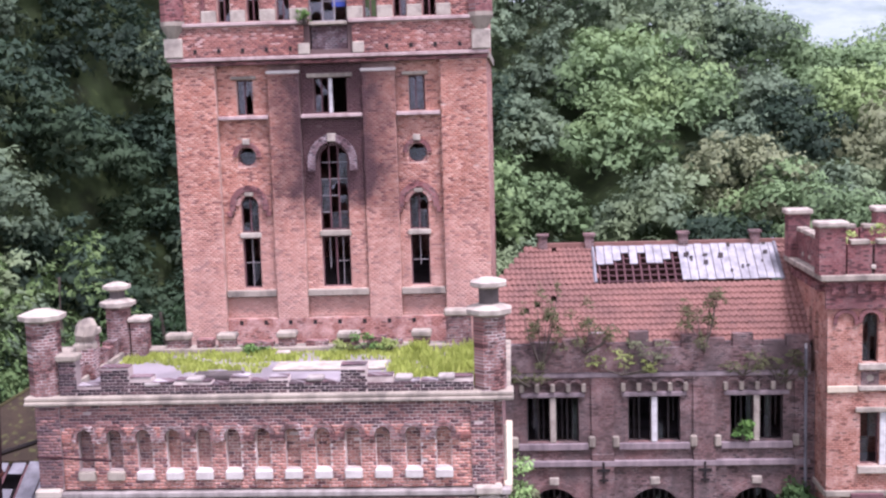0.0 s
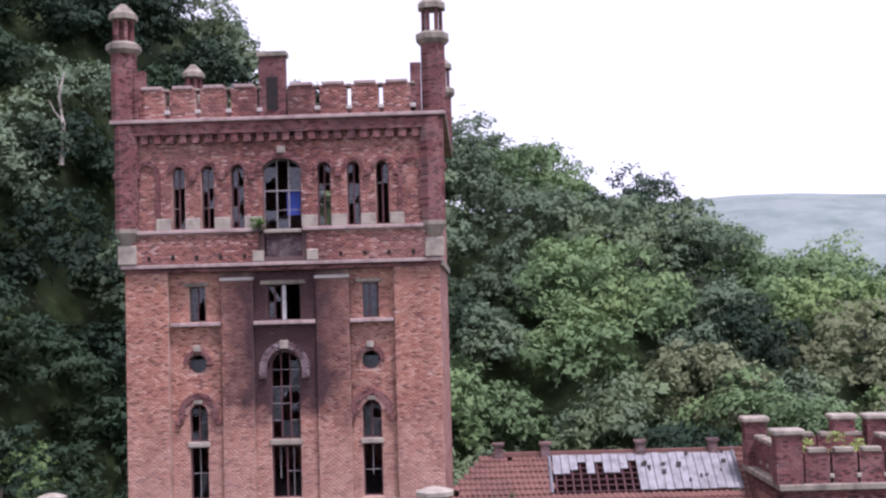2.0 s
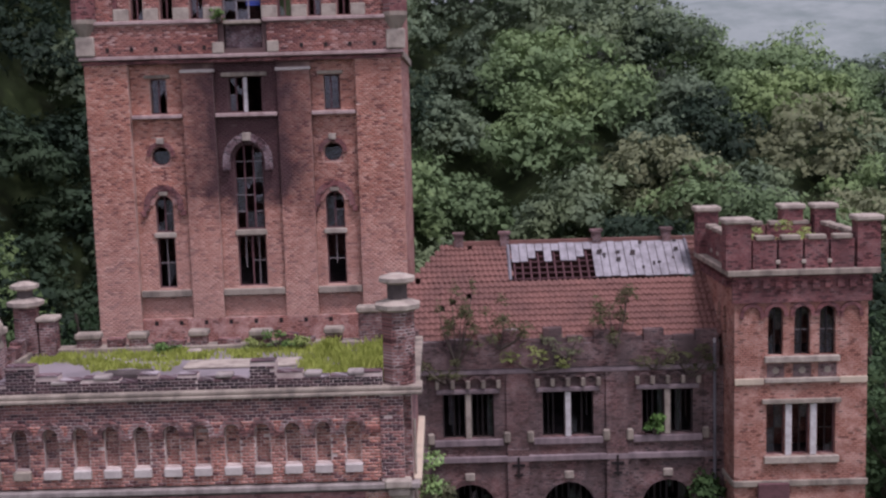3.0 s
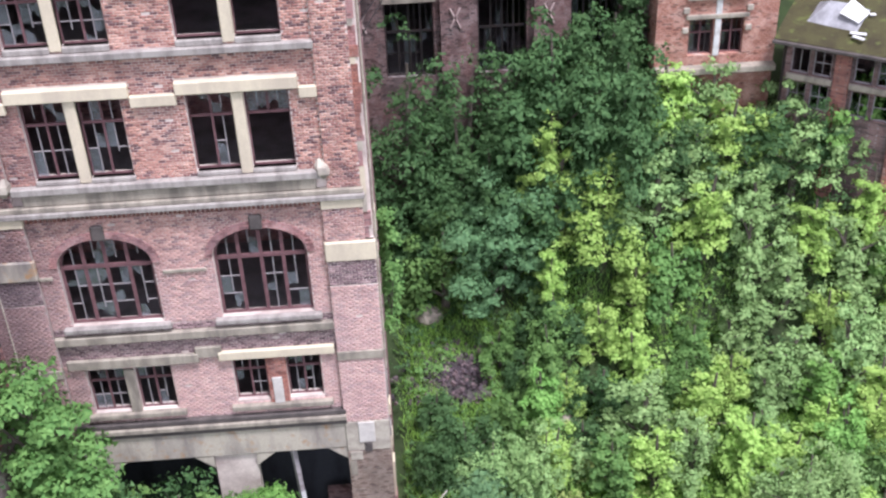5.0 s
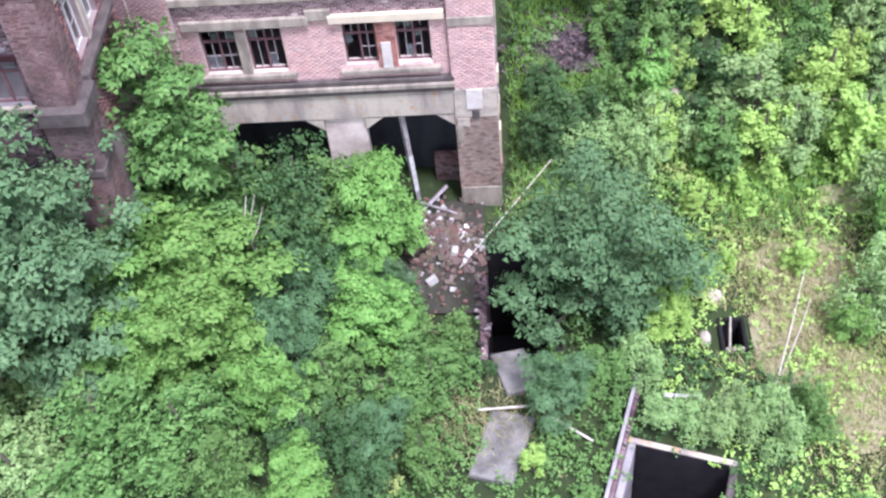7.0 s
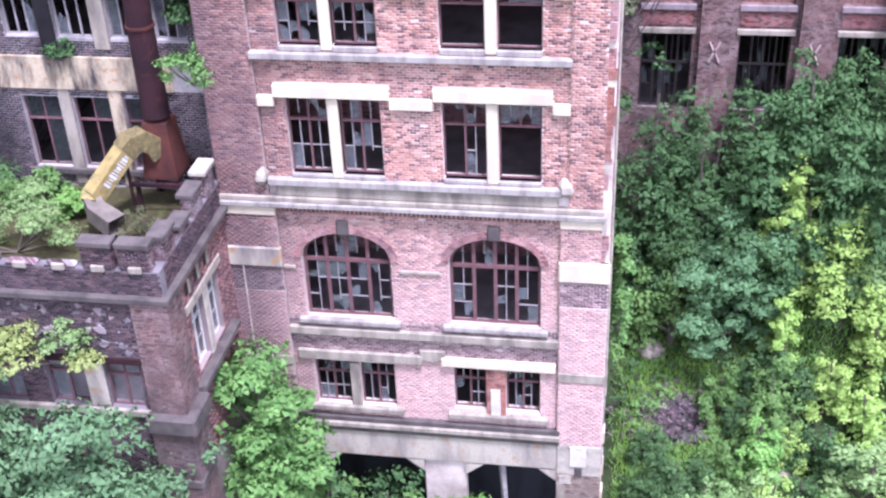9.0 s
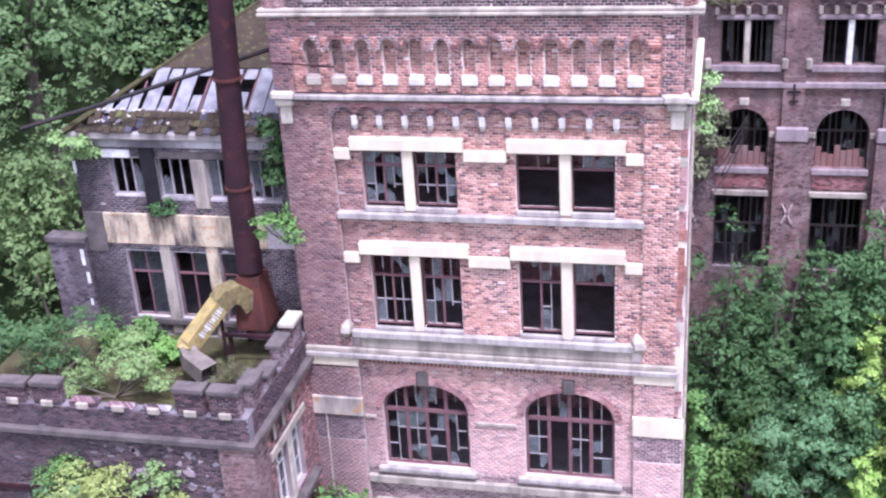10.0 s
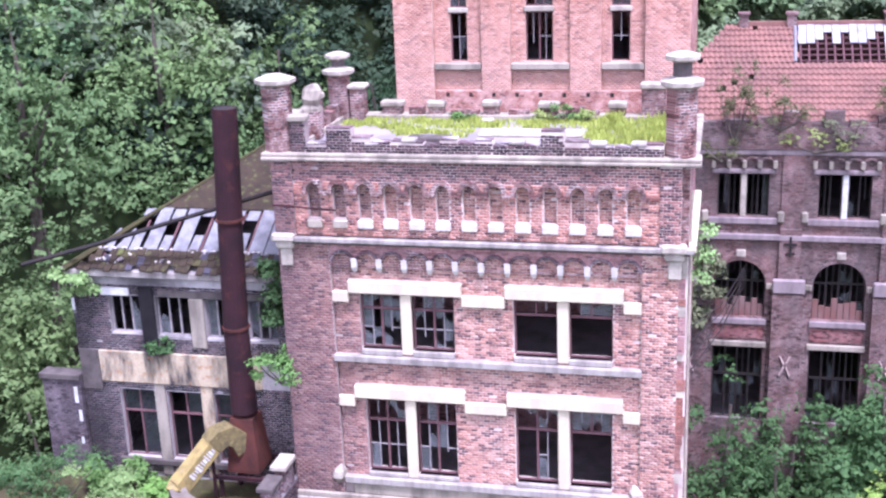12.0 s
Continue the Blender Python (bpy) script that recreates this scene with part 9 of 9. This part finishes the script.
        if back and x < 19:
            kind = rng.choices(("shady", "green", "pale", "deep", "fresh"), (3, 3, 2.6, 1, 1.2))[0]
            s = tall * (0.75 if kind == "deep" else 1.3)
        elif x < 18:
            kind = rng.choices(("shady", "green", "pale", "fresh", "vine"), (1.5, 3, 3, 1.6, 2.4))[0]
            s = tall
        else:
            kind = rng.choices(("green", "fresh", "vine", "pale", "shady"), (1.0, 1.6, 5, 4, 0.1) if light > -0.2 or x > 22 else (2.4, 1.8, 3, 2.6, 0.8))[0]
            s = tall * (1.2 if back else 1.0)
        plant(kind, x, y, s)
    # thicket against the hall and the tower's side
    for x, y, s in ((11.2, 14.4, 0.95), (13.0, 13.6, 1.05), (16.0, 14.4, 1.08), (18.6, 13.4, 1.0), (8.6, 15.8, 1.0), (12.0, 15.8, 1.0), (15.0, 16.0, 1.0), (18.4, 15.8, 1.05), (21.6, 13.2, 0.7), (25.4, 13.4, 0.72), (29.4, 13.6, 0.72), (33.6, 13.4, 0.72), (38.0, 13.4, 0.72)):
        plant("thicket" if x < 12.5 else "deep", x, y, s * (0.96 if x < 12.5 else 1.06 if x < 21 else 0.9))
    # round the front of the tower and the wing
    beside_tower = [(10.8, -5.9, "teal", 1.08), (9.6, -4.4, "deep", 0.45), (12.4, 8.9, "green", 0.8), (9.2, 6.2, "shady", 0.7), (12.9, 11.9, "teal", 0.85), (15.2, 12.4, "column", 0.95), (17.4, 11.6, "yellow", 1.1), (10.2, 3.4, "deep", 0.62), (11.6, 1.8, "grey", 0.7), (9.0, 3.0, "deep", 0.45), (12.6, 4.6, "mid", 0.6), (13.6, 2.0, "grey", 0.8), (14.4, 7.4, "mid", 0.8), (15.0, 9.8, "column", 0.75)]
    before_doorway = [(-6.1, -2.6, "slim", 1.05), (-7.4, -6.9, "bright", 1.0), (-5.0, -6.4, "bright", 1.05), (-4.3, -9.3, "bright", 0.85), (-6.6, -9.6, "bright", 0.7), (1.8, -7.9, "bright", 0.6), (1.9, -2.7, "bright", 0.82), (0.5, -1.7, "mid", 0.95), (1.3, -4.3, "bright", 0.55)]
    below_wing = [(-9.9, -10.4, "grey", 0.95), (-1.6, -8.6, "teal", 0.5), (-9.9, -8.3, "willow", 1.0), (-14.8, -9.4, "willow", 0.92), (-14.6, -9.2, "thicket", 0.9), (-12.8, -12.0, "grey", 1.0), (-7.4, -13.4, "mid", 0.95), (-4.8, -12.8, "mid", 0.85), (-10.6, -14.4, "grey", 0.95), (-0.6, -14.4, "bright", 0.45), (0.2, -10.4, "mid", 0.68), (2.7, -10.9, "green", 0.9), (-1.7, -11.4, "bright", 0.6), (1.7, -13.6, "deep", 0.45), (-0.4, -12.6, "deep", 0.5), (3.8, -13.4, "green", 0.7), (-3.0, -14.8, "mid", 0.7)]
    under_arches = [(-3.5, -2.4, "mid", 1.1), (-1.6, -2.4, "deep", 0.95), (-0.3, -1.9, "mid", 1.0), (4.6, -8.4, "green", 0.8), (3.3, -7.2, "green", 0.7), (5.8, -9.4, "shady", 0.45), (2.4, -6.6, "shady", 0.6), (8.9, -2.9, "shady", 0.5), (-2.6, -4.5, "deep", 0.7), (0.2, -4.6, "deep", 0.6), (-1.4, -6.0, "teal", 0.5), (0.9, -6.2, "deep", 0.45), (2.3, -5.2, "teal", 0.3)]
    round_slabs = [(4.2, -10.2, "mid", 0.6), (3.3, -9.2, "mid", 0.45), (2.3, -12.5, "teal", 0.38), (1.0, -12.0, "shady", 0.6), (8.9, -10.9, "teal", 0.42), (10.6, -10.2, "mid", 0.45), (12.3, -9.4, "grey", 0.42), (13.4, -7.4, "yellow", 0.5), (14.4, -5.2, "yellow", 0.55), (19.2, -4.6, "vine", 0.5)]
    open_yard = [(13.2, -12.0, "grey", 0.45), (15.0, -12.3, "grey", 0.55), (16.9, -12.5, "grey", 0.5), (18.3, -12.0, "mid", 0.42), (20.5, -8.1, "fresh", 0.6), (16.2, -4.4, "vine", 0.4), (22.0, -7.0, "grey", 0.75), (7.9, -13.6, "vine", 0.4), (15.4, -1.2, "vine", 0.5), (17.3, 0.0, "vine", 0.45), (24.4, -1.6, "grey", 0.85), (25.5, -6.0, "grey", 0.7)]
    for x, y, kind, s in itertools.chain(beside_tower, before_doorway, below_wing, under_arches, round_slabs, open_yard):
        plant(kind, x, y, s)
    bigs = [make_tree("tree", "large leafy tree on the slope beside the wing", 9, 15, 5.2, 1.0, 10600, 0.158, LEAF_SLOPE, 60, trunk_r=0.35, group="trees on the slope"),
            make_tree("tree", "tall tree on the slope, leaves painted dark for shade", 19, 17, 5.0, 1.0, 10600, 0.158, LEAF_SHADE, 60, trunk_r=0.35, group="trees on the slope")]
    spots = [(-20.5, 5.0, 0.8), (-19.0, 18, 1.0), (-24, 8, 0.9), (-20.0, 12.5, 0.95), (-26, 1, 0.9), (-22.0, -2.0, 0.95), (-26, 15, 1.0), (-31, 8, 1.0), (-14.5, 20.5, 1.0), (-22, 24, 1.1), (-30, 20, 1.1), (-36, 14, 1.1), (-36, 2, 1.0), (-11.5, 27, 1.1),
             (-17, 30, 1.15), (-27, 31, 1.2), (-36, 27, 1.2), (-42, 18, 1.2), (-13.0, 36, 1.1), (-22, 39, 1.2), (-33, 39, 1.2), (-44, 34, 1.2), (-20.8, -7.0, 1.1), (-29, -6, 1.0),
             (32, 27, 0.75), (40, 28.5, 0.7), (47.5, 24.5, 0.7), (34.5, 34, 0.8), (44, 34, 0.75), (48, 29, 0.75), (30.5, 40, 0.8), (38, 39.5, 0.8)]
    for i, (x, y, s) in enumerate(spots):
        # bearing decides between the paler leaf and the one darkened for shade
        tree = bigs[0 if math.degrees(math.atan2(x - EYE[0], y - EYE[1])) < -21 and i % 4 else 1]
        if i in (0, 1):
            put_tree(bigs[i], x, y, 0.3 + i, s)
        else:
            copy_scaled(tree, x, y, rng.uniform(0, 6.28), s)


scatter_trees()

# ---- bricks of the nearest walls ----
BRICK_L, BRICK_H, JOINT = 0.25, 0.098, 0.021


def lay_bricks(wall, W, fields, holes, mat, seed, chosen=None, words=""):
    """Bricks laid in courses over fields (u0, u1, z0, z1, d) of a wall, clear of its openings. Those in the chosen stretch are objects of their own."""
    rng = np.random.default_rng(seed)
    rows, apart = [], []
    for u0, u1, z0, z1, d in fields:
        course = 0
        z = z0
        while z < z1 - 0.04:
            top = min(z + BRICK_H - JOINT, z1)
            u = u0 - (BRICK_L / 2 if course % 2 else 0) + rng.uniform(-0.02, 0.02)
            while u < u1:
                a, b = max(u, u0 + 0.004), min(u + BRICK_L - JOINT, u1 - 0.004)
                u += BRICK_L
                if b - a < 0.05:
                    continue
                for h in holes:
                    if b > h[0] - 0.01 and a < h[1] + 0.01 and top > h[2] - 0.01 and z < h[3] + 0.01:
                        rise = h[4] if len(h) > 4 else 0
                        m, half = (h[0] + h[1]) / 2, (h[1] - h[0]) / 2
                        if rise and z > h[3] - rise:
                            half *= math.sqrt(max(0.0, 1 - ((z - h[3] + rise) / rise) ** 2))
                        lo, hi = m - half - 0.01, m + half + 0.01
                        if b > lo and a < hi:
                            # cut at the opening's edge, on the side that keeps more
                            a, b = (a, min(b, lo)) if lo - a > b - hi else (max(a, hi), b)
                        break
                if b - a < 0.04 or rng.random() < 0.004:
                    continue
                proud = rng.uniform(0.006, 0.02)
                j = rng.uniform(-0.004, 0.004, 4)
                if chosen and chosen[0] < a < chosen[1] and chosen[2] < z < chosen[3] and b - a > 0.22 and len(apart) < 300:
                    apart.append((a, z, d - proud))
                else:
                    rows.append((a + j[0], b + j[1], z + j[2], top + j[3], d - proud, d + 0.02))
            z += BRICK_H
            course += 1
    R = np.array(rows)
    n = len(R)
    corners = [(0, 4, 2), (1, 4, 2), (1, 4, 3), (0, 4, 3), (0, 5, 2), (1, 5, 2), (1, 5, 3), (0, 5, 3)]
    pts = np.empty((n, 8, 3))
    sides = {"front": 1, "back": -1, "right": -1, "left": 1}
    for k, (i, dd, zz) in enumerate(corners):
        into = W.at + sides[W.side] * R[:, dd]
        if W.side in ("front", "back"):
            pts[:, k, 0], pts[:, k, 1] = R[:, i], into
        else:
            pts[:, k, 0], pts[:, k, 1] = into, R[:, i]
        pts[:, k, 2] = R[:, zz]
    quads = np.array([(0, 1, 2, 3), (0, 4, 5, 1), (1, 5, 6, 2), (2, 6, 7, 3), (3, 7, 4, 0)])
    if W.side in ("right", "back"):
        quads = quads[:, ::-1]
    faces = (np.arange(n)[:, None, None] * 8 + quads[None]).reshape(-1, 4)
    ob = part("brickwork", cloud_mesh("brickwork", pts.reshape(-1, 3), faces), mat, wall, words)
    tagged(ob, words, kind="stuff")
    if apart:
        bm = bmesh.new()
        soft_box(bm, 0, BRICK_L - JOINT, 0, 0.05, 0, BRICK_H - JOINT, 0.006)
        me = bpy.data.meshes.new("brick")
        bm.to_mesh(me)
        bm.free()
        me.materials.append(mat)
        for a, z, d in apart:
            one = new("brick", me)
            one.location = W(a, d, z)
            one.parent = wall


def child_named(owner, name):
    return [c for c in owner.children if c.name.split(".")[0] == name]


def brick_faces():
    T = bpy.data.objects["front_tower"]
    F = Wall("front", 0.0)
    wall = child_named(T, "front_wall")[0]
    holes = FRONT_HOLES + [(-4.75, -0.65, 21.6, 22.06), (0.88, 4.95, 21.6, 22.06), (-4.75, -0.65, 25.65, 26.11), (0.88, 4.95, 25.65, 26.11)]
    lay_bricks(wall, F, [(-5.2, 5.3, 7.48, 10.42, 0.12), (-5.2, 5.3, 12.2, 16.97, 0.12), (-5.35, 5.55, 18.43, 27.15, 0.12), (-6.2, 5.9, 28.2, 29.8, 0.12)], holes, BRICKS_PINK, 91, (-0.62, 0.85, 18.9, 25.2), "pink and dark bricks with pale joints")
    lay_bricks(wall, F, [(-5.2, 5.3, 10.43, 11.5, 0.12), (-5.2, 5.3, 11.87, 12.19, 0.12)], holes, BRICKS_MAUVE, 98, None, "stained mauve bricks between the windows")
    piers = child_named(T, "corner_pier")
    for p, (a, b, z0, z1, d) in zip(piers, ((-7.25, -5.36, 17.67, 27.45, 0.0), (5.56, 6.75, 17.67, 27.45, 0.0), (-7.25, -5.2, 6.8, 17.24, -0.06), (5.3, 7.07, 6.8, 17.24, -0.06))):
        fields = [(a, b, z0, z1, d)] if z0 > 10 else [(a, b, z0, 13.5, d), (a, min(b, 6.75), 15.46, z1, d)]
        lay_bricks(p, F, fields, (), BRICKS_PINK, int(92 + z0 + a), None, "pink and dark bricks with pale joints")
        if z0 < 10:
            lay_bricks(p, F, [(a, b, 13.52, 14.6, d)], (), BRICKS_MAUVE, int(192 + a), None, "sooty bricks below the pier stone")
    for c, (a, b) in zip(child_named(T, "frieze_corner"), ((-7.25, -6.502), (6.102, 6.8))):
        lay_bricks(c, F, [(a, b, 27.86, 30.44, -0.14)], (), BRICKS_BURNT, int(140 + a), None, "dark burnt bricks of the corner")
    niches = [(c - 0.23, c + 0.23, 28.4, 29.67, 0.23) for c in [-5.745 + i * 0.9176 for i in range(13)]]
    lay_bricks(child_named(T, "frieze")[0], F, [(-6.5, 6.1, 27.78, 29.75, -0.08)], niches, BRICKS_ORANGE, 97, None, "orange-red bricks of the frieze")
    lay_bricks(child_named(T, "frieze")[0], F, [(-6.5, 6.1, 29.75, 30.44, -0.08)], (), BRICKS_BURNT, 103, None, "dark burnt bricks below the ledge")
    for k, (m, u0, u1, d, top) in enumerate(FRONT_MERLONS):
        lay_bricks(m, F, [(u0, u1, 30.73, top, d)], (), BRICKS_SOOTY, 110 + k, None, "dark bricks with pale joints")
    R = bpy.data.objects["rear_house"]
    H = Wall("front", 1.4)
    holes = [(-15.04, -13.72, 23.05, 24.62), (-13.07, -11.66, 23.0, 24.62), (-11.03, -9.75, 23.0, 24.62), (-9.3, -8.1, 23.0, 24.62), (-15.02, -13.54, 17.72, 20.68), (-13.0, -11.55, 17.72, 20.68), (-11.0, -9.6, 17.72, 20.68)]
    lay_bricks(child_named(R, "front_wall")[0], H, [(-16.6, -7.2, 17.0, 21.0, 0.0), (-16.6, -7.2, 22.33, 25.05, 0.0)], holes, BRICKS_GREY, 98, None, "sooty grey bricks with pale joints")
    L = bpy.data.objects["low_wing"]
    G = Wall("front", -6.2)
    pairs = [(-12.06, -10.64), (-9.88, -8.59), (-16.3, -14.9), (-14.3, -13.0)]
    lay_bricks(child_named(L, "front_wall")[0], G, [(-19.5, -8.42, 9.1, 16.96, 0.0)], [(a, b, 12.4, 14.32) for a, b in pairs] + [(-19.5, -8.42, 14.3, 14.64), (-19.5, -8.42, 12.1, 12.4)], BRICKS_SOOTY, 99, None, "sooty purple bricks with pale joints")
    lay_bricks(child_named(L, "parapet")[0], G, [(-19.5, -7.2, 17.23, 18.14, 0.02)], (), BRICKS_SOOTY, 100, None, "sooty purple bricks with pale joints")
    for k, (m, u0, u1, top) in enumerate(WING_MERLONS):
        lay_bricks(m, G, [(u0, u1, 18.16, top, 0.02)], (), BRICKS_SOOTY, 130 + k, None, "sooty purple bricks with pale joints")
    S = Wall("right", -7.2)
    lay_bricks(child_named(L, "parapet")[1], S, [(-5.78, 0.1, 17.23, 18.14, 0.02)], (), BRICKS_SOOTY, 101, None, "sooty purple bricks with pale joints")
    lay_bricks(child_named(L, "side_wall")[0], S, [(-4.98, 0.1, 9.0, 16.96, 0.0)], [(-4.4, -3.15, 12.75, 15.42), (-2.75, -1.6, 12.75, 15.42)], BRICKS_BURNT, 102, None, "pink and dark bricks with pale joints")
    V = bpy.data.objects["winding_tower"]
    words = "red and orange bricks with pale joints"
    holes = [(a, b, 30.5, 35.05, 0.44) for a, b in ((-5.82, -4.95), (2.46, 3.38))] + [(-1.9, -0.5, 30.5, 37.45, 0.7), (-5.76, -4.97, 38.98, 40.66), (2.6, 3.38, 38.98, 40.66), (-2.0, -0.4, 38.98, 40.66), (-5.86, -4.96, 36.52, 37.42), (2.5, 3.4, 36.52, 37.42)]
    lay_bricks(child_named(V, "front_wall")[0], F, [(-6.68, -4.19, 29.1, 41.35, 0.35), (-2.65, 0.37, 29.1, 41.35, 0.35), (1.97, 4.14, 29.1, 41.35, 0.35)], holes, BRICKS_RED, 150, None, words)
    for k, (p, a, b) in enumerate(zip(child_named(V, "corner_pier"), (-8.75, 4.15), (-6.7, 6.35))):
        lay_bricks(p, F, [(a, b, 28.0, 41.35, 0.0)], (), BRICKS_RED, 151 + k, None, words)
    for k, (p, a, b) in enumerate(zip(child_named(V, "pilaster"), (-4.18, 0.38), (-2.66, 1.96))):
        lay_bricks(p, F, [(a, b, 28.0, 40.89, 0.12)], (), BRICKS_RED, 153 + k, None, words)

    tops = [(c - 0.31, c + 0.31, 43.42, 46.45, 0.31) for c in (-6.08, -4.68, -3.24, 0.93, 2.34, 3.72)] + [(-2.0, -0.18, 42.0, 46.7, 0.6)]
    dusky = "dark red bricks flecked with pale mortar"
    lay_bricks(child_named(V, "upper_wall")[0], Wall("front", -0.1), [(-8.85, 6.45, 43.2, 48.4, 0.0)], tops, BRICKS_DARKRED, 160, None, dusky)
    for k, (p, a, b) in enumerate(zip(child_named(V, "upper_band"), (-8.75, 0.05), (-2.25, 6.35))):
        lay_bricks(p, Wall("front", -0.22), [(a, b, 41.78, 43.19, 0.0)], (), BRICKS_DARKRED, 161 + k, None, dusky)
    for k, (p, a, b) in enumerate(TALL_MERLONS):
        lay_bricks(p, Wall("front", -0.3), [(a, b, 48.72, 50.14, 0.0)], (), BRICKS_DARKRED, 170 + k, None, dusky)


brick_faces()
